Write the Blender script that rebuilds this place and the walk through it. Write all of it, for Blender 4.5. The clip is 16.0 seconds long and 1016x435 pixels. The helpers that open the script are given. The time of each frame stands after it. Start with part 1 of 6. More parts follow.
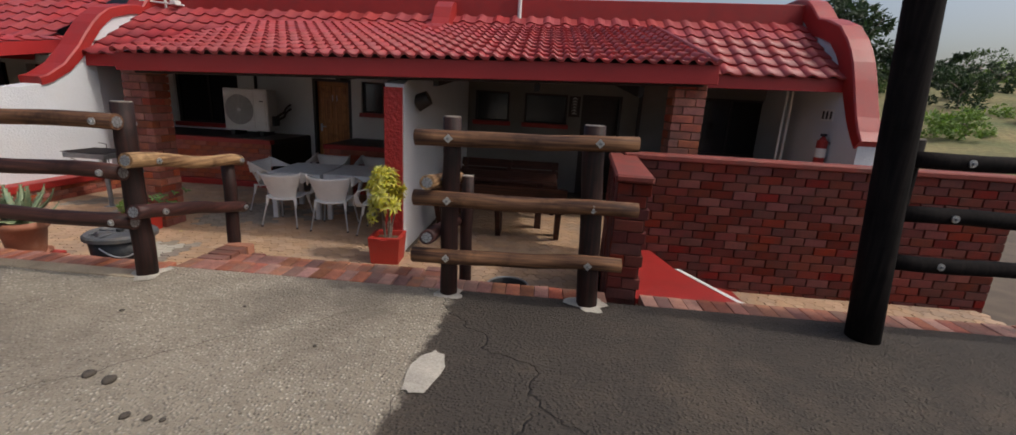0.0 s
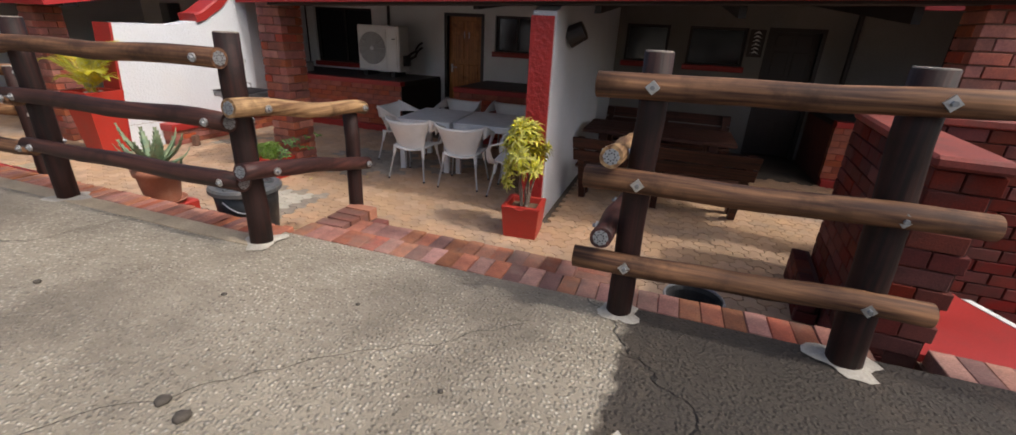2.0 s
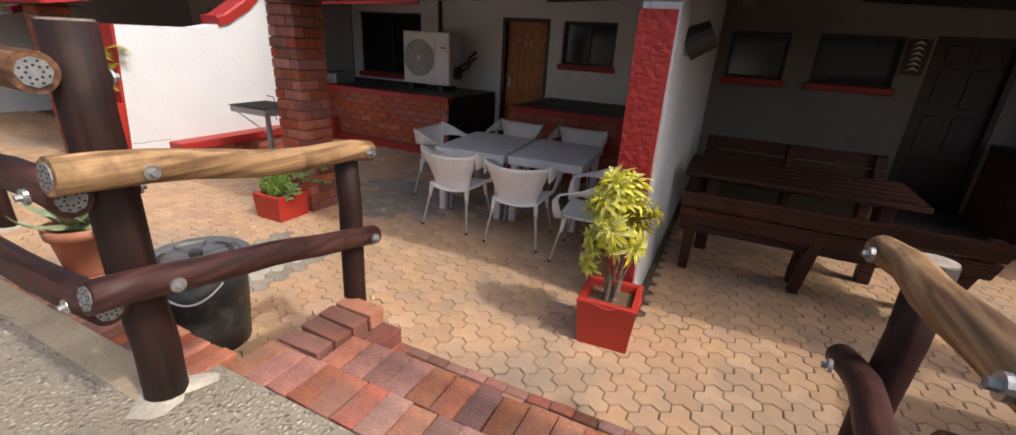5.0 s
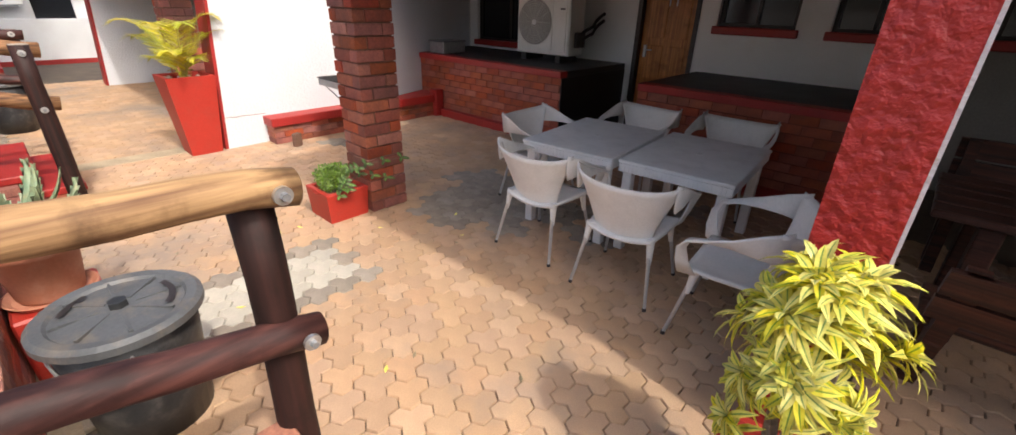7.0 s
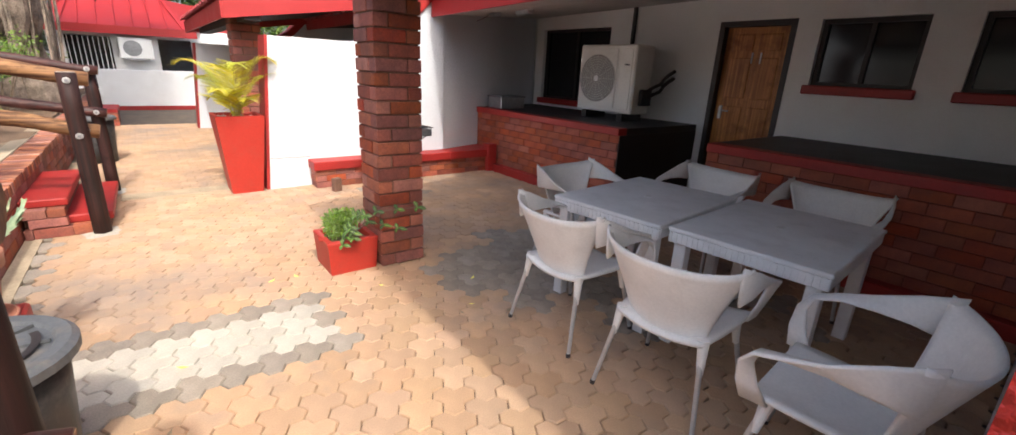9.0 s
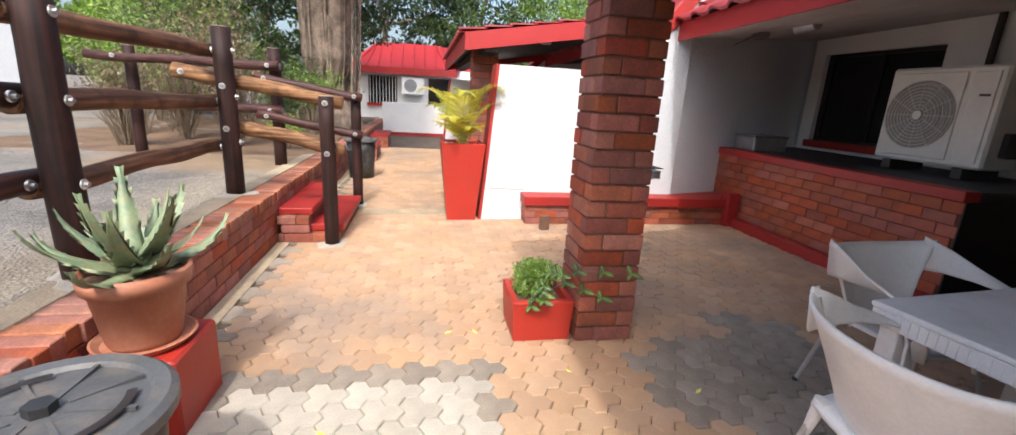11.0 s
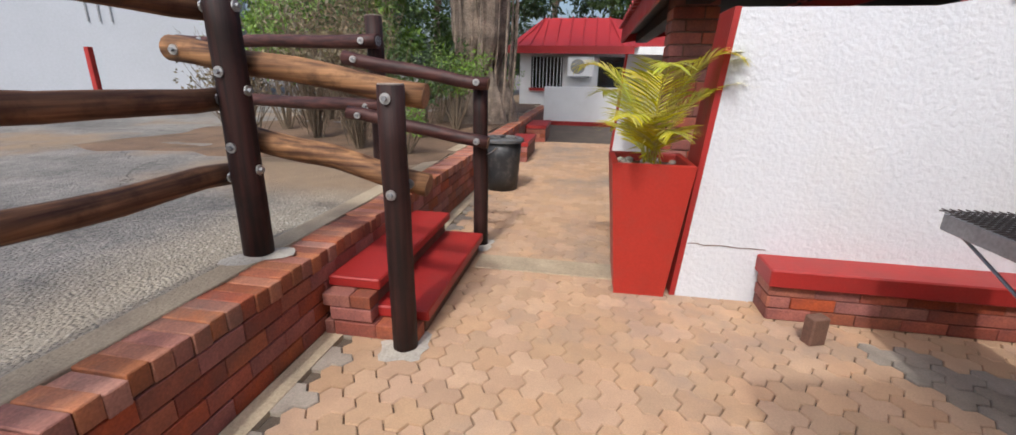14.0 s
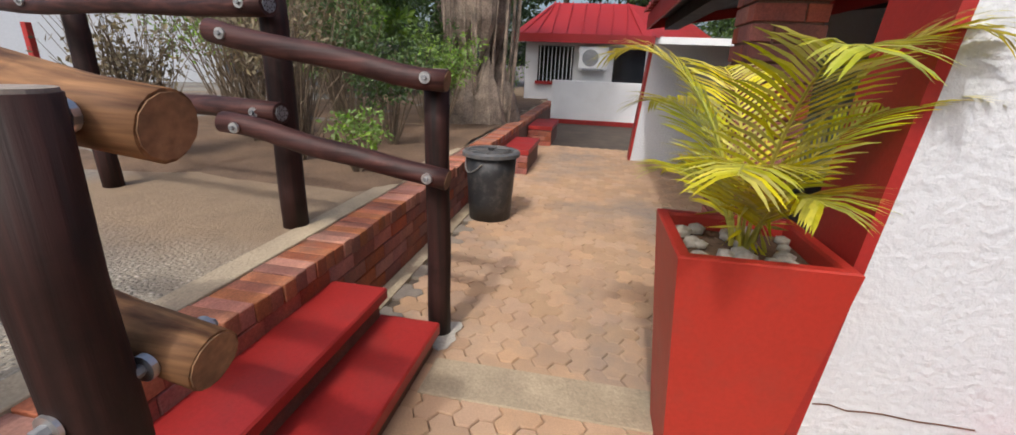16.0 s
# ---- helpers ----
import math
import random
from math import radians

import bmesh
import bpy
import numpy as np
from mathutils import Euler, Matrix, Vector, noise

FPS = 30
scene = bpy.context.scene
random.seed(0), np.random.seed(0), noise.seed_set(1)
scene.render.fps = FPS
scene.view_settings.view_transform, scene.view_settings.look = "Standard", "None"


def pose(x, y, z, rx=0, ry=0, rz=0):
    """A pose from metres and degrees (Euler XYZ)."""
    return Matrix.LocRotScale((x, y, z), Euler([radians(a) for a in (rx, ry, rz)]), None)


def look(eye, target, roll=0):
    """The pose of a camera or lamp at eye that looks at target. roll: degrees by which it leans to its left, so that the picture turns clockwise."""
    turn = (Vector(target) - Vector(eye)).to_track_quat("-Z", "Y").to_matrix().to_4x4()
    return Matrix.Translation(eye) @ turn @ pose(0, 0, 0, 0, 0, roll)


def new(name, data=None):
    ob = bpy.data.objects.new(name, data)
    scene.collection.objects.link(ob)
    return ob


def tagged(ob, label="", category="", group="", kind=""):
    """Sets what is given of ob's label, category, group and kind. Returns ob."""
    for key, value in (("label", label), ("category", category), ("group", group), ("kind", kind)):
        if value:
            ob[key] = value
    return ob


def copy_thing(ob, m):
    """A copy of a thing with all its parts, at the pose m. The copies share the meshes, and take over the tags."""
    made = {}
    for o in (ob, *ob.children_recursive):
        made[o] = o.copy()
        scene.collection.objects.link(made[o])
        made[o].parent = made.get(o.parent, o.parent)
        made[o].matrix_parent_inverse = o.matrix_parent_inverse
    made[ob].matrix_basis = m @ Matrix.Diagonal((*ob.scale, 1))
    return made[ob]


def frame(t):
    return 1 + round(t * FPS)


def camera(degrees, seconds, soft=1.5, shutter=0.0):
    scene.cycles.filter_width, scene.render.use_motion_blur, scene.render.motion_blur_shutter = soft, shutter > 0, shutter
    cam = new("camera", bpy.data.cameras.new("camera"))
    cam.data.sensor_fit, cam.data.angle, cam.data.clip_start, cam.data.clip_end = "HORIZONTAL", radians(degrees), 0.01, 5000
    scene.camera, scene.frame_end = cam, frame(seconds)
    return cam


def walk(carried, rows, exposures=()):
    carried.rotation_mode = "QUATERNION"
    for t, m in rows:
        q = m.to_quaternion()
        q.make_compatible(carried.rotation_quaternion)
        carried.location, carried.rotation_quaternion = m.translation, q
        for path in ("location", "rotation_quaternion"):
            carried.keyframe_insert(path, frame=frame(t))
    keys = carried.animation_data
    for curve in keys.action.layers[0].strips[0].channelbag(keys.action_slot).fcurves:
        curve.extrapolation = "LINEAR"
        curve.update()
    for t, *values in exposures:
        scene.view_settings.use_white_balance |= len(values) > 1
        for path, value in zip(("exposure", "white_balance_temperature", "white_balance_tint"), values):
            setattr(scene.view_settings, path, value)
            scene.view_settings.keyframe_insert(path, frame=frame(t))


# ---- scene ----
cam = camera(96.0, 16.0)
PATH = [
    (0, (0.056, 0.175, 1.928), (-0.066, 1.971, 1.459), 3.2),
    (0.5, (-0.12, 0.412, 1.899), (-0.344, 2.177, 1.359), 2.6),
    (1, (-0.254, 0.689, 1.874), (-0.6, 2.424, 1.299), 2.7),
    (1.5, (-0.351, 0.97, 1.853), (-0.838, 2.646, 1.21), 3.1),
    (2, (-0.508, 1.187, 1.834), (-1.054, 2.821, 1.133), 2.8),
    (2.5, (-0.606, 1.413, 1.845), (-1.155, 3.053, 1.161), 3.1),
    (3, (-0.636, 1.636, 1.855), (-1.259, 3.273, 1.23), 3.2),
    (3.5, (-0.743, 1.799, 1.861), (-1.415, 3.425, 1.259), 2.7),
    (3.7, (-0.82, 1.878, 1.857), (-1.487, 3.505, 1.252), 2.3),
    (5.8, (-1.389, 3.14, 1.735), (-2.231, 4.623, 0.993), 3.3),
    (6, (-1.43, 3.288, 1.763), (-2.321, 4.734, 1.003), 2.5),
    (6.5, (-1.589, 3.59, 1.735), (-2.58, 4.946, 0.937), 1.6),
    (7, (-1.659, 3.851, 1.664), (-2.789, 5.096, 0.87), 1.5),
    (7.5, (-1.674, 4.075, 1.625), (-2.896, 5.235, 0.837), 1.4),
    (8, (-1.755, 4.271, 1.502), (-3.078, 5.355, 0.773), 1.0),
    (8.2, (-1.776, 4.319, 1.502), (-3.126, 5.41, 0.831), 1.6),
    (10.3, (-2.207, 4.755, 1.352), (-3.769, 5.659, 0.905), 3.7),
    (10.5, (-2.32, 4.797, 1.352), (-3.97, 5.53, 0.905), 3.8),
    (11, (-2.609, 4.825, 1.362), (-4.376, 5.167, 0.891), 3.2),
    (11.5, (-2.945, 4.821, 1.354), (-4.736, 4.984, 0.878), 2.0),
    (12, (-3.339, 4.893, 1.339), (-5.139, 4.896, 0.87), 1.8),
    (12.5, (-3.671, 4.931, 1.341), (-5.462, 4.814, 0.854), 1.9),
    (13, (-4.045, 4.911, 1.362), (-5.827, 4.748, 0.857), 1.4),
    (13.5, (-4.463, 4.924, 1.358), (-6.229, 4.681, 0.828), 1.1),
    (14, (-4.836, 4.878, 1.343), (-6.584, 4.574, 0.785), 1.0),
    (14.5, (-5.202, 4.84, 1.341), (-6.932, 4.473, 0.764), 0.8),
    (15, (-5.583, 4.859, 1.351), (-7.293, 4.435, 0.756), 1.3),
    (15.5, (-5.924, 4.803, 1.364), (-7.637, 4.408, 0.758), 1.1),
    (16, (-6.283, 4.767, 1.347), (-8.017, 4.444, 0.755), 2.3),
]

EXPOSURES = [(0.0, -0.1, 6400, 10), (1.2, 0.08, 6350, 10), (2.2, 0.4, 6350, 10), (3.5, 0.4, 6450, 10), (6.0, 0.85, 6550, 10), (7.0, 1.0, 6500, 10), (8.0, 1.25, 6450, 10), (10.5, 1.25, 6250, 10), (11.5, 0.95, 6200, 10), (13.0, 0.6, 6150, 10), (14.5, 0.38, 5950, 10), (15.5, 0.36, 6050, 10), (16.0, 0.36, 6150, 10)]
walk(cam, [(t, look(eye, target, roll)) for t, eye, target, roll in PATH], EXPOSURES)

# ---- light: hazy bright day, sun from the open side along the walk ----
SUN_FROM = Vector((1.0, -0.16, 1.25)).normalized()
world = bpy.data.worlds.new("world")
scene.world = world
world.use_nodes = True
wn = world.node_tree.nodes
sky = wn.new("ShaderNodeTexSky")
sky.sky_type, sky.sun_disc = "NISHITA", False
sky.sun_elevation = math.asin(SUN_FROM.z)
sky.sun_rotation = math.atan2(SUN_FROM.x, SUN_FROM.y)
sky.air_density, sky.dust_density, sky.ozone_density = 1.0, 6.0, 1.0
world.node_tree.links.new(sky.outputs["Color"], wn["Background"].inputs["Color"])
wn["Background"].inputs["Strength"].default_value = 0.15
sun = new("sun", bpy.data.lights.new("sun", "SUN"))
sun.data.energy, sun.data.angle, sun.data.color = 1.4, radians(1.6), (1.0, 0.95, 0.87)
sun.matrix_world = look(SUN_FROM * 40, (0, 0, 0))

# ---- materials ----
def mat(name, base, rough=0.7, metal=0.0, vary=0.25, scale=6.0, fine=60.0, bump=0.25, bump_dist=0.004, hue=None, per="none", spec=0.5, stain=None, stain_amt=0.0, stain_scale=1.2, spread=1.0):
    """Procedural surface: two scales of tone, optional second hue, optional stain, fine relief."""
    m = bpy.data.materials.new(name)
    m.use_nodes = True
    nt = m.node_tree
    n, l = nt.nodes, nt.links.new
    b = n["Principled BSDF"]
    b.inputs["Roughness"].default_value, b.inputs["Metallic"].default_value = rough, metal
    b.inputs["Specular IOR Level"].default_value = spec
    co = n.new("ShaderNodeTexCoord").outputs["Object"]
    if per == "world":
        co = n.new("ShaderNodeNewGeometry").outputs["Position"]
    big = n.new("ShaderNodeTexNoise")
    big.inputs["Scale"].default_value, big.inputs["Detail"].default_value = scale, 5
    l(co, big.inputs["Vector"])
    sm = n.new("ShaderNodeTexNoise")
    sm.inputs["Scale"].default_value, sm.inputs["Detail"].default_value = fine, 3
    l(co, sm.inputs["Vector"])
    ramp = n.new("ShaderNodeValToRGB")
    h = hue or tuple(c * (1 - vary) for c in base)
    ramp.color_ramp.elements[0].position, ramp.color_ramp.elements[0].color = 0.3, (*h, 1)
    ramp.color_ramp.elements[1].position, ramp.color_ramp.elements[1].color = 0.7, (*base, 1)
    l(big.outputs["Fac"], ramp.inputs["Fac"])
    mul = n.new("ShaderNodeMix")
    mul.data_type, mul.blend_type = "RGBA", "MULTIPLY"
    mul.inputs["Factor"].default_value = 1.0
    r2 = n.new("ShaderNodeMapRange")
    r2.inputs["From Min"].default_value, r2.inputs["From Max"].default_value = 0.3, 0.7
    r2.inputs["To Min"].default_value, r2.inputs["To Max"].default_value = 1 - vary * 0.6, 1 + vary * 0.25
    l(sm.outputs["Fac"], r2.inputs["Value"])
    l(ramp.outputs["Color"], mul.inputs["A"])
    l(r2.outputs["Result"], mul.inputs["B"])
    out = mul.outputs["Result"]
    if per in ("object", "island"):
        src = n.new("ShaderNodeObjectInfo").outputs["Random"] if per == "object" else n.new("ShaderNodeNewGeometry").outputs["Random Per Island"]
        hs = n.new("ShaderNodeHueSaturation")
        e = spread
        for sock, lo, hi, k in (("Value", 1 - 0.38 * e, 1 + 0.22 * e, 1.0), ("Saturation", 1 - 0.22 * e, 1 + 0.1 * e, 7.31), ("Hue", 0.5 - 0.008 * e, 0.5 + 0.008 * e, 3.77)):
            mm = n.new("ShaderNodeMath")
            mm.operation = "MULTIPLY"
            mm.inputs[1].default_value = k
            l(src, mm.inputs[0])
            fr = n.new("ShaderNodeMath")
            fr.operation = "FRACT"
            l(mm.outputs[0], fr.inputs[0])
            mr = n.new("ShaderNodeMapRange")
            mr.inputs["To Min"].default_value, mr.inputs["To Max"].default_value = lo, hi
            l((fr if k != 1.0 else mm).outputs[0], mr.inputs["Value"])
            l(mr.outputs["Result"], hs.inputs[sock])
        l(out, hs.inputs["Color"])
        out = hs.outputs["Color"]
    if stain:
        st = n.new("ShaderNodeTexNoise")
        st.inputs["Scale"].default_value, st.inputs["Detail"].default_value, st.inputs["Roughness"].default_value = stain_scale, 6, 0.65
        l(n.new("ShaderNodeNewGeometry").outputs["Position"], st.inputs["Vector"])
        sr = n.new("ShaderNodeMapRange")
        sr.inputs["From Min"].default_value, sr.inputs["From Max"].default_value = 0.5, 0.68
        sr.inputs["To Max"].default_value = stain_amt
        l(st.outputs["Fac"], sr.inputs["Value"])
        sx = n.new("ShaderNodeMix")
        sx.data_type = "RGBA"
        sx.inputs["B"].default_value = (*stain, 1)
        l(sr.outputs["Result"], sx.inputs["Factor"])
        l(out, sx.inputs["A"])
        out = sx.outputs["Result"]
    l(out, b.inputs["Base Color"])
    rr = n.new("ShaderNodeMapRange")
    rr.inputs["To Min"].default_value, rr.inputs["To Max"].default_value = max(0.05, rough - 0.12), min(1, rough + 0.12)
    l(big.outputs["Fac"], rr.inputs["Value"])
    l(rr.outputs["Result"], b.inputs["Roughness"])
    if bump:
        bp = n.new("ShaderNodeBump")
        bp.inputs["Strength"].default_value, bp.inputs["Distance"].default_value = bump, bump_dist
        l(sm.outputs["Fac"], bp.inputs["Height"])
        l(bp.outputs["Normal"], b.inputs["Normal"])
    return m


M_BRICK = mat("face_brick", (0.40, 0.10, 0.05), 0.75, vary=0.4, scale=9, fine=110, bump=0.5, per="object", hue=(0.24, 0.06, 0.04), stain=(0.10, 0.05, 0.04), stain_amt=0.5, stain_scale=3)
M_COPING = mat("coping_brick", (0.46, 0.16, 0.08), 0.8, vary=0.4, scale=10, fine=90, bump=0.5, per="object", hue=(0.27, 0.09, 0.055), stain=(0.14, 0.09, 0.07), stain_amt=0.55, stain_scale=4)
M_EDGING = mat("worn_edging_brick", (0.40, 0.155, 0.095), 0.85, vary=0.45, scale=10, fine=90, bump=0.5, per="object", hue=(0.23, 0.085, 0.06), stain=(0.16, 0.12, 0.095), stain_amt=0.6, stain_scale=4, spread=1.25)
M_REDBRICK = mat("painted_brick", (0.42, 0.095, 0.04), 0.65, vary=0.35, scale=8, fine=120, bump=0.4, per="object", hue=(0.26, 0.055, 0.03), stain=(0.12, 0.05, 0.035), stain_amt=0.45, stain_scale=3, spread=0.6)
M_MORTAR = mat("mortar", (0.20, 0.105, 0.07), 0.9, vary=0.35, scale=14, fine=150, bump=0.5)
M_MORTAR_RED = mat("dark_mortar", (0.17, 0.055, 0.04), 0.9, vary=0.35, scale=14, fine=150, bump=0.5)
M_WHITE = mat("white_roughcast", (0.62, 0.645, 0.68), 0.85, vary=0.05, scale=2.5, fine=38, bump=0.75, bump_dist=0.012, stain=(0.62, 0.60, 0.56), stain_amt=0.25)
M_WHITEP = mat("white_plaster", (0.78, 0.79, 0.78), 0.8, vary=0.06, scale=2.5, fine=60, bump=0.2, stain=(0.55, 0.52, 0.47), stain_amt=0.25)
M_RED = mat("red_paint", (0.36, 0.022, 0.018), 0.5, vary=0.18, scale=4, fine=70, bump=0.15, stain=(0.20, 0.03, 0.025), stain_amt=0.4, stain_scale=5)
M_REDROUGH = mat("red_roughcast", (0.40, 0.022, 0.018), 0.5, vary=0.2, scale=6, fine=24, bump=0.95, bump_dist=0.025)
M_REDPOT = mat("red_planter_paint", (0.43, 0.03, 0.018), 0.5, vary=0.14, scale=3, fine=60, bump=0.1, stain=(0.30, 0.05, 0.035), stain_amt=0.35, stain_scale=8)
M_TILE = mat("red_roof_tile", (0.40, 0.045, 0.045), 0.5, vary=0.25, scale=3, fine=60, bump=0.2, per="object", stain=(0.24, 0.035, 0.035), stain_amt=0.4, stain_scale=2, spread=0.35)
M_TILEJ = mat("red_roof_tiles", (0.40, 0.045, 0.045), 0.5, vary=0.25, scale=3, fine=60, bump=0.2, per="island", stain=(0.24, 0.035, 0.035), stain_amt=0.4, stain_scale=2, spread=0.35)
M_FASCIA = mat("fascia_paint", (0.36, 0.02, 0.02), 0.45, vary=0.12, scale=3, fine=50, bump=0.08)
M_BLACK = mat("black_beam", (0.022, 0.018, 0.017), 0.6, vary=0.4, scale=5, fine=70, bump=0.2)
M_DARKTOP = mat("black_slate", (0.03, 0.03, 0.032), 0.55, vary=0.4, scale=3, fine=60, bump=0.2)
M_WFRAME = mat("white_frame_paint", (0.72, 0.72, 0.70), 0.5, vary=0.1, bump=0.1)
# near-black colour in place of the missing light inside the rooms
M_UNLIT = mat("unlit_room_tone", (0.03, 0.028, 0.028), 0.9, vary=0.3)


def wood(name, light, dark, rough=0.55, along="Z", stretch=0.035):
    m = mat(name, light, rough, vary=0.35, scale=1.0, fine=1.0, bump=0.5, bump_dist=0.006, hue=dark, stain=tuple(c * 0.4 for c in dark), stain_amt=0.7, stain_scale=5, spec=0.3)
    n, l = m.node_tree.nodes, m.node_tree.links.new
    mp = n.new("ShaderNodeMapping")
    i = "XYZ".index(along)
    mp.inputs["Scale"].default_value = [42 * (stretch if k == i else 1) for k in range(3)]
    l(n["Texture Coordinate"].outputs["Object"], mp.inputs["Vector"])
    ramp = next(nd for nd in n if nd.type == "VALTORGB").color_ramp.elements
    ramp[0].position, ramp[1].position = 0.33, 0.70
    for nd in n:
        if nd.type == "TEX_NOISE" and nd.inputs["Scale"].default_value == 1.0:
            l(mp.outputs["Vector"], nd.inputs["Vector"])
            nd.inputs["Detail"].default_value = 8
    return m


M_BOUND = mat("weathered_painted_brick", (0.165, 0.026, 0.017), 0.75, vary=0.45, scale=8, fine=120, bump=0.6, per="object", spec=0.2, hue=(0.10, 0.022, 0.016), stain=(0.06, 0.03, 0.025), stain_amt=0.6, stain_scale=3)
M_POST = wood("stained_post", (0.040, 0.013, 0.010), (0.012, 0.006, 0.005), 0.65)
M_RAIL = wood("weathered_rail", (0.23, 0.115, 0.055), (0.055, 0.023, 0.014), 0.7, along="X")
M_RAILDARK = wood("dark_rail", (0.085, 0.032, 0.022), (0.025, 0.011, 0.009), along="X")
M_RAILPALE = wood("pale_rail", (0.44, 0.28, 0.135), (0.16, 0.078, 0.037), 0.7, along="Y")
M_RAILWARM = wood("sunned_handrail", (0.34, 0.18, 0.08), (0.08, 0.034, 0.017), 0.7, along="Y")
M_RAILDARKY = wood("dark_handrail", (0.085, 0.032, 0.026), (0.03, 0.012, 0.011), along="Y")
M_POSTTOP = mat("weathered_post_top", (0.36, 0.31, 0.26), 0.9, vary=0.4, scale=25, fine=90, bump=0.4)
M_ENDGRAIN = mat("end_grain", (0.30, 0.16, 0.08), 0.8, vary=0.5, scale=12, fine=60, bump=0.4)
M_POLE = wood("tarred_pole", (0.016, 0.012, 0.011), (0.006, 0.005, 0.005), 0.85)
M_POLE.node_tree.nodes["Principled BSDF"].inputs["Specular IOR Level"].default_value = 0.12
M_STEEL = mat("galvanised_steel", (0.62, 0.62, 0.61), 0.35, 0.85, vary=0.2, scale=20, fine=90, bump=0.1)
M_ZINC = mat("dull_zinc", (0.34, 0.35, 0.36), 0.5, 0.6, vary=0.3, scale=10, fine=60, bump=0.1)
M_DOOR = wood("varnished_door", (0.58, 0.24, 0.07), (0.36, 0.13, 0.035), 0.4)
M_BENCH = wood("dark_bench", (0.085, 0.03, 0.019), (0.026, 0.012, 0.009), 0.6, along="X")
M_GLASS = mat("dark_glass", (0.012, 0.013, 0.015), 0.08, vary=0.1, bump=0.0, spec=0.6)

# road: pale aggregate concrete on one side, dark asphalt on the other, with a broken joint
M_ROAD = bpy.data.materials.new("road_surface")
M_ROAD.use_nodes = True


def road_nodes():
    nt = M_ROAD.node_tree
    n, l = nt.nodes, nt.links.new
    b = n["Principled BSDF"]
    pos = n.new("ShaderNodeNewGeometry").outputs["Position"]

    def noise_at(scale, detail=5, rough=0.6):
        t = n.new("ShaderNodeTexNoise")
        t.inputs["Scale"].default_value, t.inputs["Detail"].default_value, t.inputs["Roughness"].default_value = scale, detail, rough
        l(pos, t.inputs["Vector"])
        return t.outputs["Fac"]

    def rng(v, a, bb, c=0.0, d=1.0):
        r = n.new("ShaderNodeMapRange")
        for key, val in zip(("From Min", "From Max", "To Min", "To Max"), (a, bb, c, d)):
            r.inputs[key].default_value = val
        l(v, r.inputs["Value"])
        return r.outputs["Result"]

    def mixc(f, a, c):
        x = n.new("ShaderNodeMix")
        x.data_type = "RGBA"
        l(f, x.inputs["Factor"])
        for key, val in (("A", a), ("B", c)):
            if isinstance(val, tuple):
                x.inputs[key].default_value = (*val, 1)
            else:
                l(val, x.inputs[key])
        return x.outputs["Result"]

    def math2(op, a, c):
        x = n.new("ShaderNodeMath")
        x.operation = op
        for i, val in enumerate((a, c)):
            if isinstance(val, (int, float)):
                x.inputs[i].default_value = val
            else:
                l(val, x.inputs[i])
        return x.outputs[0]

    sep = n.new("ShaderNodeSeparateXYZ")
    l(pos, sep.inputs[0])
    x, y = sep.outputs["X"], sep.outputs["Y"]
    wob = math2("MULTIPLY", math2("SUBTRACT", noise_at(1.6, 6, 0.7), 0.5), 0.55)
    xw = math2("ADD", x, wob)
    vor = n.new("ShaderNodeTexVoronoi")
    vor.inputs["Scale"].default_value = 48
    l(pos, vor.inputs["Vector"])
    peb = rng(vor.outputs["Distance"], 0.0, 0.55, 1.0, 0.0)
    vcol = n.new("ShaderNodeSeparateColor")
    l(vor.outputs["Color"], vcol.inputs[0])
    stone = mixc(vcol.outputs[0], (0.09, 0.075, 0.055), (0.72, 0.65, 0.53))
    conc = mixc(math2("MULTIPLY", peb, rng(noise_at(1.1), 0.30, 0.5)), mixc(noise_at(3.0), (0.22, 0.185, 0.135), (0.37, 0.325, 0.25)), stone)
    conc = mixc(rng(noise_at(0.8, 7, 0.7), 0.46, 0.66, 0, 0.75), conc, (0.145, 0.12, 0.09))
    asph = mixc(noise_at(140, 2), (0.018, 0.015, 0.012), (0.078, 0.062, 0.047))
    asph = mixc(rng(noise_at(1.3, 6, 0.7), 0.48, 0.75, 0, 0.55), asph, (0.13, 0.098, 0.066))
    side = math2("MULTIPLY", rng(xw, -0.6, -0.54), 1.0)
    east = mixc(side, conc, asph)
    far = rng(math2("ADD", y, math2("MULTIPLY", wob, 1.4)), 3.0, 2.5)
    west = math2("MULTIPLY", rng(xw, -4.7, -5.1), far)
    col = mixc(west, east, mixc(math2("MULTIPLY", noise_at(70, 3), 0.3), mixc(rng(noise_at(0.8, 6, 0.7), 0.4, 0.62), (0.075, 0.072, 0.07), (0.20, 0.19, 0.175)), stone))
    sand = math2("MULTIPLY", rng(xw, -7.6, -8.2), math2("MAXIMUM", rng(math2("ADD", y, math2("MULTIPLY", wob, 2.0)), 0.9, 1.5), rng(noise_at(0.5, 4), 0.52, 0.66)))
    col = mixc(sand, col, mixc(noise_at(6.0, 6, 0.7), (0.16, 0.11, 0.07), (0.32, 0.23, 0.14)))
    crack = n.new("ShaderNodeTexVoronoi")
    crack.feature = "DISTANCE_TO_EDGE"
    crack.inputs["Scale"].default_value = 0.27
    cn = n.new("ShaderNodeTexNoise")
    cn.inputs["Scale"].default_value, cn.inputs["Detail"].default_value = 2.2, 6
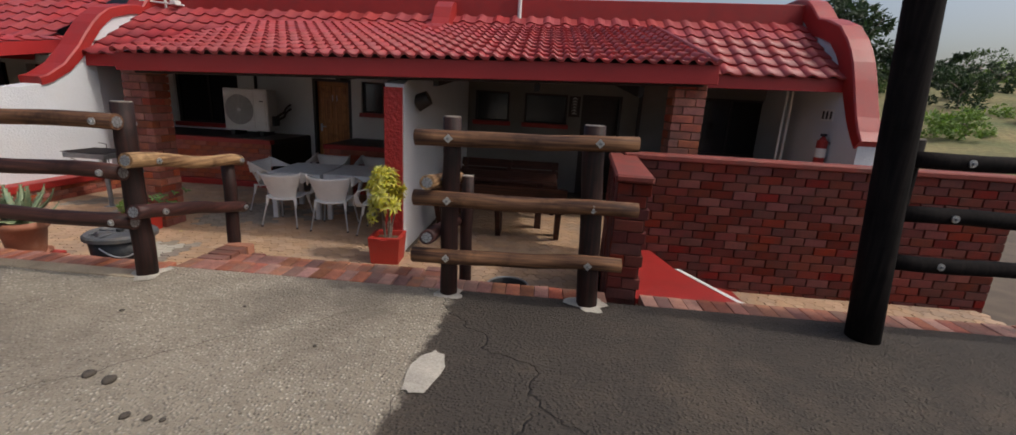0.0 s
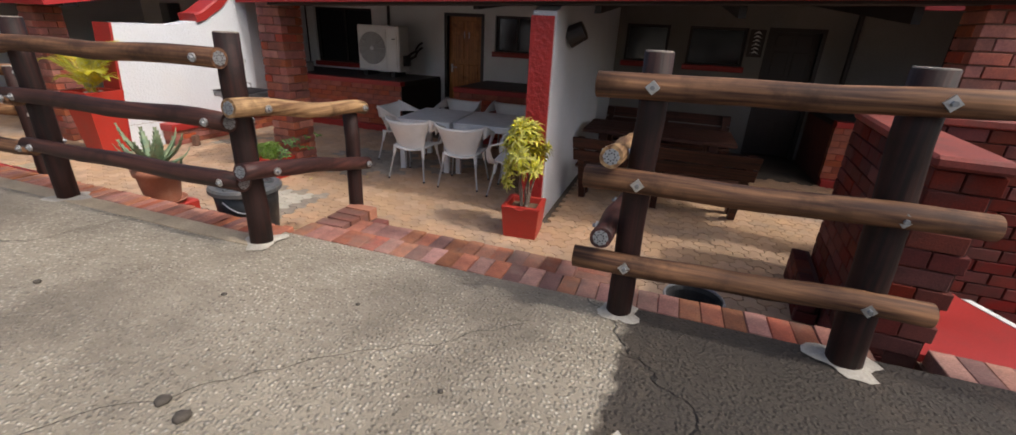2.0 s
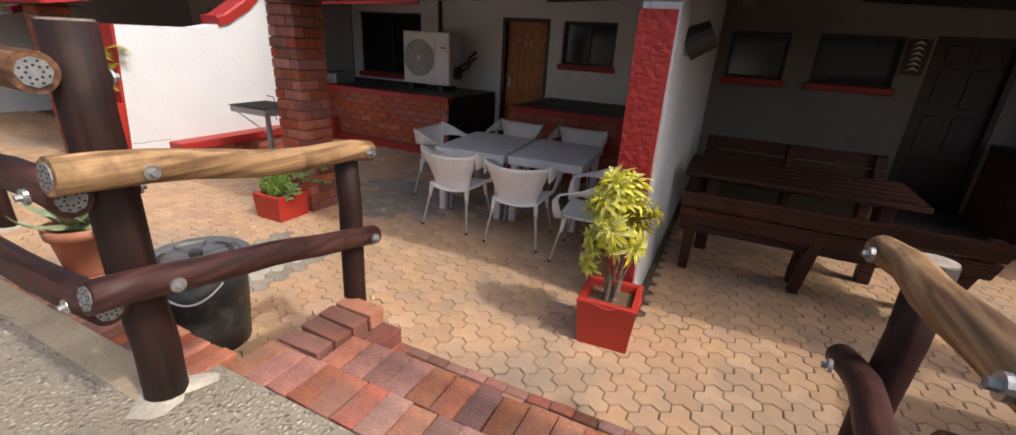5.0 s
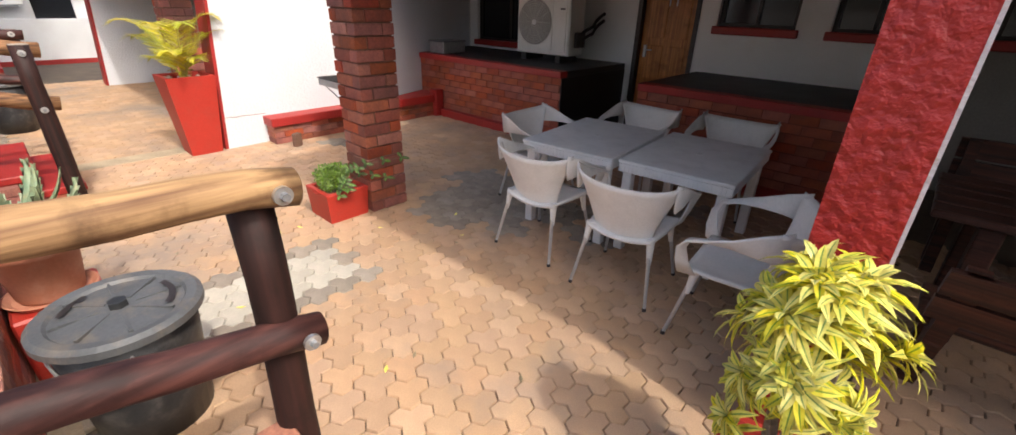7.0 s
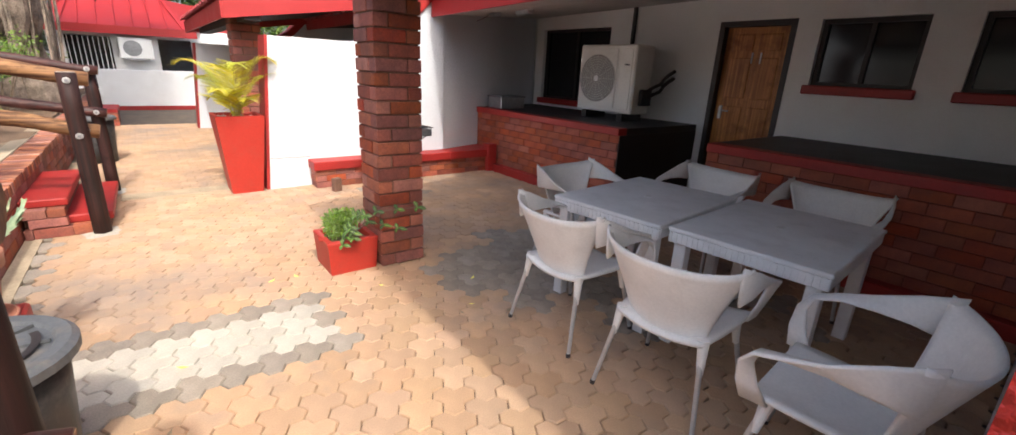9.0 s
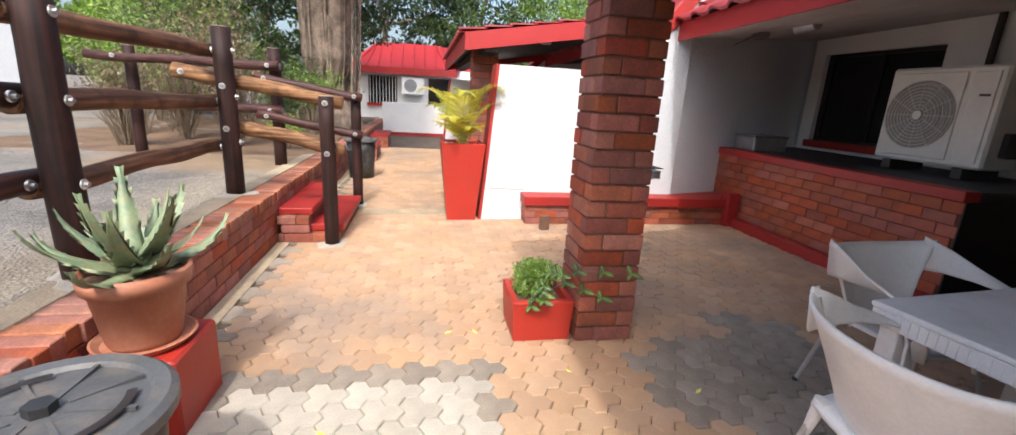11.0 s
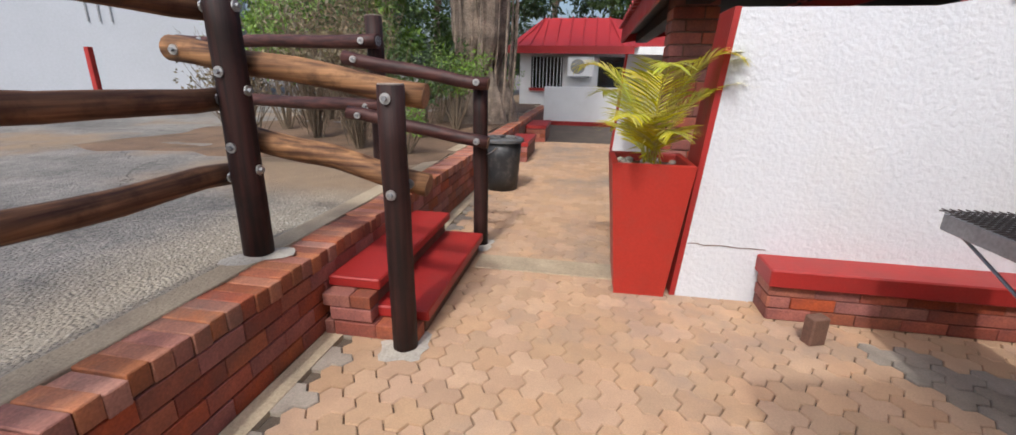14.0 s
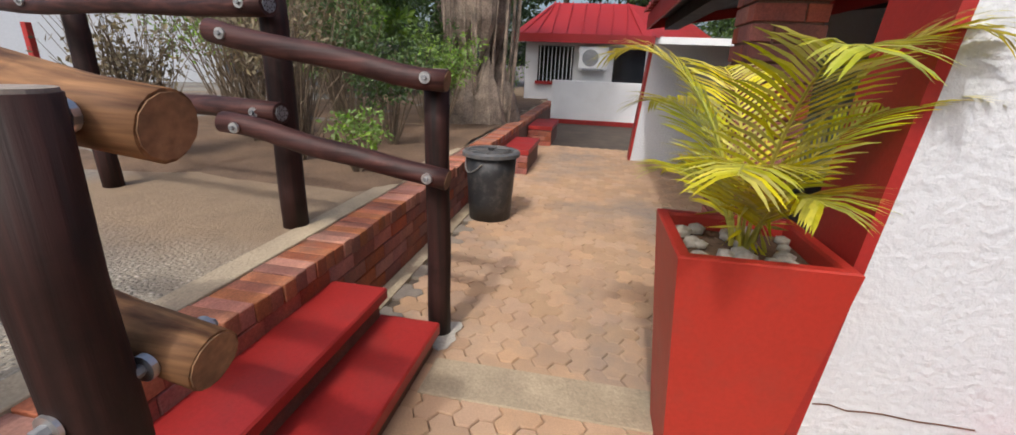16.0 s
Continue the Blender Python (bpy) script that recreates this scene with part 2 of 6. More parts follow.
    l(pos, cn.inputs["Vector"])
    va = n.new("ShaderNodeVectorMath")
    va.operation = "MULTIPLY_ADD"
    va.inputs[1].default_value = (0.7, 0.7, 0.0)
    l(cn.outputs["Color"], va.inputs[0])
    l(pos, va.inputs[2])
    l(va.outputs[0], crack.inputs["Vector"])
    ck = rng(crack.outputs["Distance"], 0.0, 0.004, 1.0, 0.0)
    col = mixc(math2("MULTIPLY", ck, rng(noise_at(0.9, 3), 0.45, 0.6, 0, 0.6)), col, (0.045, 0.04, 0.035))
    l(col, b.inputs["Base Color"])
    b.inputs["Roughness"].default_value = 0.85
    bp = n.new("ShaderNodeBump")
    bp.inputs["Strength"].default_value, bp.inputs["Distance"].default_value = 0.95, 0.012
    l(math2("SUBTRACT", math2("ADD", math2("MULTIPLY", peb, math2("SUBTRACT", 1.0, math2("MULTIPLY", sand, 0.8))), noise_at(25, 8, 0.75)), math2("MULTIPLY", ck, 2.0)), bp.inputs["Height"])
    l(bp.outputs["Normal"], b.inputs["Normal"])


road_nodes()
M_PAVER = mat("clay_paver", (0.50, 0.325, 0.195), 0.85, vary=0.2, scale=7, fine=140, bump=0.35, per="object", hue=(0.43, 0.275, 0.165), stain=(0.22, 0.185, 0.16), stain_amt=0.75, stain_scale=0.8, spread=0.36)
M_PAVERJ = mat("clay_pavers", (0.50, 0.325, 0.195), 0.85, vary=0.2, scale=7, fine=140, bump=0.35, per="island", hue=(0.43, 0.275, 0.165), stain=(0.22, 0.185, 0.16), stain_amt=0.75, stain_scale=0.8, spread=0.36)
M_PAVERWHITE = mat("cement_smeared_paver", (0.50, 0.46, 0.38), 0.9, vary=0.2, scale=8, fine=120, bump=0.3, per="object", spread=0.3)
M_STRIP = mat("sandy_cement", (0.46, 0.37, 0.25), 0.9, vary=0.3, scale=4, fine=70, bump=0.5, bump_dist=0.01, per="world", stain=(0.22, 0.17, 0.12), stain_amt=0.6, stain_scale=3)
M_PAVERGREY = mat("greyed_paver", (0.34, 0.285, 0.225), 0.9, vary=0.3, scale=8, fine=130, bump=0.4, per="object", spread=0.5)
M_PAVERGREYJ = mat("greyed_pavers", (0.34, 0.285, 0.225), 0.9, vary=0.3, scale=8, fine=130, bump=0.4, per="island", spread=0.5)
M_JOINT = mat("paving_joint", (0.14, 0.105, 0.075), 0.95, vary=0.4, scale=3, fine=120, bump=0.3, per="world")
M_CEMENT = mat("cement", (0.50, 0.46, 0.39), 0.9, vary=0.3, scale=5, fine=70, bump=0.5, bump_dist=0.01)
M_SOIL = mat("soil", (0.20, 0.125, 0.075), 0.95, vary=0.45, scale=2.5, fine=60, bump=0.6, bump_dist=0.02)


# ---- mesh helpers ----
def part(name, bm, material, parent=None, label="", smooth=False):
    me = bpy.data.meshes.new(name)
    bm.to_mesh(me)
    bm.free()
    if smooth:
        for p in me.polygons:
            p.use_smooth = True
    me.materials.append(material)
    ob = new(name, me)
    if parent:
        ob.parent = parent
    return tagged(ob, label)


def bx(x0, x1, y0, y1, z0, z1, bevel=0.0, bm=None):
    """A box, its edges bevelled, in a new or given bmesh."""
    bm = bm or bmesh.new()
    g = bmesh.ops.create_cube(bm, size=1, matrix=Matrix.Translation(((x0 + x1) / 2, (y0 + y1) / 2, (z0 + z1) / 2)) @ Matrix.Diagonal((abs(x1 - x0), abs(y1 - y0), abs(z1 - z0), 1)))
    if bevel:
        es = list({e for v in g["verts"] for e in v.link_edges})
        bmesh.ops.bevel(bm, geom=es, offset=bevel, segments=1, affect="EDGES")
    return bm


def tube(p, q, r, r2=None, seg=14, bm=None, rings=1, wob=0.0, seed=0.0):
    """A round bar from p to q, closed, with an uneven girth where wob is given."""
    bm = bm or bmesh.new()
    p, q = Vector(p), Vector(q)
    r2 = r if r2 is None else r2
    m = (q - p).to_track_quat("Z", "Y").to_matrix()
    prev = None
    for i in range(rings + 1):
        f = i / rings
        c = p.lerp(q, f)
        if wob and 0 < i < rings:
            c = c + m @ Vector((noise.noise((seed, f * 3.1, 1.0)), noise.noise((seed, f * 3.1, 7.0)), 0)) * wob * 1.5
        ring = []
        for k in range(seg):
            a = 2 * math.pi * k / seg
            rad = (r + (r2 - r) * f) * (1 + (wob * 4 * noise.noise((seed + math.cos(a), math.sin(a), f * 5)) if wob else 0))
            ring.append(bm.verts.new(c + m @ Vector((math.cos(a) * rad, math.sin(a) * rad, 0))))
        if prev:
            for k in range(seg):
                bm.faces.new((prev[k], prev[(k + 1) % seg], ring[(k + 1) % seg], ring[k]))
        else:
            bm.faces.new(ring[::-1])
        prev = ring
    bm.faces.new(prev)
    return bm


def prism(pts, axis, a, b, bm=None):
    """A flat outline pts, pushed along an axis from a to b. pts are the two other coordinates in order."""
    bm = bm or bmesh.new()

    def v(p, h):
        c = list(p)
        c.insert("xyz".index(axis), h)
        return bm.verts.new(c)
    lo, hi = [v(p, a) for p in pts], [v(p, b) for p in pts]
    for i in range(len(pts)):
        j = (i + 1) % len(pts)
        bm.faces.new((lo[i], lo[j], hi[j], hi[i]))
    bm.faces.new(lo[::-1])
    bm.faces.new(hi)
    bmesh.ops.recalc_face_normals(bm, faces=bm.faces)
    return bm


def empty(name, label, category, at=(0, 0, 0), group="", kind=""):
    ob = new(name)
    ob.location = at
    return tagged(ob, label, category, group, kind)


BRICKS = {}


def brick_mesh(lx, ly, lz, material):
    key = (round(lx, 3), round(ly, 3), round(lz, 3), material.name)
    if key not in BRICKS:
        me = bpy.data.meshes.new("brick")
        bm = bx(-lx / 2, lx / 2, -ly / 2, ly / 2, -lz / 2, lz / 2, 0.004)
        bm.to_mesh(me)
        bm.free()
        me.materials.append(material)
        BRICKS[key] = me
    return BRICKS[key]


def brick(parent, size, at, material, turn=0.0):
    ob = new("brick", brick_mesh(*size, material))
    ob.parent = parent
    ob.matrix_basis = Matrix.Translation(at) @ Euler((0, 0, turn)).to_matrix().to_4x4()
    return ob


RNG = random.Random(4)
PITCH, COURSE = 0.232, 0.0905


def brick_face(parent, a, b, z0, courses, material, out, course=COURSE, depth=0.10, joint=0.006):
    """Running-bond bricks on the line a-b (plan), their faces out metres to the right of the line's direction."""
    a, b = Vector((*a, 0)), Vector((*b, 0))
    d = (b - a)
    length = d.length
    d /= length
    side = Vector((d.y, -d.x, 0))
    ang = math.atan2(d.y, d.x)
    for c in range(courses):
        s = -(PITCH / 2) * (c % 2)
        while s < length - 0.02:
            s0, s1 = max(0.0, s), min(length, s + PITCH)
            if s1 - s0 > 0.04:
                jut = RNG.uniform(-0.003, 0.003)
                ln = round((s1 - s0 - joint) / 0.01) * 0.01
                ctr = a + d * (s0 + s1) / 2 + side * (out - depth / 2 + jut) + Vector((0, 0, z0 + course * (c + 0.5)))
                brick(parent, (ln, depth, course - joint), ctr, material, ang + RNG.uniform(-0.006, 0.006))
            s += PITCH


# ---- large structure ----
ROAD_Z, WALL_Y = 0.45, 3.55
# ground under everything, then the road, one sheet to the horizon
bm = bmesh.new()
for x0, x1, y0, y1, z in ((-300, 300, 3.30, 300, -0.055), ):
    bm.faces.new([bm.verts.new(p) for p in ((x0, y0, z), (x1, y0, z), (x1, y1, z), (x0, y1, z))])
tagged(part("ground", bm, M_JOINT), "sandy bed under the paving, running on past the houses", "ground", kind="structure")
bm = bmesh.new()
nx, ny = 60, 16
vs = {}
for i in range(nx + 1):
    for j in range(ny + 1):
        x = -300 if i == 0 else 300 if i == nx else -18 + 30 * (i - 1) / (nx - 2)
        y = -300 if j == 0 else 3.34 - (1 - (j - 1) / (ny - 1)) * 9
        z = ROAD_Z + (0.0 if j in (0,) else 0.012 * noise.noise((x * 0.7, y * 0.7, 0)))
        vs[i, j] = bm.verts.new((x, y, z))
for i in range(nx):
    for j in range(ny):
        bm.faces.new((vs[i, j], vs[i + 1, j], vs[i + 1, j + 1], vs[i, j + 1]))
tagged(part("road", bm, M_ROAD, smooth=True), "worn driveway, pale pebbled concrete meeting dark cracked asphalt", "road", kind="structure")

# retaining wall between driveway and terrace, with a coping of header bricks
rw = tagged(part("retaining_wall", bx(-19, -2.93, 3.34, WALL_Y - 0.012, -0.05, 0.37), M_MORTAR), "low red-brown face brick retaining wall with header coping", "wall", kind="structure")
tagged(part("road_verge", bx(-19, -2.93, 3.20, 3.342, 0.1, ROAD_Z + 0.006, 0.004), M_STRIP), "sandy cement verge between driveway and brick coping", "verge", kind="structure")
# steps down from the driveway in the gap of the fence
gap = tagged(part("terrace_steps", bx(-2.92, 0.62, 3.44, 3.70, -0.05, 0.36), M_MORTAR), "brick-paved steps leading down from driveway to terrace", "steps", kind="structure")
part("tread_bed", bx(-2.62, -0.96, 3.70, 3.94, -0.05, 0.345), M_MORTAR, gap)
part("tread_bed", bx(-2.62, -0.96, 3.94, 4.24, -0.05, 0.13), M_MORTAR, gap)
part("cheek_core", bx(-0.94, -0.68, 3.70, 4.10, -0.05, 0.29), M_MORTAR, gap)
tagged(part("road_lip", bx(-2.93, 5.0, 3.335, 3.475, 0.2, ROAD_Z - 0.004), M_ROAD), "driveway edge laid up to the brick edging", "road", kind="structure")
stub = tagged(part("cheek_wall", bx(-2.88, -2.64, WALL_Y, 4.16, -0.05, 0.35), M_MORTAR), "short brick cheek wall beside the steps, broken corner", "wall", kind="structure")

# building: back wall with openings, side walls, party wall
BACK = 10.1


def wall_with_holes(name, x0, x1, y0, y1, z1, holes, material, label):
    """A wall along x with rectangular openings (x0, x1, z0, z1) cut right through it."""
    xs = sorted({x0, x1, *[h[0] for h in holes], *[h[1] for h in holes]})
    zs = sorted({0.0, z1, *[h[2] for h in holes], *[h[3] for h in holes]})
    bm = bmesh.new()

    def solid(i, k):
        if not (0 <= i < len(xs) - 1 and 0 <= k < len(zs) - 1):
            return False
        cx, cz = (xs[i] + xs[i + 1]) / 2, (zs[k] + zs[k + 1]) / 2
        return not any(h[0] < cx < h[1] and h[2] < cz < h[3] for h in holes)

    def quad(*p):
        bm.faces.new([bm.verts.new(q) for q in p])
    for i in range(len(xs) - 1):
        for k in range(len(zs) - 1):
            if not solid(i, k):
                continue
            a, b, c, d = xs[i], xs[i + 1], zs[k], zs[k + 1]
            quad((a, y0, c), (b, y0, c), (b, y0, d), (a, y0, d))
            quad((b, y1, c), (a, y1, c), (a, y1, d), (b, y1, d))
            if not solid(i - 1, k):
                quad((a, y1, c), (a, y0, c), (a, y0, d), (a, y1, d))
            if not solid(i + 1, k):
                quad((b, y0, c), (b, y1, c), (b, y1, d), (b, y0, d))
            if not solid(i, k - 1):
                quad((a, y0, c), (a, y1, c), (b, y1, c), (b, y0, c))
            if not solid(i, k + 1):
                quad((a, y0, d), (b, y0, d), (b, y1, d), (a, y1, d))
    bmesh.ops.remove_doubles(bm, verts=bm.verts, dist=0.0005)
    return tagged(part(name, bm, material), label, "wall", kind="structure")


HOLES_L = [(-8.20, -6.72, 1.02, 2.14), (-5.02, -4.16, 0.0, 2.12), (-3.93, -3.06, 1.44, 2.1), (-2.72, -1.98, 1.44, 2.1)]
HOLES_R = [(-1.45, -0.72, 1.44, 2.06), (-0.40, 0.50, 1.44, 2.06), (0.80, 1.62, 0.0, 2.08), (3.2, 4.5, 1.0, 2.15)]
# white plaster darkened in its colour to stand for the far verandah's shade
M_SHADEWALL = mat("shade_toned_plaster", (0.22, 0.21, 0.195), 0.85, vary=0.2, scale=1.5, fine=50, bump=0.2, stain=(0.16, 0.14, 0.12), stain_amt=0.6)
wall_with_holes("wall_north", -8.4, -1.62, BACK, BACK + 0.22, 2.75, HOLES_L, M_WHITEP, "white plastered back wall with dark windows and door")
wall_with_holes("wall_north_far", -1.62, 5.1, BACK, BACK + 0.22, 2.75, HOLES_R, M_SHADEWALL, "plaster wall of the far unit, shade put in its colour, with dark openings")
# backing behind the openings, with the rooms' darkness painted on
part("wall_inner", bx(-8.4, 5.1, BACK + 1.3, BACK + 1.4, 0, 2.75), M_UNLIT)
tagged(bpy.data.objects["wall_inner"], "near-black wall standing for the unlit depth of the rooms", "wall", kind="structure")

# white gable walls with a swept red coping
def sweep(y, far=False):
    """Height of a gable wall's top at y."""
    pts = ((6.9, 1.42), (7.1, 1.62), (7.3, 1.95), (7.45, 2.30), (7.6, 2.62), (7.8, 2.92), (8.1, 3.18), (8.5, 3.33), (8.75, 3.38), (8.9, 3.52), (9.15, 3.72), (9.5, 3.82), (12.5, 3.82)) if far else ((5.3, 1.70), (6.55, 1.70), (6.95, 1.78), (7.3, 2.0), (7.6, 2.32), (7.85, 2.66), (8.15, 2.95), (8.6, 3.1), (8.95, 3.14), (9.1, 3.3), (9.4, 3.62), (10.0, 3.85), (12.5, 3.85))
    for (a, za), (b, zb) in zip(pts, pts[1:]):
        if y <= b:
            f = (y - a) / (b - a)
            return za + (zb - za) * f
    return 3.85


def gable(name, x0, x1, y_end, lean, label, cut=None, far=False):
    drop = -0.17 if far else -0.05
    n_ = 44
    ys = [y_end + lean + (12.3 - y_end - lean) * i / n_ for i in range(n_ + 1)]
    y_cope = y_end if far else 6.75
    bm = prism([(y_end, -0.05)] + [(y, sweep(y, far)) for y in ys] + ([(12.3, 2.5), (cut, 2.5), (cut, -0.05)] if cut else [(12.3, -0.05)]), "x", x0, x1)
    g = tagged(part(name, bm, M_WHITE), label, "wall", kind="structure")
    bm = bmesh.new()
    prev = None
    for y in [v for v in ys if v >= y_cope]:
        z = sweep(y, far)
        e = 0.01
        t = Vector((0, 2 * e, sweep(y + e, far) - sweep(y - e, far))).normalized()
        up = Vector((0, -t.z, t.y))
        ring = []
        low = drop * min(1.0, max(0.3, (y - 6.9) / 0.7))
        for ox, h in ((-0.035, low), (-0.035, 0.09), (-0.015, 0.11), (0.015, 0.11), (0.035, 0.09), (0.035, low)):
            base = Vector((x0 if ox < 0 else x1, y, z)) + Vector((ox, 0, 0)) + up * h
            ring.append(bm.verts.new(base))
        if prev:
            for k in range(6):
                bm.faces.new((prev[k], prev[(k + 1) % 6], ring[(k + 1) % 6], ring[k]))
        else:
            bm.faces.new(ring)
        prev = ring
    bm.faces.new(prev)
    bmesh.ops.recalc_face_normals(bm, faces=bm.faces)
    part("coping", bm, M_RED, g, "curved red-painted coping", smooth=False)
    if far:
        return g
    bm = prism([(y_end - 0.03, 0.0), (y_end + lean - 0.03, sweep(y_end) + 0.004), (y_end + lean + 0.004, sweep(y_end) + 0.004), (y_end + 0.004, 0.0)], "x", x0 - 0.02, x1 + 0.004)
    part("end_band", bm, M_RED, g, "red-painted end face")
    return g


gable("wall_west", -7.95, -7.65, 5.48, 0.14, "white roughcast gable wall with swept red coping", 7.80)
gable("wall_east", 4.45, 4.72, 7.02, 0.0, "white roughcast gable wall with swept red coping at the far unit", far=True)
tagged(part("wall_side", prism([(-7.66, 7.74), (-8.44, 10.1), (-8.70, 10.1), (-7.93, 7.74)], "z", -0.05, 2.62), M_WHITE), "white roughcast side wall running on to the back wall", "wall", kind="structure")
pw = tagged(part("party_wall", prism([(5.555, -0.05), (BACK, -0.05), (BACK, 2.75), (8.3, 2.75), (5.555, 2.02)], "x", -1.82, -1.60), M_WHITE), "white roughcast wall dividing two verandas", "wall", kind="structure")
part("end_band", bx(-1.83, -1.612, 5.53, 5.555, 0, 1.98), M_REDROUGH, pw, "red roughcast end face")

# verandah roof: fascia, beam, sheathing, tiles
M_CEIL = mat("cream_ceiling_boards", (0.62, 0.60, 0.56), 0.7, vary=0.15, scale=4, fine=50, bump=0.15, stain=(0.42, 0.38, 0.32), stain_amt=0.4)
# far ceiling boards: dark colour chosen to deepen the shade below them
M_SHADEBOARD = mat("shade_dark_boards", (0.09, 0.08, 0.075), 0.7, vary=0.25, scale=4, fine=50, bump=0.2)
EAVE_Y, EAVE_Z, VSLOPE = 5.42, 2.20, 0.25
RX0, RX1 = -5.02, 1.86
roof = empty("verandah_roof", "red tiled verandah roof with red fascia and black beam", "roof", kind="structure")
part("fascia", bx(RX0, RX1, EAVE_Y, EAVE_Y + 0.03, EAVE_Z - 0.20, EAVE_Z, 0.004), M_FASCIA, roof)
for x in (RX0, RX1 - 0.03):
    bm = prism([(EAVE_Y + 0.03, EAVE_Z - 0.2), (8.2, EAVE_Z - 0.2 + VSLOPE * (8.2 - EAVE_Y)), (8.2, EAVE_Z + VSLOPE * (8.2 - EAVE_Y)), (EAVE_Y + 0.03, EAVE_Z)], "x", x, x + 0.03)
    part("fascia", bm, M_FASCIA, roof)
part("beam", bx(RX0 + 0.1, RX1 - 0.1, 5.56, 5.74, 1.98, 2.14, 0.006), M_BLACK, roof, "black timber beam")
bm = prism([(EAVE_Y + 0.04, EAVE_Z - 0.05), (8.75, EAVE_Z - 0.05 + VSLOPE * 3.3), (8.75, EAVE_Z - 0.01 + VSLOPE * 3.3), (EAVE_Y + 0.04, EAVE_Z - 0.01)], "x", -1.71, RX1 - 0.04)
part("sheathing", bm, M_SHADEBOARD, roof, "boards coloured dark for the far verandah's shade")
bm = prism([(EAVE_Y + 0.04, EAVE_Z - 0.05), (8.75, EAVE_Z - 0.05 + VSLOPE * 3.3), (8.75, EAVE_Z - 0.01 + VSLOPE * 3.3), (EAVE_Y + 0.04, EAVE_Z - 0.01)], "x", RX0 + 0.04, -1.712)
part("sheathing", bm, M_CEIL, roof, "cream-painted boards")
# main roof
M_SOFFIT = mat("pale_painted_soffit", (0.55, 0.53, 0.50), 0.7, vary=0.25, scale=4, fine=50, bump=0.2)
MAIN_Y, MAIN_Z, MSLOPE, RIDGE_Y = 7.62, 2.32, 0.62, 9.2
mroof = empty("main_roof", "red tiled roof between the white gables", "roof", kind="structure")
for x0, x1 in ((-7.66, -4.95), (1.84, 4.46)):
    part("fascia", bx(x0, x1, MAIN_Y, MAIN_Y + 0.03, MAIN_Z - 0.2, MAIN_Z, 0.004), M_FASCIA, mroof)
bm = prism([(MAIN_Y + 0.04, MAIN_Z - 0.05), (RIDGE_Y, MAIN_Z - 0.05 + MSLOPE * 1.56), (12.3, 2.6), (MAIN_Y + 0.04, MAIN_Z - 0.16)], "x", -8.6, -4.95)
part("sheathing", bm, M_SOFFIT, mroof)
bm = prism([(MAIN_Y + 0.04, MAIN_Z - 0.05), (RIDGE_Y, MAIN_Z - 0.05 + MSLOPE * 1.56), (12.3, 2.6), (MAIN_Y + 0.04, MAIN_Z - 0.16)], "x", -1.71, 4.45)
part("sheathing", bm, M_SHADEBOARD, mroof, "boards coloured dark for the far verandah's shade")
bm = prism([(8.5, 2.80), (RIDGE_Y, MAIN_Z - 0.05 + MSLOPE * 1.56), (12.3, 2.8), (BACK, 2.70)], "x", -4.948, -1.712)
part("sheathing", bm, M_CEIL, mroof, "cream-painted boards")
part("parapet", bx(-7.66, 4.46, RIDGE_Y, RIDGE_Y + 0.25, 3.2, 3.62, 0.01), M_RED, mroof, "red-painted ridge wall")


def tile_mesh(w, d):
    """One roof tile: a rounded roll beside a flat pan, with a front lip."""
    me = bpy.data.meshes.new("roof_tile")
    bm = bmesh.new()
    prof = [(0, 0.0), (0.08, 0.022), (0.22, 0.042), (0.36, 0.04), (0.5, 0.018), (0.62, 0.004), (0.85, 0.0), (1.0, 0.0)]
    rows = []
    for y, dz in ((0, 0.022), (0.0, 0.0), (1.0, -0.004)):
        rows.append([bm.verts.new((px * w, y * d, pz + (0.024 if dz == 0.022 else dz + (0.024 if y == 0.0 else 0)) if dz != 0.0 else pz - 0.004)) for px, pz in prof])
    for r in range(2):
        a, b = (rows[1], rows[0]) if r == 0 else (rows[0], rows[2])
        for k in range(len(prof) - 1):
            bm.faces.new((a[k], a[k + 1], b[k + 1], b[k]))
    bm.to_mesh(me)
    bm.free()
    me.materials.append(M_TILE)
    for p in me.polygons:
        p.use_smooth = p.index >= 7
    return me


TW, TD = 0.16, 0.30
TILE = tile_mesh(TW, TD * 1.06)
BIGW, BIGD = 0.30, 0.31
BIGTILE = tile_mesh(BIGW, BIGD * 1.06)


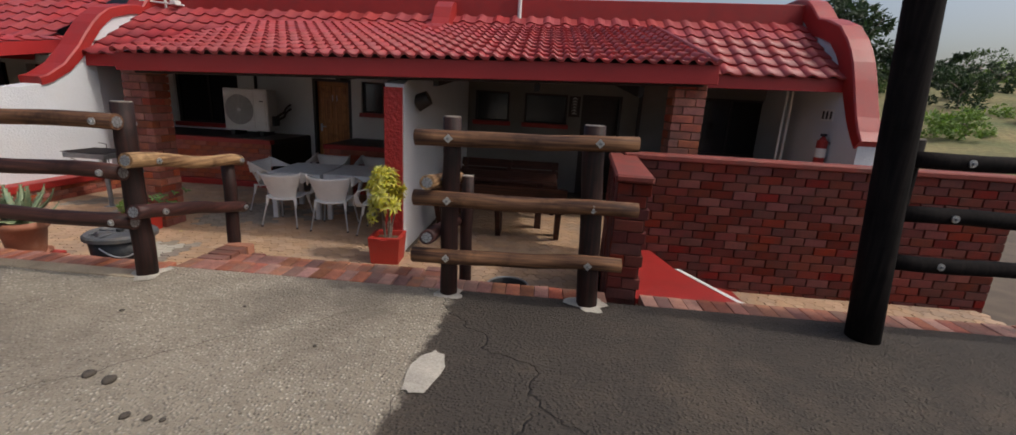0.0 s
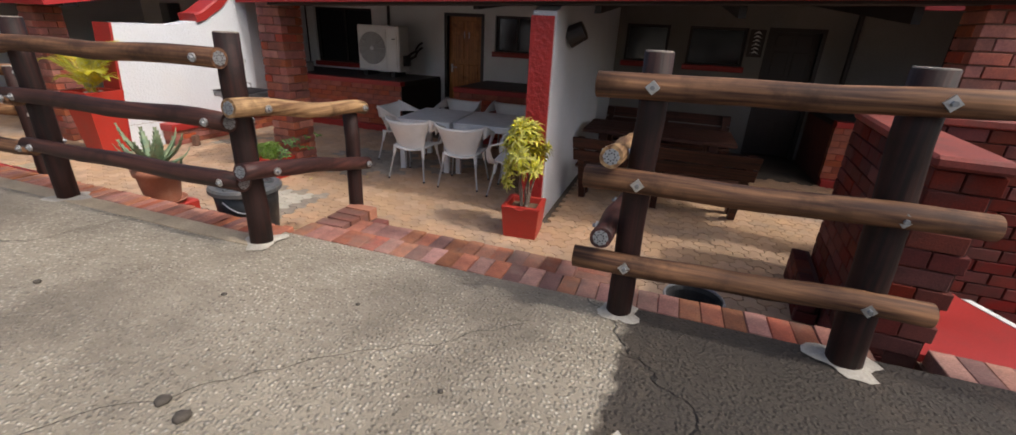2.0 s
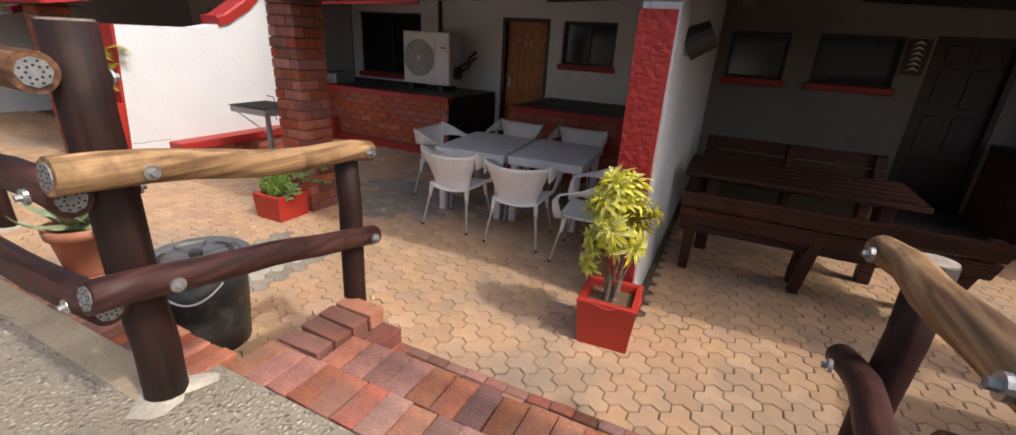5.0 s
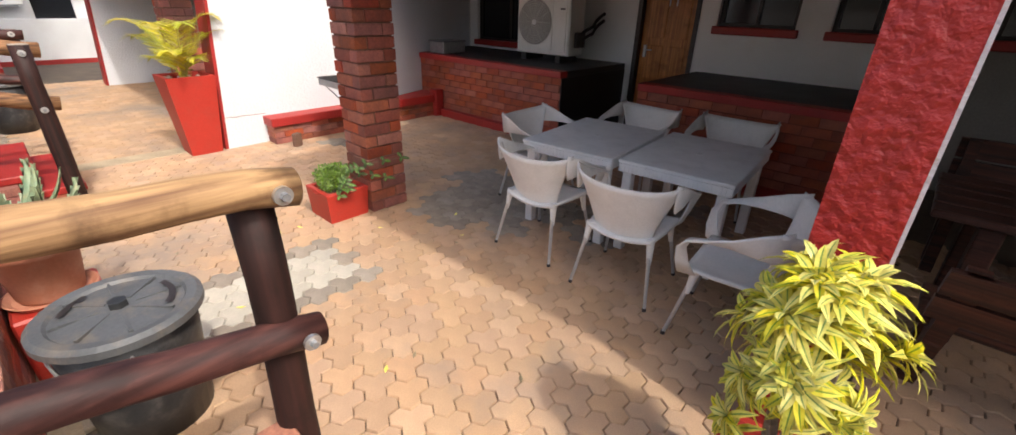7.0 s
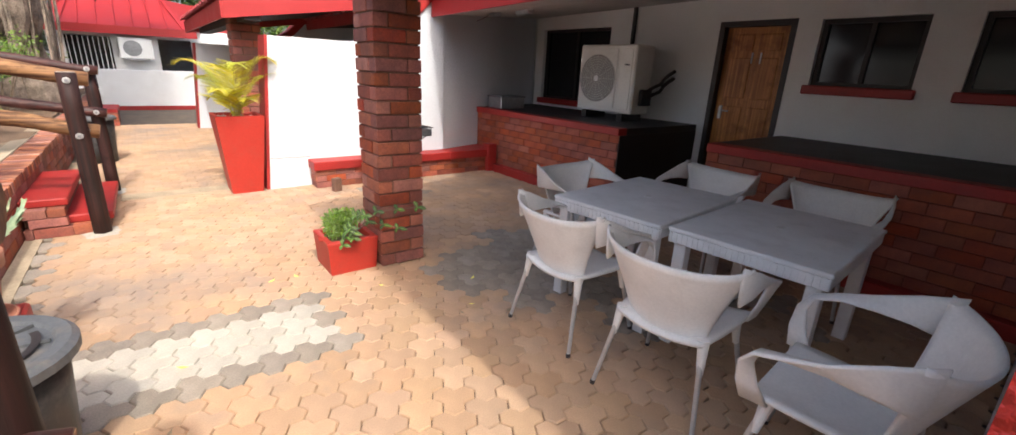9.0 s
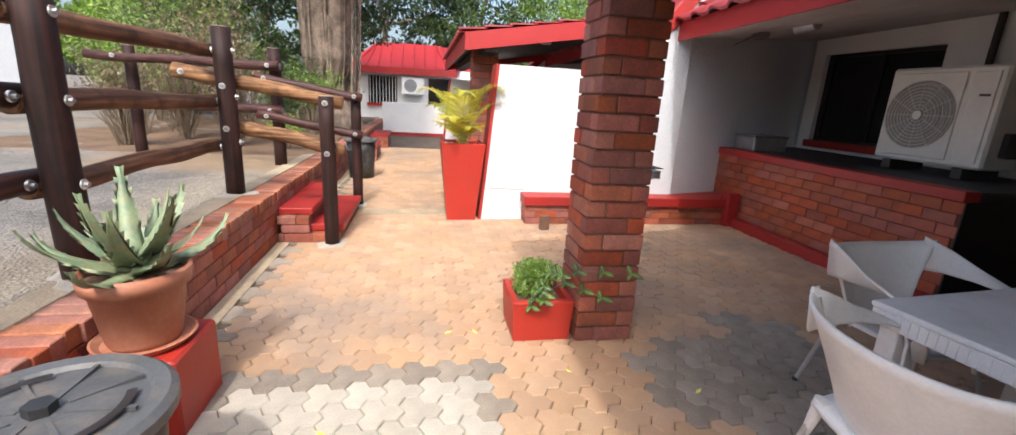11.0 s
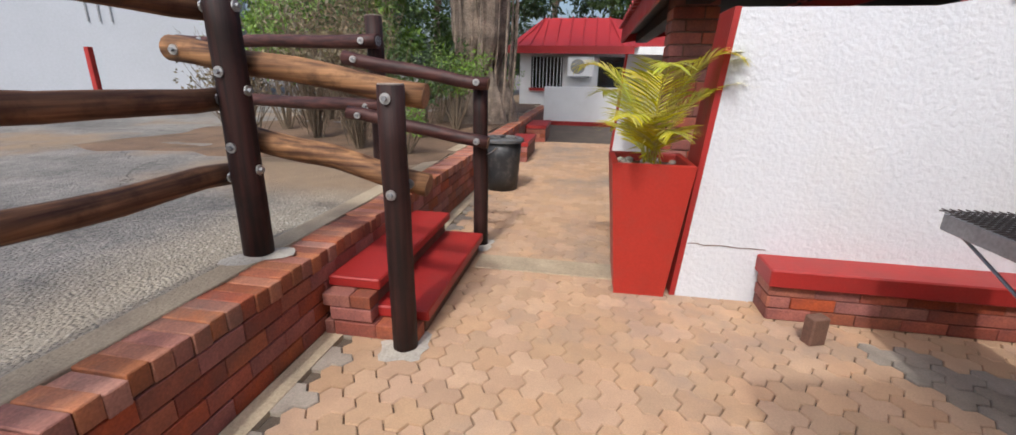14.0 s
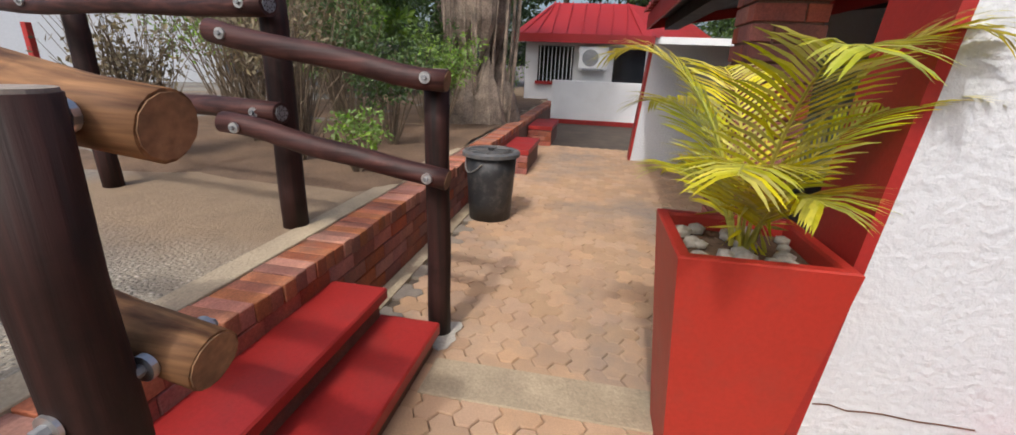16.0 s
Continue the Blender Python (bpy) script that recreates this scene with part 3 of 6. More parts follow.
def lay_tiles(parent, x0, x1, y0, z0, slope, y_end, single, TILE=BIGTILE, TW=BIGW, TD=BIGD):
    ca = 1 / math.sqrt(1 + slope * slope)
    rot = Matrix.Rotation(math.atan(slope), 4, "X")
    rows = int((y_end - y0) / (TD * ca)) + 1
    cols = int((x1 - x0) / TW)
    w = (x1 - x0) / cols
    joined_v, joined_f = [], []
    src_v = [v.co.copy() for v in TILE.vertices]
    src_f = [tuple(p.vertices) for p in TILE.polygons]
    for r in range(rows):
        for c in range(cols):
            y = y0 - 0.05 + r * TD * ca
            m = Matrix.Translation((x0 + c * w, y, z0 + slope * (y - y0) + 0.012 + RNG.uniform(-0.002, 0.002))) @ rot @ Matrix.Diagonal((w / TW, 1, 1, 1))
            if r < single:
                o = new("roof_tile", TILE)
                o.parent, o.matrix_basis = parent, m
            else:
                k = len(joined_v)
                joined_v += [m @ v for v in src_v]
                joined_f += [tuple(i + k for i in f) for f in src_f]
    if joined_v:
        me = bpy.data.meshes.new("roof_tiles")
        me.from_pydata(joined_v, [], joined_f)
        me.materials.append(M_TILEJ)
        o = new("roof_tiles", me)
        o.parent = parent
        tagged(o, kind="stuff")


lay_tiles(roof, RX0 + 0.02, RX1 - 0.02, EAVE_Y, EAVE_Z, VSLOPE, 8.6, 6, TILE, TW, TD)
lay_tiles(mroof, -7.66, 4.45, MAIN_Y, MAIN_Z, MSLOPE, RIDGE_Y - 0.05, 4, BIGTILE, BIGW, BIGD)
for x in (RX0 + 0.02, RX1 - 0.02):
    ridge = tube((x, EAVE_Y - 0.03, EAVE_Z + 0.03), (x, 8.62, EAVE_Z + 0.03 + VSLOPE * (8.62 - EAVE_Y)), 0.03, seg=8)
    part("verge_tile", ridge, M_TILE, roof)
# both roofs climb slightly towards the far unit
for ob, tilt in ((roof, -1.55), (mroof, -0.95)):
    pivot = Matrix.Translation((RX0, 0, EAVE_Z))
    ob.matrix_basis = pivot @ Matrix.Rotation(math.radians(tilt), 4, "Y") @ pivot.inverted()


# brick pillars
def pillar(cx, cy, z1, material, mortar, label, w=0.345):
    p = tagged(part("brick_pillar", bx(cx - w / 2 + 0.015, cx + w / 2 - 0.015, cy - w / 2 + 0.015, cy + w / 2 - 0.015, -0.05, z1), mortar), label, "pillar", "verandah pillars", kind="structure")
    n_ = int(z1 / COURSE)
    c = z1 / n_
    a, b = w - 0.113, 0.102
    for k in range(n_):
        z = c * (k + 0.5)
        for q in range(4):
            ang = q * math.pi / 2
            lx, ly = (w / 2 - a / 2 - 0.002, w / 2 - b / 2) if k % 2 else (-(w / 2 - a / 2 - 0.002), w / 2 - b / 2)
            x, y = lx * math.cos(ang) - ly * math.sin(ang), lx * math.sin(ang) + ly * math.cos(ang)
            j = RNG.uniform(-0.003, 0.003)
            brick(p, (round(a, 3), b, c - 0.011), (cx + x + j, cy + y + j, z), material, ang)
    return p


pillar(-5.07, 5.88, 2.06, M_BRICK, M_MORTAR, "square red-brown face brick verandah pillar")
pillar(1.66, 5.80, 2.22, M_BRICK, M_MORTAR, "square red-brown face brick verandah pillar at the far unit")

# counters along the back wall
def counter(x0, x1, label, panel):
    y0, z = 8.58, 0.90
    c = tagged(part("brick_counter", bx(x0 + 0.01, x1 - 0.012, y0 + 0.012, BACK, -0.05, 0.83), M_MORTAR_RED), label, "counter", kind="structure")
    part("slab", bx(x0, x1, y0 - 0.03, y0 + 0.12, 0.82, z, 0.006), M_RED, c, "red-painted concrete edge")
    part("worktop", bx(x0, x1, y0 + 0.12, BACK, 0.82, z - 0.004, 0.004), M_DARKTOP, c, "black slab top")
    part("plinth", bx(x0, x1, y0 - 0.10, y0 + 0.02, -0.04, 0.10, 0.008), M_RED, c, "red-painted kerb")
    if panel:
        part("end_panel", bx(x1 - 0.01, x1 + 0.004, y0 + 0.0, BACK, 0.0, 0.82), M_BLACK, c, "black painted end")
    brick_face(c, (x0, y0), (x1, y0), 0.10, 8, M_REDBRICK, 0.0, course=0.09)
    return c


counter(-8.4, -5.12, "red-painted brick counter with a black top under the window", True)
counter(-4.08, -1.82, "red-painted brick counter with a black top beside the door", False)
counter(1.66, 4.45, "red-painted brick counter in the far verandah", False)

# boundary wall of the far unit
M_MORTAR_DARK = mat("sooty_mortar", (0.09, 0.03, 0.022), 0.95, vary=0.35, scale=14, fine=150, bump=0.5)
M_COPE = mat("faded_red_coping", (0.27, 0.05, 0.035), 0.75, vary=0.35, scale=5, fine=90, bump=0.4, stain=(0.12, 0.05, 0.04), stain_amt=0.6, stain_scale=4)
bw = tagged(part("boundary_wall", bx(0.66, 0.88, 3.69, 5.25, -0.05, 1.36), M_MORTAR_DARK), "red-painted brick boundary wall with a red coping", "wall", kind="structure")
part("coping", bx(0.62, 0.91, 3.64, 5.25, 1.36, 1.42, 0.016), M_COPE, bw, "faded red coping")
brick_face(bw, (0.64, 3.67), (0.90, 3.67), 0.40, 10, M_BOUND, 0.0, course=0.0955, joint=0.008)
brick_face(bw, (0.64, 5.25), (0.64, 3.67), 0.0, 15, M_BOUND, 0.0, course=0.0905, joint=0.008)
part("toe_core", bx(0.50, 0.62, 4.5, 5.25, -0.04, 0.26), M_MORTAR_DARK, bw)
brick_face(bw, (0.49, 5.25), (0.49, 4.49), 0.0, 3, M_BOUND, 0.0, course=0.09, joint=0.008)
brick_face(bw, (0.49, 4.49), (0.63, 4.49), 0.0, 3, M_BOUND, 0.0, course=0.09, joint=0.008)
skew = Matrix.Translation((0.66, 3.66, 0))
bw.matrix_basis = skew @ Matrix.Rotation(radians(-5.5), 4, "Z") @ skew.inverted()
lw = tagged(part("boundary_wall_long", bx(0.91, 4.85, 5.07, 5.27, -0.9, 1.385), M_MORTAR_DARK), "long red-painted brick boundary wall before the far verandah", "wall", kind="structure")
part("coping", bx(0.91, 4.87, 5.03, 5.30, 1.385, 1.445, 0.012), M_COPE, lw, "faded red coping")
brick_face(lw, (0.91, 5.05), (4.85, 5.05), -0.06, 16, M_BOUND, 0.0, course=0.0903, joint=0.008)

# bench wall along the white gable
bn = tagged(part("bench_wall", bx(-7.65, -7.50, 5.97, 8.56, -0.05, 0.22), M_MORTAR), "low brick bench with a red-painted top along the white wall", "bench", kind="structure")
part("seat_slab", bx(-7.66, -7.40, 5.93, 7.78, 0.22, 0.325, 0.008), M_RED, bn, "red-painted slab")
part("seat_slab", prism([(-7.655, 7.78), (-7.40, 7.78), (-7.40, 8.56), (-7.90, 8.56)], "z", 0.22, 0.325), M_RED, bn, "red-painted slab")
brick_face(bn, (-7.44, 5.96), (-7.44, 8.5), 0.0, 3, M_BRICK, 0.0, course=0.075)
brick_face(bn, (-7.65, 5.95), (-7.44, 5.95), 0.0, 3, M_BRICK, 0.0, course=0.075)


# ---- log fences ----
def post(x, y, z0, z1, r=0.072, material=None, label="dark-stained round timber fence post", lean=(0, 0), bolts=()):
    p = tagged(part("fence_post", tube((x, y, z0 - 0.05), (x + lean[0], y + lean[1], z1), r, r * 0.96, 18, rings=5, wob=0.008, seed=x * 3 + y), material or M_POST, smooth=False), label, "post", "timber fence posts")
    for f in p.data.polygons:
        f.use_smooth = abs(f.normal.z) < 0.7
    part("post_cap", tube((x + lean[0], y + lean[1], z1), (x + lean[0], y + lean[1], z1 + 0.006), r * 0.9, seg=18), M_POSTTOP, p, "pale weathered end grain")
    for bz, d in bolts:
        d = Vector((*d, 0))
        c = Vector((x, y, bz)) + d * r * 0.96
        part("washer", tube(c, c + d * 0.007, 0.024, seg=14), M_STEEL, p, "galvanised washer and nut")
        part("nut", tube(c + d * 0.007, c + d * 0.024, 0.012, seg=6), M_ZINC, p)
    return p


def rail(p, q, r=0.055, material=None, label="weathered round timber rail", bolts=(), plates=(0, 0), face=(0, -1, 0), square=False):
    """A log from p to q; bolts: shares of its length with a washer; plates: gang-nail plate on an end; face: the side on which the bolts show."""
    p, q = Vector(p), Vector(q)
    ob = tagged(part("fence_rail", tube(p, q, r, r * 0.93, 18, rings=10, wob=0.016, seed=p.x * 1.7 + p.z * 3), material or M_RAIL), label, "rail", "timber fence rails")
    d = (q - p).normalized()
    for f in ob.data.polygons:
        f.use_smooth = abs(f.normal.dot(d)) < 0.8
    f = Vector(face)
    for s in bolts:
        for sg in (1, -1):
            c = p.lerp(q, s) + f * sg * r * 0.92
            b = part("bolt", tube(c, c + f * sg * 0.012, 0.031 if square else 0.024, seg=4 if square else 14), M_STEEL, ob, "galvanised bolt and washer")
            tube_b = tube(c + f * sg * 0.012, c + f * sg * 0.028, 0.011, seg=6)
            part("nut", tube_b, M_ZINC, b)
    for end, want in ((p - d * 0.0, plates[0]), (q, plates[1])):
        sgn = -1 if end == p else 1
        if want:
            pl = part("end_plate", tube(end + d * sgn * 0.001, end + d * sgn * 0.004, r * 0.72, seg=8), M_ZINC, ob, "pressed steel nail plate")
            m = d.to_track_quat("Z", "Y").to_matrix()
            for k in range(16):
                a = 2 * math.pi * k / 16
                rad = r * (0.55 if k % 2 else 0.32)
                c = end + d * sgn * 0.004 + m @ Vector((math.cos(a) * rad, math.sin(a) * rad, 0))
                part("nail_slot", tube(c, c + d * sgn * 0.001, 0.004, seg=5), M_BLACK, pl)
        else:
            part("end_grain", tube(end + d * sgn * 0.0005, end + d * sgn * 0.003, r * 0.86, seg=14), M_ENDGRAIN, ob, "cracked end grain")
    return ob


FY = 3.28
for x, z1 in ((-6.73, 1.77), (-4.90, 1.77), (-2.94, 1.755)):
    post(x, FY, ROAD_Z, z1, bolts=[(z, (0, 1)) for z in (1.60, 1.25, 0.89)] + ([(1.33, (1, 0)), (1.0, (1, 0))] if x < -6 else []))
EY = 3.40
post(-0.59, EY, ROAD_Z, 1.78, r=0.066)
post(0.47, EY, ROAD_Z, 1.775, r=0.078, lean=(-0.07, 0.0))
for z0, z1, x0, x1 in ((1.635, 1.675, -0.83, 0.69), (1.205, 1.222, -0.84, 0.74), (0.774, 0.81, -0.85, 0.67)):
    rail((x0, EY - 0.075, z0), (x1, EY - 0.075, z1), 0.057, M_RAIL, "weathered round timber rail bolted across two posts", bolts=((-0.59 - x0) / (x1 - x0), (0.43 - x0) / (x1 - x0)), square=True)
RY = FY - 0.12
for z, mt in ((1.615, M_RAIL), (1.26, M_RAILDARK), (0.90, M_RAILDARK)):
    rail((-2.86 + RNG.uniform(-0.04, 0.02), RY, z + 0.01), (-4.95, RY, z), 0.056, mt, bolts=(0.06, 0.93), plates=(1, 0))
    rail((-4.86, RY, z - 0.02), (-6.80, RY, z - 0.05 + (0.03 if z > 1.5 else 0)), 0.056, M_RAIL if z < 1 else M_RAIL, bolts=(0.04, 0.95))
# handrails beside the steps
post(-2.86, 4.19, 0.0, 1.23, r=0.058)
post(-0.60, 4.22, 0.0, 1.23, r=0.058)
for z, zw, ze, mt in ((1.372, 1.235, 1.20, M_RAILPALE), (1.005, 0.785, 0.78, M_RAILDARKY)):
    rail((-2.795, 3.09, z), (-2.795, 4.285, zw - 0.012), 0.054, mt, bolts=(0.18, 0.958), plates=(1, 0), face=(1, 0, 0))
    rail((-0.715, 3.20, z - 0.03 if z > 1.2 else 0.95), (-0.70, 4.33, ze), 0.052, mt, bolts=(0.2, 0.9), plates=(1, 0), face=(-1, 0, 0))

def swept_line(pts, r):
    """One thin bent line through the points."""
    bm = bmesh.new()
    prev = None
    for p in pts:
        ring = [bm.verts.new((p[0] + r * 0.6, p[1], p[2] + r)), bm.verts.new((p[0] + r * 0.6, p[1], p[2] - r)), bm.verts.new((p[0] - r * 2, p[1], p[2]))]
        if prev:
            for k in range(3):
                bm.faces.new((prev[k], prev[(k + 1) % 3], ring[(k + 1) % 3], ring[k]))
        prev = ring
    return bm


# ---- terrace details: steps, neighbouring unit, far houses ----
st = tagged(part("red_steps", bx(-8.10, -6.90, 3.555, 4.08, -0.05, 0.09), M_MORTAR), "two red-painted concrete steps on brick risers against the retaining wall", "steps", kind="structure")
part("tread", bx(-8.13, -6.87, 3.80, 4.11, 0.085, 0.15, 0.008), M_RED, st, "worn red-painted tread")
part("riser_block", bx(-8.10, -6.90, 3.555, 3.81, 0.08, 0.245), M_MORTAR, st)
part("tread", bx(-8.13, -6.87, 3.552, 3.845, 0.24, 0.30, 0.008), M_RED, st, "worn red-painted tread")
brick_face(st, (-6.885, 4.08), (-6.885, 3.56), 0.0, 1, M_BRICK, 0.0, course=0.085)
brick_face(st, (-6.885, 3.83), (-6.885, 3.56), 0.09, 2, M_BRICK, 0.0, course=0.075)
post(-6.74, 4.03, 0.0, 1.29, r=0.062, bolts=((1.235, (1, 0)), (0.82, (1, 0))))
post(-8.26, 4.06, 0.0, 1.31, r=0.058)
post(-8.42, 3.17, ROAD_Z, 1.75, r=0.068)
post(-8.75, 1.55, ROAD_Z, 1.70, r=0.062)
# stair rails: one pair beside each flank of the red steps
for z, d, y0 in ((1.38, 0.14, 2.86), (0.98, 0.15, 3.22)):
    rail((-6.86, y0, z + 0.07 * (4.14 - y0) / 1.59), (-6.86, 4.14, z - d), 0.06, M_RAILWARM, "sun-bleached round timber handrail", bolts=(0.92, 0.06), face=(1, 0, 0))
for z, d in ((1.44, 0.17), (1.04, 0.19)):
    rail((-8.16, 3.04, z), (-8.16, 4.14, z - d), 0.05, M_RAILDARKY, "dark-stained round timber handrail", bolts=(0.09, 0.93), face=(1, 0, 0))
for z in (1.58, 1.10):
    rail((-8.27, 3.27, z - 0.02), (-8.62, 1.20, z), 0.052, M_RAILDARKY, "dark-stained round timber rail", bolts=(0.06, 0.85), plates=(1, 0), face=(1, 0, 0))
# cement collars
for x, y, z in ((-6.74, 4.03, 0.0), (-8.26, 4.06, 0.0), (-6.73, FY, ROAD_Z), (-4.9, FY, ROAD_Z), (-2.94, FY, ROAD_Z), (-0.59, EY, ROAD_Z), (0.47, EY, ROAD_Z)):
    bm = bmesh.new()
    ring = []
    for k in range(22):
        a = 2 * math.pi * k / 22
        rr = 0.13 + 0.11 * noise.noise((x + math.cos(a) * 1.3, y + math.sin(a) * 1.3, 2))
        ring.append(bm.verts.new((x + rr * math.cos(a), y + rr * math.sin(a), z + 0.006)))
    top = bm.verts.new((x, y, z + 0.024))
    for k in range(22):
        bm.faces.new((ring[k], ring[(k + 1) % 22], top))
    tagged(part("cement_collar", bm, M_CEMENT), "rough pale cement round a post foot", "cement", "cement collars")

# neighbouring unit behind the white gable
gable("wall_next", -13.85, -13.55, 5.30, 0.14, "white roughcast gable wall of the neighbouring unit")
wall_with_holes("wall_next_back", -13.55, -8.62, BACK, BACK + 0.2, 2.75, [(-12.9, -12.2, 1.3, 2.1), (-11.7, -11.0, 1.3, 2.1), (-10.4, -9.6, 1.3, 2.1)], M_WHITEP, "white back wall of the neighbouring verandah")
tagged(part("wall_next_inner", bx(-13.55, -8.62, BACK + 1.0, BACK + 1.1, 0, 2.7), M_UNLIT), "near-black wall standing for the unlit depth of the neighbouring rooms", "wall", kind="structure")
pillar(-9.07, 5.63, 1.96, M_BRICK, M_MORTAR, "square face brick pillar of the neighbouring verandah")
nroof = empty("neighbour_roof", "red-edged roof of the neighbouring verandah", "roof", kind="structure")
NX0, NX1, NY, NZ, NS = -13.5, -8.32, 5.30, 2.08, 0.15
part("fascia", bx(NX0, NX1, NY, NY + 0.03, NZ - 0.2, NZ, 0.004), M_FASCIA, nroof)
for x in (NX0, NX1 - 0.03):
    part("fascia", prism([(NY + 0.03, NZ - 0.2), (9.0, NZ - 0.2 + NS * 3.9), (9.0, NZ + NS * 3.9), (NY + 0.03, NZ)], "x", x, x + 0.03), M_FASCIA, nroof)
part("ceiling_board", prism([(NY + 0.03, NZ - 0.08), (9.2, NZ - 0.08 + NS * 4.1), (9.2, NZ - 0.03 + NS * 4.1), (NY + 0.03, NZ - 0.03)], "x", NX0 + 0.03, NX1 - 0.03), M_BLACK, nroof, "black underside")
part("beam", bx(NX0 + 0.05, NX1 - 0.05, 5.54, 5.72, 1.88, 2.0), M_BLACK, nroof)
lay_tiles(nroof, NX0, NX1, NY, NZ, NS, 9.0, 0)
nmain = empty("neighbour_main_roof", "red tiled main roof of the neighbouring unit", "roof", kind="structure")
part("fascia", bx(-13.55, -8.6, MAIN_Y, MAIN_Y + 0.03, MAIN_Z - 0.2, MAIN_Z), M_FASCIA, nmain)
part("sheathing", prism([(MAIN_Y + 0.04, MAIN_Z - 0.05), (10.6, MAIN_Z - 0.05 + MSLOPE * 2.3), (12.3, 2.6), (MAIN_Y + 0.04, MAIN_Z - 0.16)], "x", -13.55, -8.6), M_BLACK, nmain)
lay_tiles(nmain, -13.55, -8.6, MAIN_Y, MAIN_Z, MSLOPE, 10.25, 0)
tagged(part("red_kerb_block", bx(-7.52, -7.36, 8.40, 8.55, -0.03, 0.40, 0.01), M_RED), "red-painted end block between bench and counter", "kerb", kind="structure")
lamp = tagged(part("ceiling_lamp", tube((-9.4, 6.55, 2.2), (-9.4, 6.55, 2.13), 0.10, 0.07, 16), M_WHITEP), "round white ceiling lamp under the neighbouring verandah", "lamp")

bm = swept_line([(-7.648, 5.52 + 0.05 * k, 0.36 + 0.014 * noise.noise((k * 0.7, 1, 0)) - 0.0008 * k) for k in range(10)], 0.0025)
tagged(part("wall_crack", bm, M_MORTAR), "hairline crack in the white render", "crack", kind="structure")
# red scroll of the party wall above the roof
bm = prism([(7.6, 2.72), (7.9, 2.98), (8.2, 3.06), (8.45, 3.10), (8.6, 3.22), (8.75, 3.42), (9.0, 3.55), (9.9, 3.6), (9.9, 2.9), (8.6, 2.75)], "x", -2.02, -1.72)
tagged(part("wall_scroll", bm, M_RED), "red-painted scroll of the party wall above the roof tiles", "wall", kind="structure")

# far house closing the terrace
fh = empty("far_house", "white bungalow with red sheet roof at the end of the terrace", "house", kind="structure")
part("wall", bx(-24, -19.3, 2.65, 8.5, -0.05, 2.15), M_WHITEP, fh)
part("plinth", bx(-19.32, -19.26, 2.65, 8.5, 0, 0.08), M_RED, fh)
part("yard_wall", bx(-18.2, -18.05, 3.55, 7.5, -0.05, 1.02, 0.01), M_WHITEP, fh, "low white yard wall")
part("plinth", bx(-18.04, -18.0, 3.5, 7.5, -0.02, 0.09), M_RED, fh)
bm = bmesh.new()
lo = [bm.verts.new(p) for p in ((-18.9, 2.35, 2.12), (-18.9, 5.9, 2.12), (-24.4, 8.9, 2.12), (-24.4, 2.35, 2.12))]
hi = [bm.verts.new(p) for p in ((-20.6, 3.2, 3.05), (-20.6, 5.3, 3.05), (-23, 7, 3.05), (-23, 3.2, 3.05))]
for k in range(4):
    bm.faces.new((lo[k], lo[(k + 1) % 4], hi[(k + 1) % 4], hi[k]))
bm.faces.new(hi)
bm.faces.new(lo[::-1])
part("roof", bm, M_FASCIA, fh, "faded red sheet roof")
for k in range(9):
    y = 2.6 + k * 0.38
    part("roof_rib", tube((-18.92, y, 2.14), (-20.5, max(3.25, min(5.25, y)), 3.06), 0.018, seg=6), M_FASCIA, fh)
part("fascia", bx(-18.9, -18.86, 2.35, 5.95, 1.92, 2.13), M_FASCIA, fh)
win = part("window", bx(-19.3, -19.27, 3.0, 3.95, 0.95, 1.85), M_GLASS, fh, "dark barred window")
for k in range(9):
    part("bar", bx(-19.25, -19.235, 3.05 + k * 0.105, 3.065 + k * 0.105, 0.95, 1.85), M_WHITEP, win)
part("sill", bx(-19.3, -19.2, 2.95, 4.0, 0.86, 0.95), M_RED, win)
part("window", bx(-19.3, -19.27, 5.0, 5.8, 0.95, 1.85), M_GLASS, fh)
far_ac = tagged(part("air_conditioner", bx(-19.26, -18.95, 4.1, 4.85, 1.3, 1.85, 0.02), M_WHITEP), "white outdoor air conditioner on the far house wall", "air conditioner")
part("fan_grille", tube((-18.949, 4.4, 1.57), (-18.94, 4.4, 1.57), 0.21, seg=20), M_ZINC, far_ac)
part("bracket", bx(-19.3, -18.95, 4.2, 4.75, 1.26, 1.3), M_ZINC, far_ac)

# white render greyed towards blue: shade and distance haze put in the colour
M_PALEWALL = mat("shade_haze_white_render", (0.47, 0.50, 0.54), 0.9, vary=0.08, scale=0.6, fine=20, bump=0.1)
# big white building across the yard
wb = empty("white_building", "large plain white rendered building across the driveway", "building", kind="structure")
u = Vector((-19.0 + 16.65, -6.8 + 10.08, 0)).normalized()
M_BLD = Matrix.Translation((-16.65, -10.08, 0)) @ Matrix.Rotation(math.atan2(u.y, u.x), 4, "Z")
bm = bx(-9, 4.2, 0, 8, 0.0, 7.5)
bm.transform(M_BLD)
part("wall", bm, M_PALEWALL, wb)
for row in (2.6, 3.6):
    for k in range(3):
        bm = bx(0.4 + 0.28 * k, 0.44 + 0.28 * k, -0.03, 0.02, row, row + 0.6)
        bm.transform(M_BLD)
        part("vent_slot", bm, M_ZINC, wb)
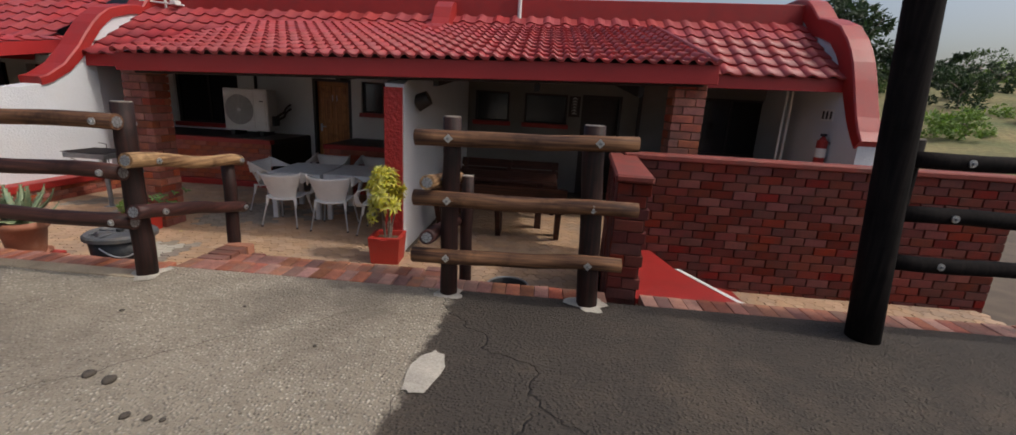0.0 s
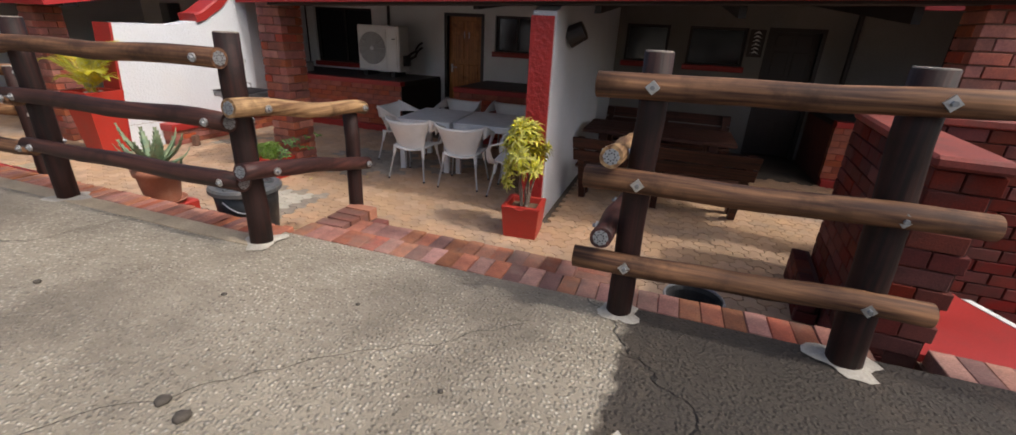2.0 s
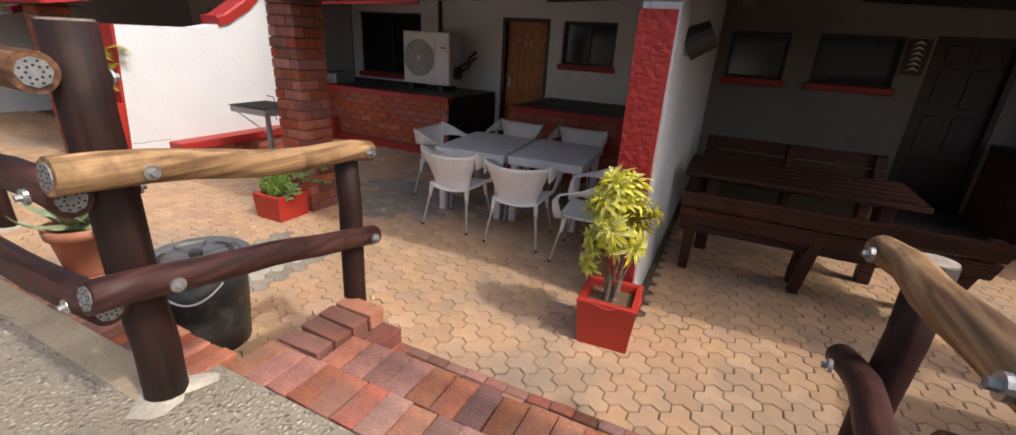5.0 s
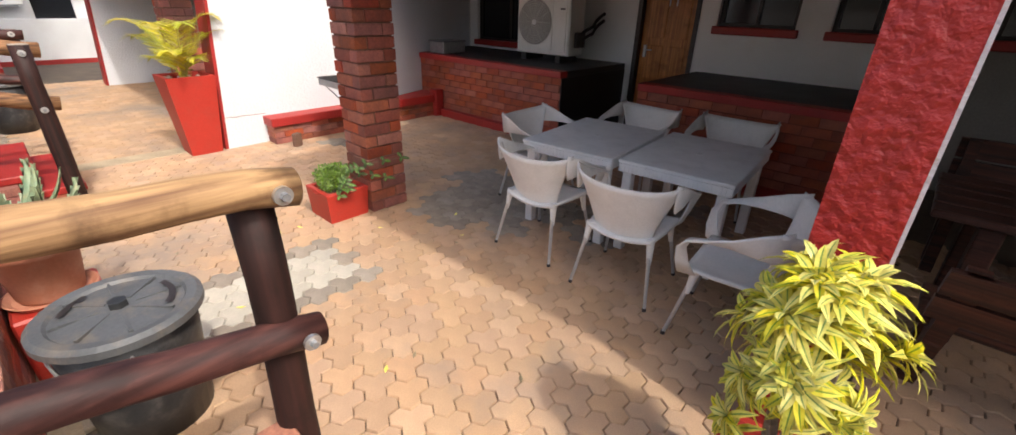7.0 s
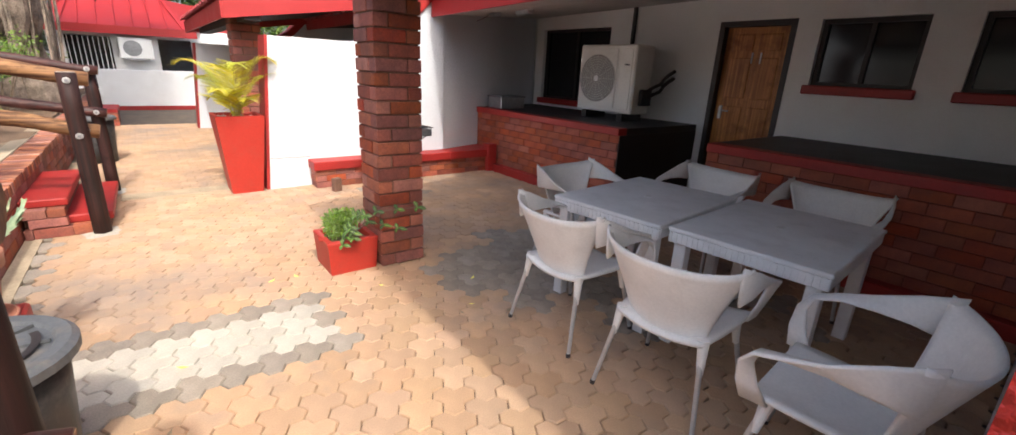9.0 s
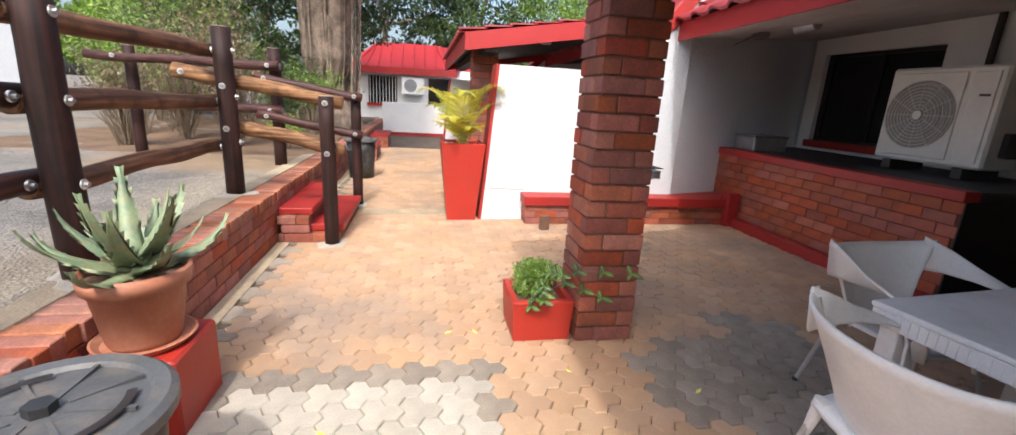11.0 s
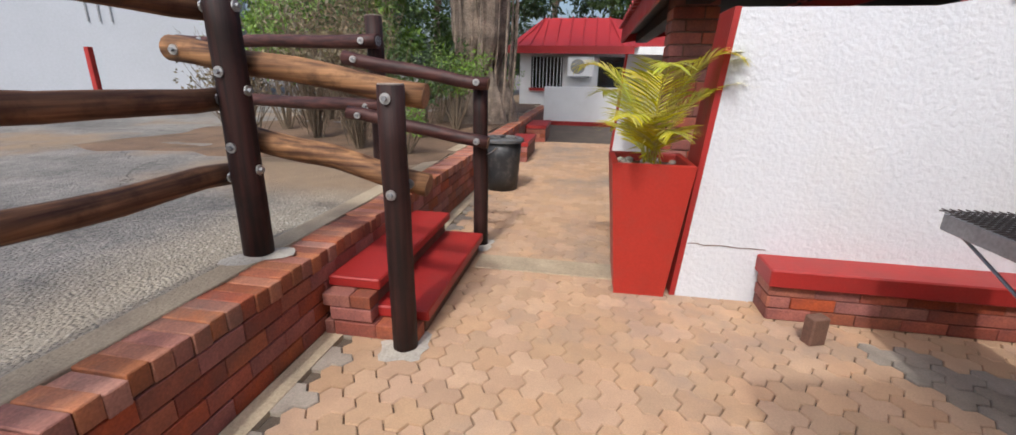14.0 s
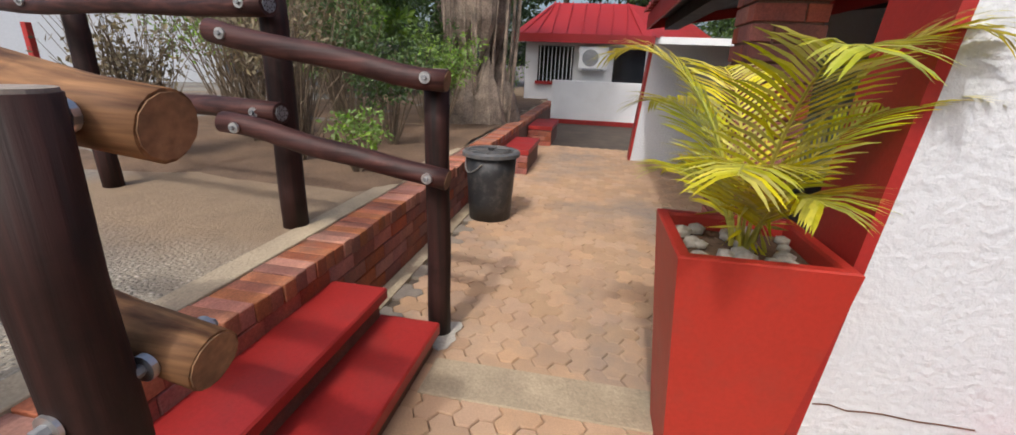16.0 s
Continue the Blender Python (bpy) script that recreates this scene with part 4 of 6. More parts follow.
tagged(part("red_post", bx(-13.72, -13.6, -6.06, -5.94, ROAD_Z - 0.05, 1.75, 0.01), M_RED), "square red-painted post beside the driveway", "post")

# far brick steps and bed walls along the terrace
for x0, x1, y1, z1 in ((-13.2, -12.1, 3.92, 0.30), (-15.6, -14.4, 3.98, 0.33)):
    fs = tagged(part("brick_step", bx(x0 + 0.01, x1 - 0.01, 3.55, y1 - 0.02, -0.05, z1 - 0.07), M_MORTAR), "low brick step block with red-painted top", "steps", kind="structure")
    part("slab", bx(x0, x1, 3.552, y1, z1 - 0.07, z1, 0.006), M_RED, fs)
    brick_face(fs, (x1, y1), (x1, 3.56), 0, 3, M_BRICK, 0.0, course=(z1 - 0.07) / 3)

# right-hand side: lane, pole, fence and slope
tagged(part("utility_pole", tube((2.37, 3.24, 0.3), (1.84, 3.18, 6.5), 0.105, 0.09, 20, rings=8, wob=0.006, seed=5), M_POLE, smooth=True), "black tarred timber pole beside the driveway", "pole")
post(2.47, 3.44, ROAD_Z, 1.81, r=0.085, material=M_POLE, label="black tarred fence post beside the pole")
post(4.6, 3.44, ROAD_Z, 1.81, r=0.085, material=M_POLE, label="black tarred fence post at the lane")
for z in (1.69, 1.33, 1.0):
    rail((2.38, 3.32, z), (4.8, 3.32, z - 0.02), 0.055, M_POLE, "black tarred round rail", bolts=(0.15,))
ramp = prism([(0.90, 3.71), (1.78, 3.71), (1.42, 4.5), (1.30, 5.05), (0.90, 5.05)], "z", -0.1, 0.40)
ramp = tagged(part("ramp", ramp, M_RED), "red-painted landing beside the boundary wall with a white edge line", "ramp", kind="structure")
part("edge_line", prism([(1.78, 3.71), (1.83, 3.71), (1.47, 4.5), (1.42, 4.5)], "z", 0.0, 0.404), M_WFRAME, ramp, "white-painted edge")
part("slope", prism([(1.832, 0.08), (2.5, -0.05), (4.9, -0.35), (4.9, -0.6), (1.832, -0.6)], "y", 3.71, 5.045), M_RED, ramp, "worn red-painted slope falling away")


# ---- openings: windows, doors ----
M_FRAME = mat("dark_frame_paint", (0.03, 0.022, 0.02), 0.5, vary=0.3, bump=0.1)


def window(x0, x1, z0, z1, frame_mat, label, mullions=1, sill=True):
    w = tagged(part("window", bx(x0, x1, BACK + 0.10, BACK + 0.11, z0, z1), M_GLASS), label, "window", kind="structure")
    f = 0.045
    part("window_frame", bx(x0, x1, BACK + 0.06, BACK + 0.12, z1 - f, z1), frame_mat, w)
    part("window_frame", bx(x0, x1, BACK + 0.06, BACK + 0.12, z0, z0 + f), frame_mat, w)
    for x in (x0, x1 - f):
        part("window_frame", bx(x, x + f, BACK + 0.06, BACK + 0.12, z0 + f, z1 - f), frame_mat, w)
    for k in range(mullions):
        c = x0 + (x1 - x0) * (k + 1) / (mullions + 1)
        part("mullion", bx(c - 0.018, c + 0.018, BACK + 0.07, BACK + 0.115, z0 + f, z1 - f), frame_mat, w)
    if sill:
        part("window_sill", bx(x0 - 0.04, x1 + 0.04, BACK - 0.06, BACK + 0.06, z0 - 0.08, z0 + 0.01, 0.01), M_RED, w, "red-painted sill")
    return w


window(-8.20, -6.72, 1.02, 2.14, M_FRAME, "dark sliding window behind the counter", 1)
for h in HOLES_L[2:]:
    window(*h, M_FRAME, "small dark window with a red sill")
for h in HOLES_R[:2]:
    window(*h, M_FRAME, "small dark window under the far verandah", 0)
window(*HOLES_R[3], M_FRAME, "large dark opening of the far unit", 1, False)


def door(x0, x1, z1, material, label, name):
    d = tagged(part(name, bx(x0 + 0.06, x1 - 0.06, BACK + 0.09, BACK + 0.13, 0.02, z1 - 0.06, 0.003), material), label, "door", kind="structure")
    for x in (x0, x1 - 0.06):
        part("door_frame", bx(x, x + 0.06, BACK - 0.01, BACK + 0.15, 0, z1), M_FRAME, d)
    part("door_frame", bx(x0 + 0.06, x1 - 0.06, BACK - 0.01, BACK + 0.15, z1 - 0.06, z1), M_FRAME, d)
    w = (x1 - x0 - 0.12)
    for i in range(2):
        for z0, zz in ((0.18, 0.62), (0.72, 1.16), (1.26, 1.72), (1.80, 1.98)):
            a = x0 + 0.06 + w * (0.12 + 0.42 * i)
            part("panel", bx(a, a + w * 0.33, BACK + 0.078, BACK + 0.092, z0, zz, 0.006), material, d)
    return d


d1 = door(-5.02, -4.16, 2.12, M_DOOR, "varnished brown panelled wooden door in a dark frame", "door_1")
part("door_handle", bx(-4.90, -4.86, BACK + 0.055, BACK + 0.09, 1.0, 1.16, 0.006), M_STEEL, d1, "steel lever handle")
part("lever", tube((-4.88, BACK + 0.05, 1.1), (-4.77, BACK + 0.05, 1.1), 0.009, seg=8), M_STEEL, d1)
for x in (-4.62, -4.52):
    part("number_mark", bx(x, x + 0.015, BACK + 0.07, BACK + 0.077, 1.66, 1.78), M_WFRAME, d1)
door(0.80, 1.62, 2.08, M_FRAME, "dark painted door under the far verandah", "door_2")
# slim dark post by the door, wall picture, pipes, lamps
tagged(part("down_pipe", tube((-6.28, 10.06, 0.9), (-6.28, 10.06, 2.7), 0.03, seg=12), M_FRAME), "dark pipe on the white wall above the air conditioner", "pipe")
tagged(part("down_pipe", tube((1.95, 9.9, 0.0), (1.95, 9.9, 2.6), 0.04, seg=12), M_FRAME), "dark pipe on the far verandah wall", "pipe")
pic = tagged(part("wall_plaque", bx(0.53, 0.76, BACK - 0.02, BACK - 0.001, 1.62, 2.04), M_FRAME), "tall dark patterned plaque on the white wall", "plaque")
for k in range(6):
    z = 1.67 + 0.06 * k
    part("motif", prism([(0.58, z), (0.645, z + 0.05), (0.71, z), (0.645, z + 0.02)], "y", BACK - 0.026, BACK - 0.02), M_WFRAME, pic)
for x in (4.14, 4.23):
    tagged(part("white_pipe", tube((x, 8.62, 0.9), (x, 8.62, 2.45), 0.022, seg=10), M_WFRAME), "thin white upright pipe by the far gable", "pipe")
ex = empty("fire_extinguisher", "red fire extinguisher hung on the white gable wall", "fire extinguisher")
part("cylinder", tube((4.34, 7.68, 1.18), (4.34, 7.68, 1.56), 0.075, seg=18), M_RED, ex)
part("neck", tube((4.34, 7.68, 1.56), (4.34, 7.68, 1.62), 0.06, 0.02, 14), M_RED, ex)
part("valve", bx(4.31, 4.37, 7.64, 7.72, 1.62, 1.66), M_FRAME, ex)
part("wall_hook", bx(4.37, 4.46, 7.66, 7.70, 1.5, 1.54), M_ZINC, ex)
part("label_band", tube((4.34, 7.68, 1.30), (4.34, 7.68, 1.44), 0.0765, seg=18), M_WFRAME, ex)
sg = tagged(part("wall_sign", bx(4.438, 4.45, 7.72, 8.04, 1.85, 2.03), M_WFRAME), "small white sign with dark marks on the gable", "sign")
for k in range(3):
    part("mark", bx(4.434, 4.438, 7.76 + k * 0.1, 7.81 + k * 0.1, 1.88, 2.0), M_FRAME, sg)
tagged(part("wall_lamp", tube((-1.598, 6.1, 1.80), (-1.44, 6.1, 1.88), 0.11, 0.09, 16), M_FRAME), "black half-round wall lamp on the party wall", "lamp")

ar = empty("roof_aerial", "white satellite aerial arms standing on the roof ridge", "aerial")
part("mast", tube((-7.35, 9.12, 3.0), (-7.35, 9.12, 3.62), 0.022, seg=10), M_WFRAME, ar)
part("dish_arm", tube((-7.8, 9.08, 3.36), (-6.95, 9.08, 3.30), 0.018, seg=8), M_WFRAME, ar)
for x in (-7.72, -7.1):
    part("receiver", bx(x - 0.06, x + 0.06, 8.98, 9.14, 3.29, 3.38, 0.015), M_WFRAME, ar)
tagged(part("vent_pipe", tube((-0.55, 9.14, 3.1), (-0.55, 9.14, 3.95), 0.035, seg=12), M_WFRAME), "white plastic vent pipe standing through the roof", "pipe")

# rafters and service things under the roof
for k in range(6):
    x = -4.9 + k * 1.2
    if abs(x + 1.7) < 0.3:
        continue
    tagged(part("rafter", prism([(5.75, 2.02), (9.9, 2.02 + 0.1 * 4), (9.9, 2.14 + 0.1 * 4), (5.75, 2.14)], "x", x, x + 0.06), M_BLACK), "black timber rafter under the verandah roof", "rafter", "rafters", kind="structure")
for x in (-7.2, -6.0):
    tagged(part("rafter", prism([(8.3, 2.24), (10.08, 2.5), (10.08, 2.62), (8.3, 2.36)], "x", x, x + 0.06), M_BLACK), "black timber rafter under the eave", "rafter", "rafters", kind="structure")
sl = empty("floodlight", "small grey floodlights and vent pipe under the eave", "light")
part("bracket", bx(-7.5, -6.75, 8.42, 8.46, 2.22, 2.25), M_ZINC, sl)
part("lamp_head", bx(-7.45, -7.3, 8.38, 8.50, 2.14, 2.24, 0.01), M_ZINC, sl)
part("vent_pipe", tube((-7.05, 8.6, 2.2), (-6.8, 8.6, 2.22), 0.055, seg=14), M_STEEL, sl)
part("cable", tube((-7.9, 8.5, 2.12), (-7.4, 8.46, 2.2), 0.006, seg=5), M_FRAME, sl)
tagged(part("wall_cable", tube((-8.37, 9.3, 0.9), (-8.37, 9.6, 2.3), 0.008, seg=6, rings=8, wob=0.03), M_FRAME), "thin black cable running up the white alcove wall", "cable")

# ---- air conditioner on the counter ----
M_AC = mat("cream_enamel", (0.70, 0.69, 0.64), 0.45, vary=0.08, scale=4, fine=60, bump=0.03, stain=(0.5, 0.46, 0.38), stain_amt=0.3, stain_scale=6)
M_GRILLE = mat("grey_grille", (0.30, 0.29, 0.27), 0.5, vary=0.2, bump=0.05)
AX0, AX1, AY0, AY1, AZ0, AZ1 = -6.52, -5.58, 9.30, 9.66, 0.99, 1.83
ac = tagged(part("air_conditioner", bx(AX0, AX1, AY0, AY1, AZ0, AZ1, 0.02), M_AC), "large cream outdoor air conditioner standing on the counter", "air conditioner")
for x in (AX0 + 0.12, AX1 - 0.2):
    part("foot", bx(x, x + 0.09, AY0 - 0.02, AY1 + 0.02, 0.896, AZ0, 0.006), M_FRAME, ac)
part("front_panel", bx(AX0 + 0.03, AX0 + 0.66, AY0 - 0.012, AY0, AZ0 + 0.05, AZ1 - 0.05, 0.006), M_AC, ac)
part("side_panel", bx(AX0 + 0.70, AX1 - 0.05, AY0 - 0.008, AY0, AZ0 + 0.05, AZ1 - 0.05, 0.006), M_AC, ac)
FC = Vector((AX0 + 0.345, AY0 - 0.012, (AZ0 + AZ1) / 2))
grille = part("fan_grille", tube(FC, FC - Vector((0, 0.004, 0)), 0.30, seg=36), M_GRILLE, ac, "round grey fan grille")
for k in range(9):
    r = 0.06 + 0.03 * k
    bm = bmesh.new()
    prev = None
    rings = []
    for i in range(37):
        a = 2 * math.pi * i / 36
        c = FC + Vector((math.cos(a) * r, -0.012, math.sin(a) * r))
        rings.append([bm.verts.new(c + Vector((math.cos(a) * o, p, math.sin(a) * o))) for o, p in ((-0.0035, 0), (0, -0.005), (0.0035, 0))])
    for a, b in zip(rings, rings[1:]):
        for j in range(2):
            bm.faces.new((a[j], b[j], b[j + 1], a[j + 1]))
    part("ring_wire", bm, M_AC, grille)
for k in range(12):
    a = 2 * math.pi * k / 12
    part("spoke_wire", tube(FC + Vector((math.cos(a) * 0.05, -0.014, math.sin(a) * 0.05)), FC + Vector((math.cos(a) * 0.3, -0.014, math.sin(a) * 0.3)), 0.003, seg=5), M_AC, grille)
part("hub", tube(FC + Vector((0, -0.012, 0)), FC + Vector((0, -0.022, 0)), 0.04, seg=18), M_WFRAME, grille)
part("badge", bx(AX0 + 0.78, AX0 + 0.86, AY0 - 0.012, AY0 - 0.008, 1.58, 1.60), M_FRAME, ac)
pp = part("pipe_cover", bx(AX1, AX1 + 0.06, AY0 + 0.12, AY1 - 0.04, 1.1, 1.3, 0.01), M_FRAME, ac)
for z in (1.15, 1.24):
    part("hose", tube((AX1 + 0.03, 9.5, z), (AX1 + 0.16, 9.9, z + 0.3), 0.022, seg=10, rings=6, wob=0.03), M_FRAME, ac, "black lagged pipe")
cb = empty("chafing_box", "dented stainless steel box on the counter", "box", (0, 0, 0))
part("body", bx(-7.90, -7.55, 8.74, 9.2, 0.897, 1.06, 0.01), M_STEEL, cb)
part("lid", bx(-7.91, -7.54, 8.73, 9.21, 1.06, 1.08, 0.006), M_ZINC, cb)
tagged(part("counter_bin", tube((-3.0 + 0.98, 9.3, 0.896), (-2.02, 9.3, 1.32), 0.13, 0.14, 18), M_ZINC), "dull metal bin on the counter by the party wall", "bin")

# ---- plastic tables and chairs ----
M_PLASTIC = mat("grey_white_plastic", (0.80, 0.78, 0.745), 0.5, vary=0.10, scale=5, fine=90, bump=0.06, stain=(0.55, 0.53, 0.49), stain_amt=0.25, stain_scale=9)
M_TABLE = mat("woven_plastic", (0.80, 0.80, 0.79), 0.5, vary=0.10, scale=5, fine=160, bump=0.3, bump_dist=0.003, stain=(0.5, 0.49, 0.47), stain_amt=0.35, stain_scale=7)
M_ALU = mat("brushed_aluminium", (0.55, 0.55, 0.55), 0.4, 0.6, vary=0.15, bump=0.05)


def patio_table():
    t = empty("patio_table", "grey-white woven-pattern plastic patio table under the verandah", "table", group="patio tables")
    w, d, h = 0.77, 1.02, 0.695
    part("tabletop", bx(-w / 2, w / 2, -d / 2, d / 2, h - 0.022, h, 0.006), M_TABLE, t)
    for y in (-d / 2 + 0.006, d / 2 - 0.026):
        part("apron", bx(-w / 2 + 0.006, w / 2 - 0.006, y, y + 0.02, h - 0.085, h - 0.022, 0.004), M_TABLE, t)
        n_ = 26
        for k in range(n_):
            x = -w / 2 + 0.02 + (w - 0.04) * k / (n_ - 1)
            part("weave_rib", bx(x - 0.006, x + 0.006, y - 0.004 if y < 0 else y + 0.02, y if y < 0 else y + 0.024, h - 0.08, h - 0.026), M_TABLE, t)
    for x in (-w / 2 + 0.006, w / 2 - 0.026):
        part("apron", bx(x, x + 0.02, -d / 2 + 0.026, d / 2 - 0.026, h - 0.085, h - 0.022, 0.004), M_TABLE, t)
    for x in (-1, 1):
        for y in (-1, 1):
            part("leg", bx(x * (w / 2 - 0.065) - 0.034, x * (w / 2 - 0.065) + 0.034, y * (d / 2 - 0.065) - 0.034, y * (d / 2 - 0.065) + 0.034, 0.0, h - 0.085, 0.005), M_TABLE, t)
    part("parasol_cap", tube((0, 0, h), (0, 0, h + 0.004), 0.024, seg=14), M_WFRAME, t)
    return t


tb = patio_table()
tb.matrix_basis = pose(-3.60, 7.05, 0, 0, 0, 5)
copy_thing(tb, pose(-2.80, 7.15, 0, 0, 0, 4))


def patio_chair():
    """A tub chair, its front along +y, with a moulded shell, open arms and slim metal legs."""
    c = empty("patio_chair", "grey-white moulded plastic armchair with slim metal legs", "chair", group="patio chairs")
    seat_z = 0.43

    def sheet(f_at, nu, nv, thick):
        """A moulded sheet over (u, v) in -1..1 and 0..1."""
        bm = bmesh.new()
        g = {(i, j): bm.verts.new(f_at(i / nu * 2 - 1, j / nv)) for i in range(nu + 1) for j in range(nv + 1)}
        for i in range(nu):
            for j in range(nv):
                bm.faces.new((g[i, j], g[i + 1, j], g[i + 1, j + 1], g[i, j + 1]))
        bmesh.ops.recalc_face_normals(bm, faces=bm.faces)
        bmesh.ops.solidify(bm, geom=list(bm.faces), thickness=thick)
        bmesh.ops.recalc_face_normals(bm, faces=bm.faces)
        return bm

    def seat_at(u, v):
        v = v * 2 - 1
        return (u * (0.235 + 0.02 * v) * (1 - 0.06 * v * v), v * 0.225 * (1 - 0.05 * u * u), seat_z + 0.03 * u * u - 0.012 - (0.03 * (v - 0.6) ** 2 if v > 0.6 else 0) - 0.02 * (1 - v) / 2)

    def back_at(u, f):
        top = 0.745 + 0.045 * abs(u) ** 2.2
        z = seat_z - 0.05 + (top - seat_z + 0.05) * f
        ang = u * radians(56 + 26 * f)
        x = math.sin(ang) * (0.215 + 0.115 * f ** 1.3)
        y = -0.06 - 0.09 * f - math.cos(ang) * (0.12 + 0.055 * f)
        return (x, y, z)
    part("seat", sheet(seat_at, 12, 12, 0.018), M_PLASTIC, c, smooth=True)
    part("backrest", sheet(back_at, 24, 10, 0.012), M_PLASTIC, c, smooth=True)
    for s in (-1, 1):
        bm = bmesh.new()
        arm = ((0.300, -0.205, 0.715, 0.0, -0.012, 0.085), (0.322, -0.10, 0.700, 0.006, 0.0, 0.058), (0.328, 0.02, 0.676, 0.02, 0.0, 0.026), (0.320, 0.13, 0.657, 0.028, 0.0, 0.006), (0.306, 0.205, 0.632, 0.026, 0.006, 0.0), (0.290, 0.236, 0.575, 0.016, 0.020, 0.0), (0.268, 0.228, 0.49, 0.008, 0.034, 0.0), (0.245, 0.20, 0.415, 0.004, 0.046, 0.0))
        pts = [Vector((s * p[0], p[1], p[2])) for p in arm]
        prev = None
        for i, p in enumerate(pts):
            d = (pts[min(i + 1, len(pts) - 1)] - pts[max(i - 1, 0)]).normalized()
            w = Vector((s * arm[i][3], arm[i][4], arm[i][5]))
            nm = d.cross(w).normalized() * 0.0075
            ring = [bm.verts.new(q) for q in (p - w - nm * 0.5, p - w * 0.8 - nm, p + w * 0.8 - nm, p + w - nm * 0.5, p + w + nm * 0.5, p + w * 0.8 + nm, p - w * 0.8 + nm, p - w + nm * 0.5)]
            if prev:
                for k in range(8):
                    bm.faces.new((prev[k], prev[(k + 1) % 8], ring[(k + 1) % 8], ring[k]))
            else:
                bm.faces.new(ring)
            prev = ring
        bm.faces.new(prev)
        bmesh.ops.recalc_face_normals(bm, faces=bm.faces)
        part("armrest", bm, M_PLASTIC, c, smooth=True)
    for s in (-1, 1):
        for y, yy in ((-0.19, -0.27), (0.17, 0.25)):
            lg = part("leg", tube((s * 0.20, y, 0.37), (s * 0.255, yy, 0.0), 0.013, 0.010, 12), M_ALU, c, "slim aluminium leg")
            part("leg_socket", tube((s * 0.195, y * 0.95, 0.43), (s * 0.212, y * 1.06, 0.28), 0.026, 0.014, 12), M_PLASTIC, c)
            part("foot_cap", tube((s * 0.255, yy, 0.0), (s * 0.252, yy * 0.995, 0.02), 0.013, seg=10), M_FRAME, lg)
    return c


ch = patio_chair()
ch.matrix_basis = pose(-3.54, 6.345, 0, 0, 0, 0)
for x, y, a in ((-2.84, 6.32, 6), (-2.16, 6.24, 95), (-4.17, 7.04, -86), (-3.68, 7.90, 176), (-2.86, 8.0, 182)):
    copy_thing(ch, pose(x, y, 0, 0, 0, a))

# ---- timber picnic set in the far verandah ----
def picnic_bench(x0, x1, y, label):
    b = empty("timber_bench", label, "bench", group="timber benches")
    for k in range(2):
        part("seat_plank", bx(x0, x1, y + 0.20 + 0.20 * k, y + 0.38 + 0.20 * k, 0.42, 0.46, 0.008), M_BENCH, b)
    for z in (0.54, 0.69):
        lean = -0.575 * z + 0.38
        part("back_plank", prism([(y + lean - 0.02, z), (y + lean + 0.025, z), (y + lean - 0.05, z + 0.13), (y + lean - 0.095, z + 0.13)], "x", x0, x1), M_BENCH, b)
    for x in (x0 + 0.08, (x0 + x1) / 2, x1 - 0.08):
        for yy, ty, zz in ((y + 0.43, y - 0.05, 0.82), (y + 0.62, y + 0.50, 0.42)):
            part("leg", prism([(yy - 0.05, 0.0), (yy + 0.05, 0.0), (ty + 0.05, zz), (ty - 0.05, zz)], "x", x - 0.035, x + 0.035), M_BENCH, b)
        part("bearer", bx(x - 0.034, x + 0.034, y + 0.16, y + 0.60, 0.36, 0.42), M_BENCH, b)
    return b


picnic_bench(-1.43, 0.41, 6.10, "dark heavy timber bench with a backrest")
pt = empty("picnic_table", "dark heavy timber table in the shaded verandah", "table")
for k in range(5):
    part("plank", bx(-1.5, 0.3, 6.95 + 0.17 * k, 7.11 + 0.17 * k, 0.70, 0.745, 0.008), M_BENCH, pt)
for x in (-1.25, 0.05):
    part("leg", bx(x - 0.05, x + 0.05, 7.0, 7.12, 0, 0.70, 0.008), M_BENCH, pt)
    part("leg", bx(x - 0.05, x + 0.05, 7.62, 7.74, 0, 0.70, 0.008), M_BENCH, pt)
bb = picnic_bench(-1.43, 0.36, 0.0, "dark heavy timber bench behind the table")
bb.matrix_basis = pose(-1.07, 8.6, 0, 0, 0, 180)

# ---- bins ----
M_BIN = mat("black_plastic", (0.028, 0.03, 0.033), 0.45, vary=0.3, scale=5, fine=80, bump=0.1, stain=(0.12, 0.11, 0.10), stain_amt=0.5, stain_scale=9)
M_BINLID = mat("greyed_plastic_lid", (0.10, 0.105, 0.11), 0.5, vary=0.25, scale=7, fine=70, bump=0.2, stain=(0.17, 0.14, 0.11), stain_amt=0.7, stain_scale=9)


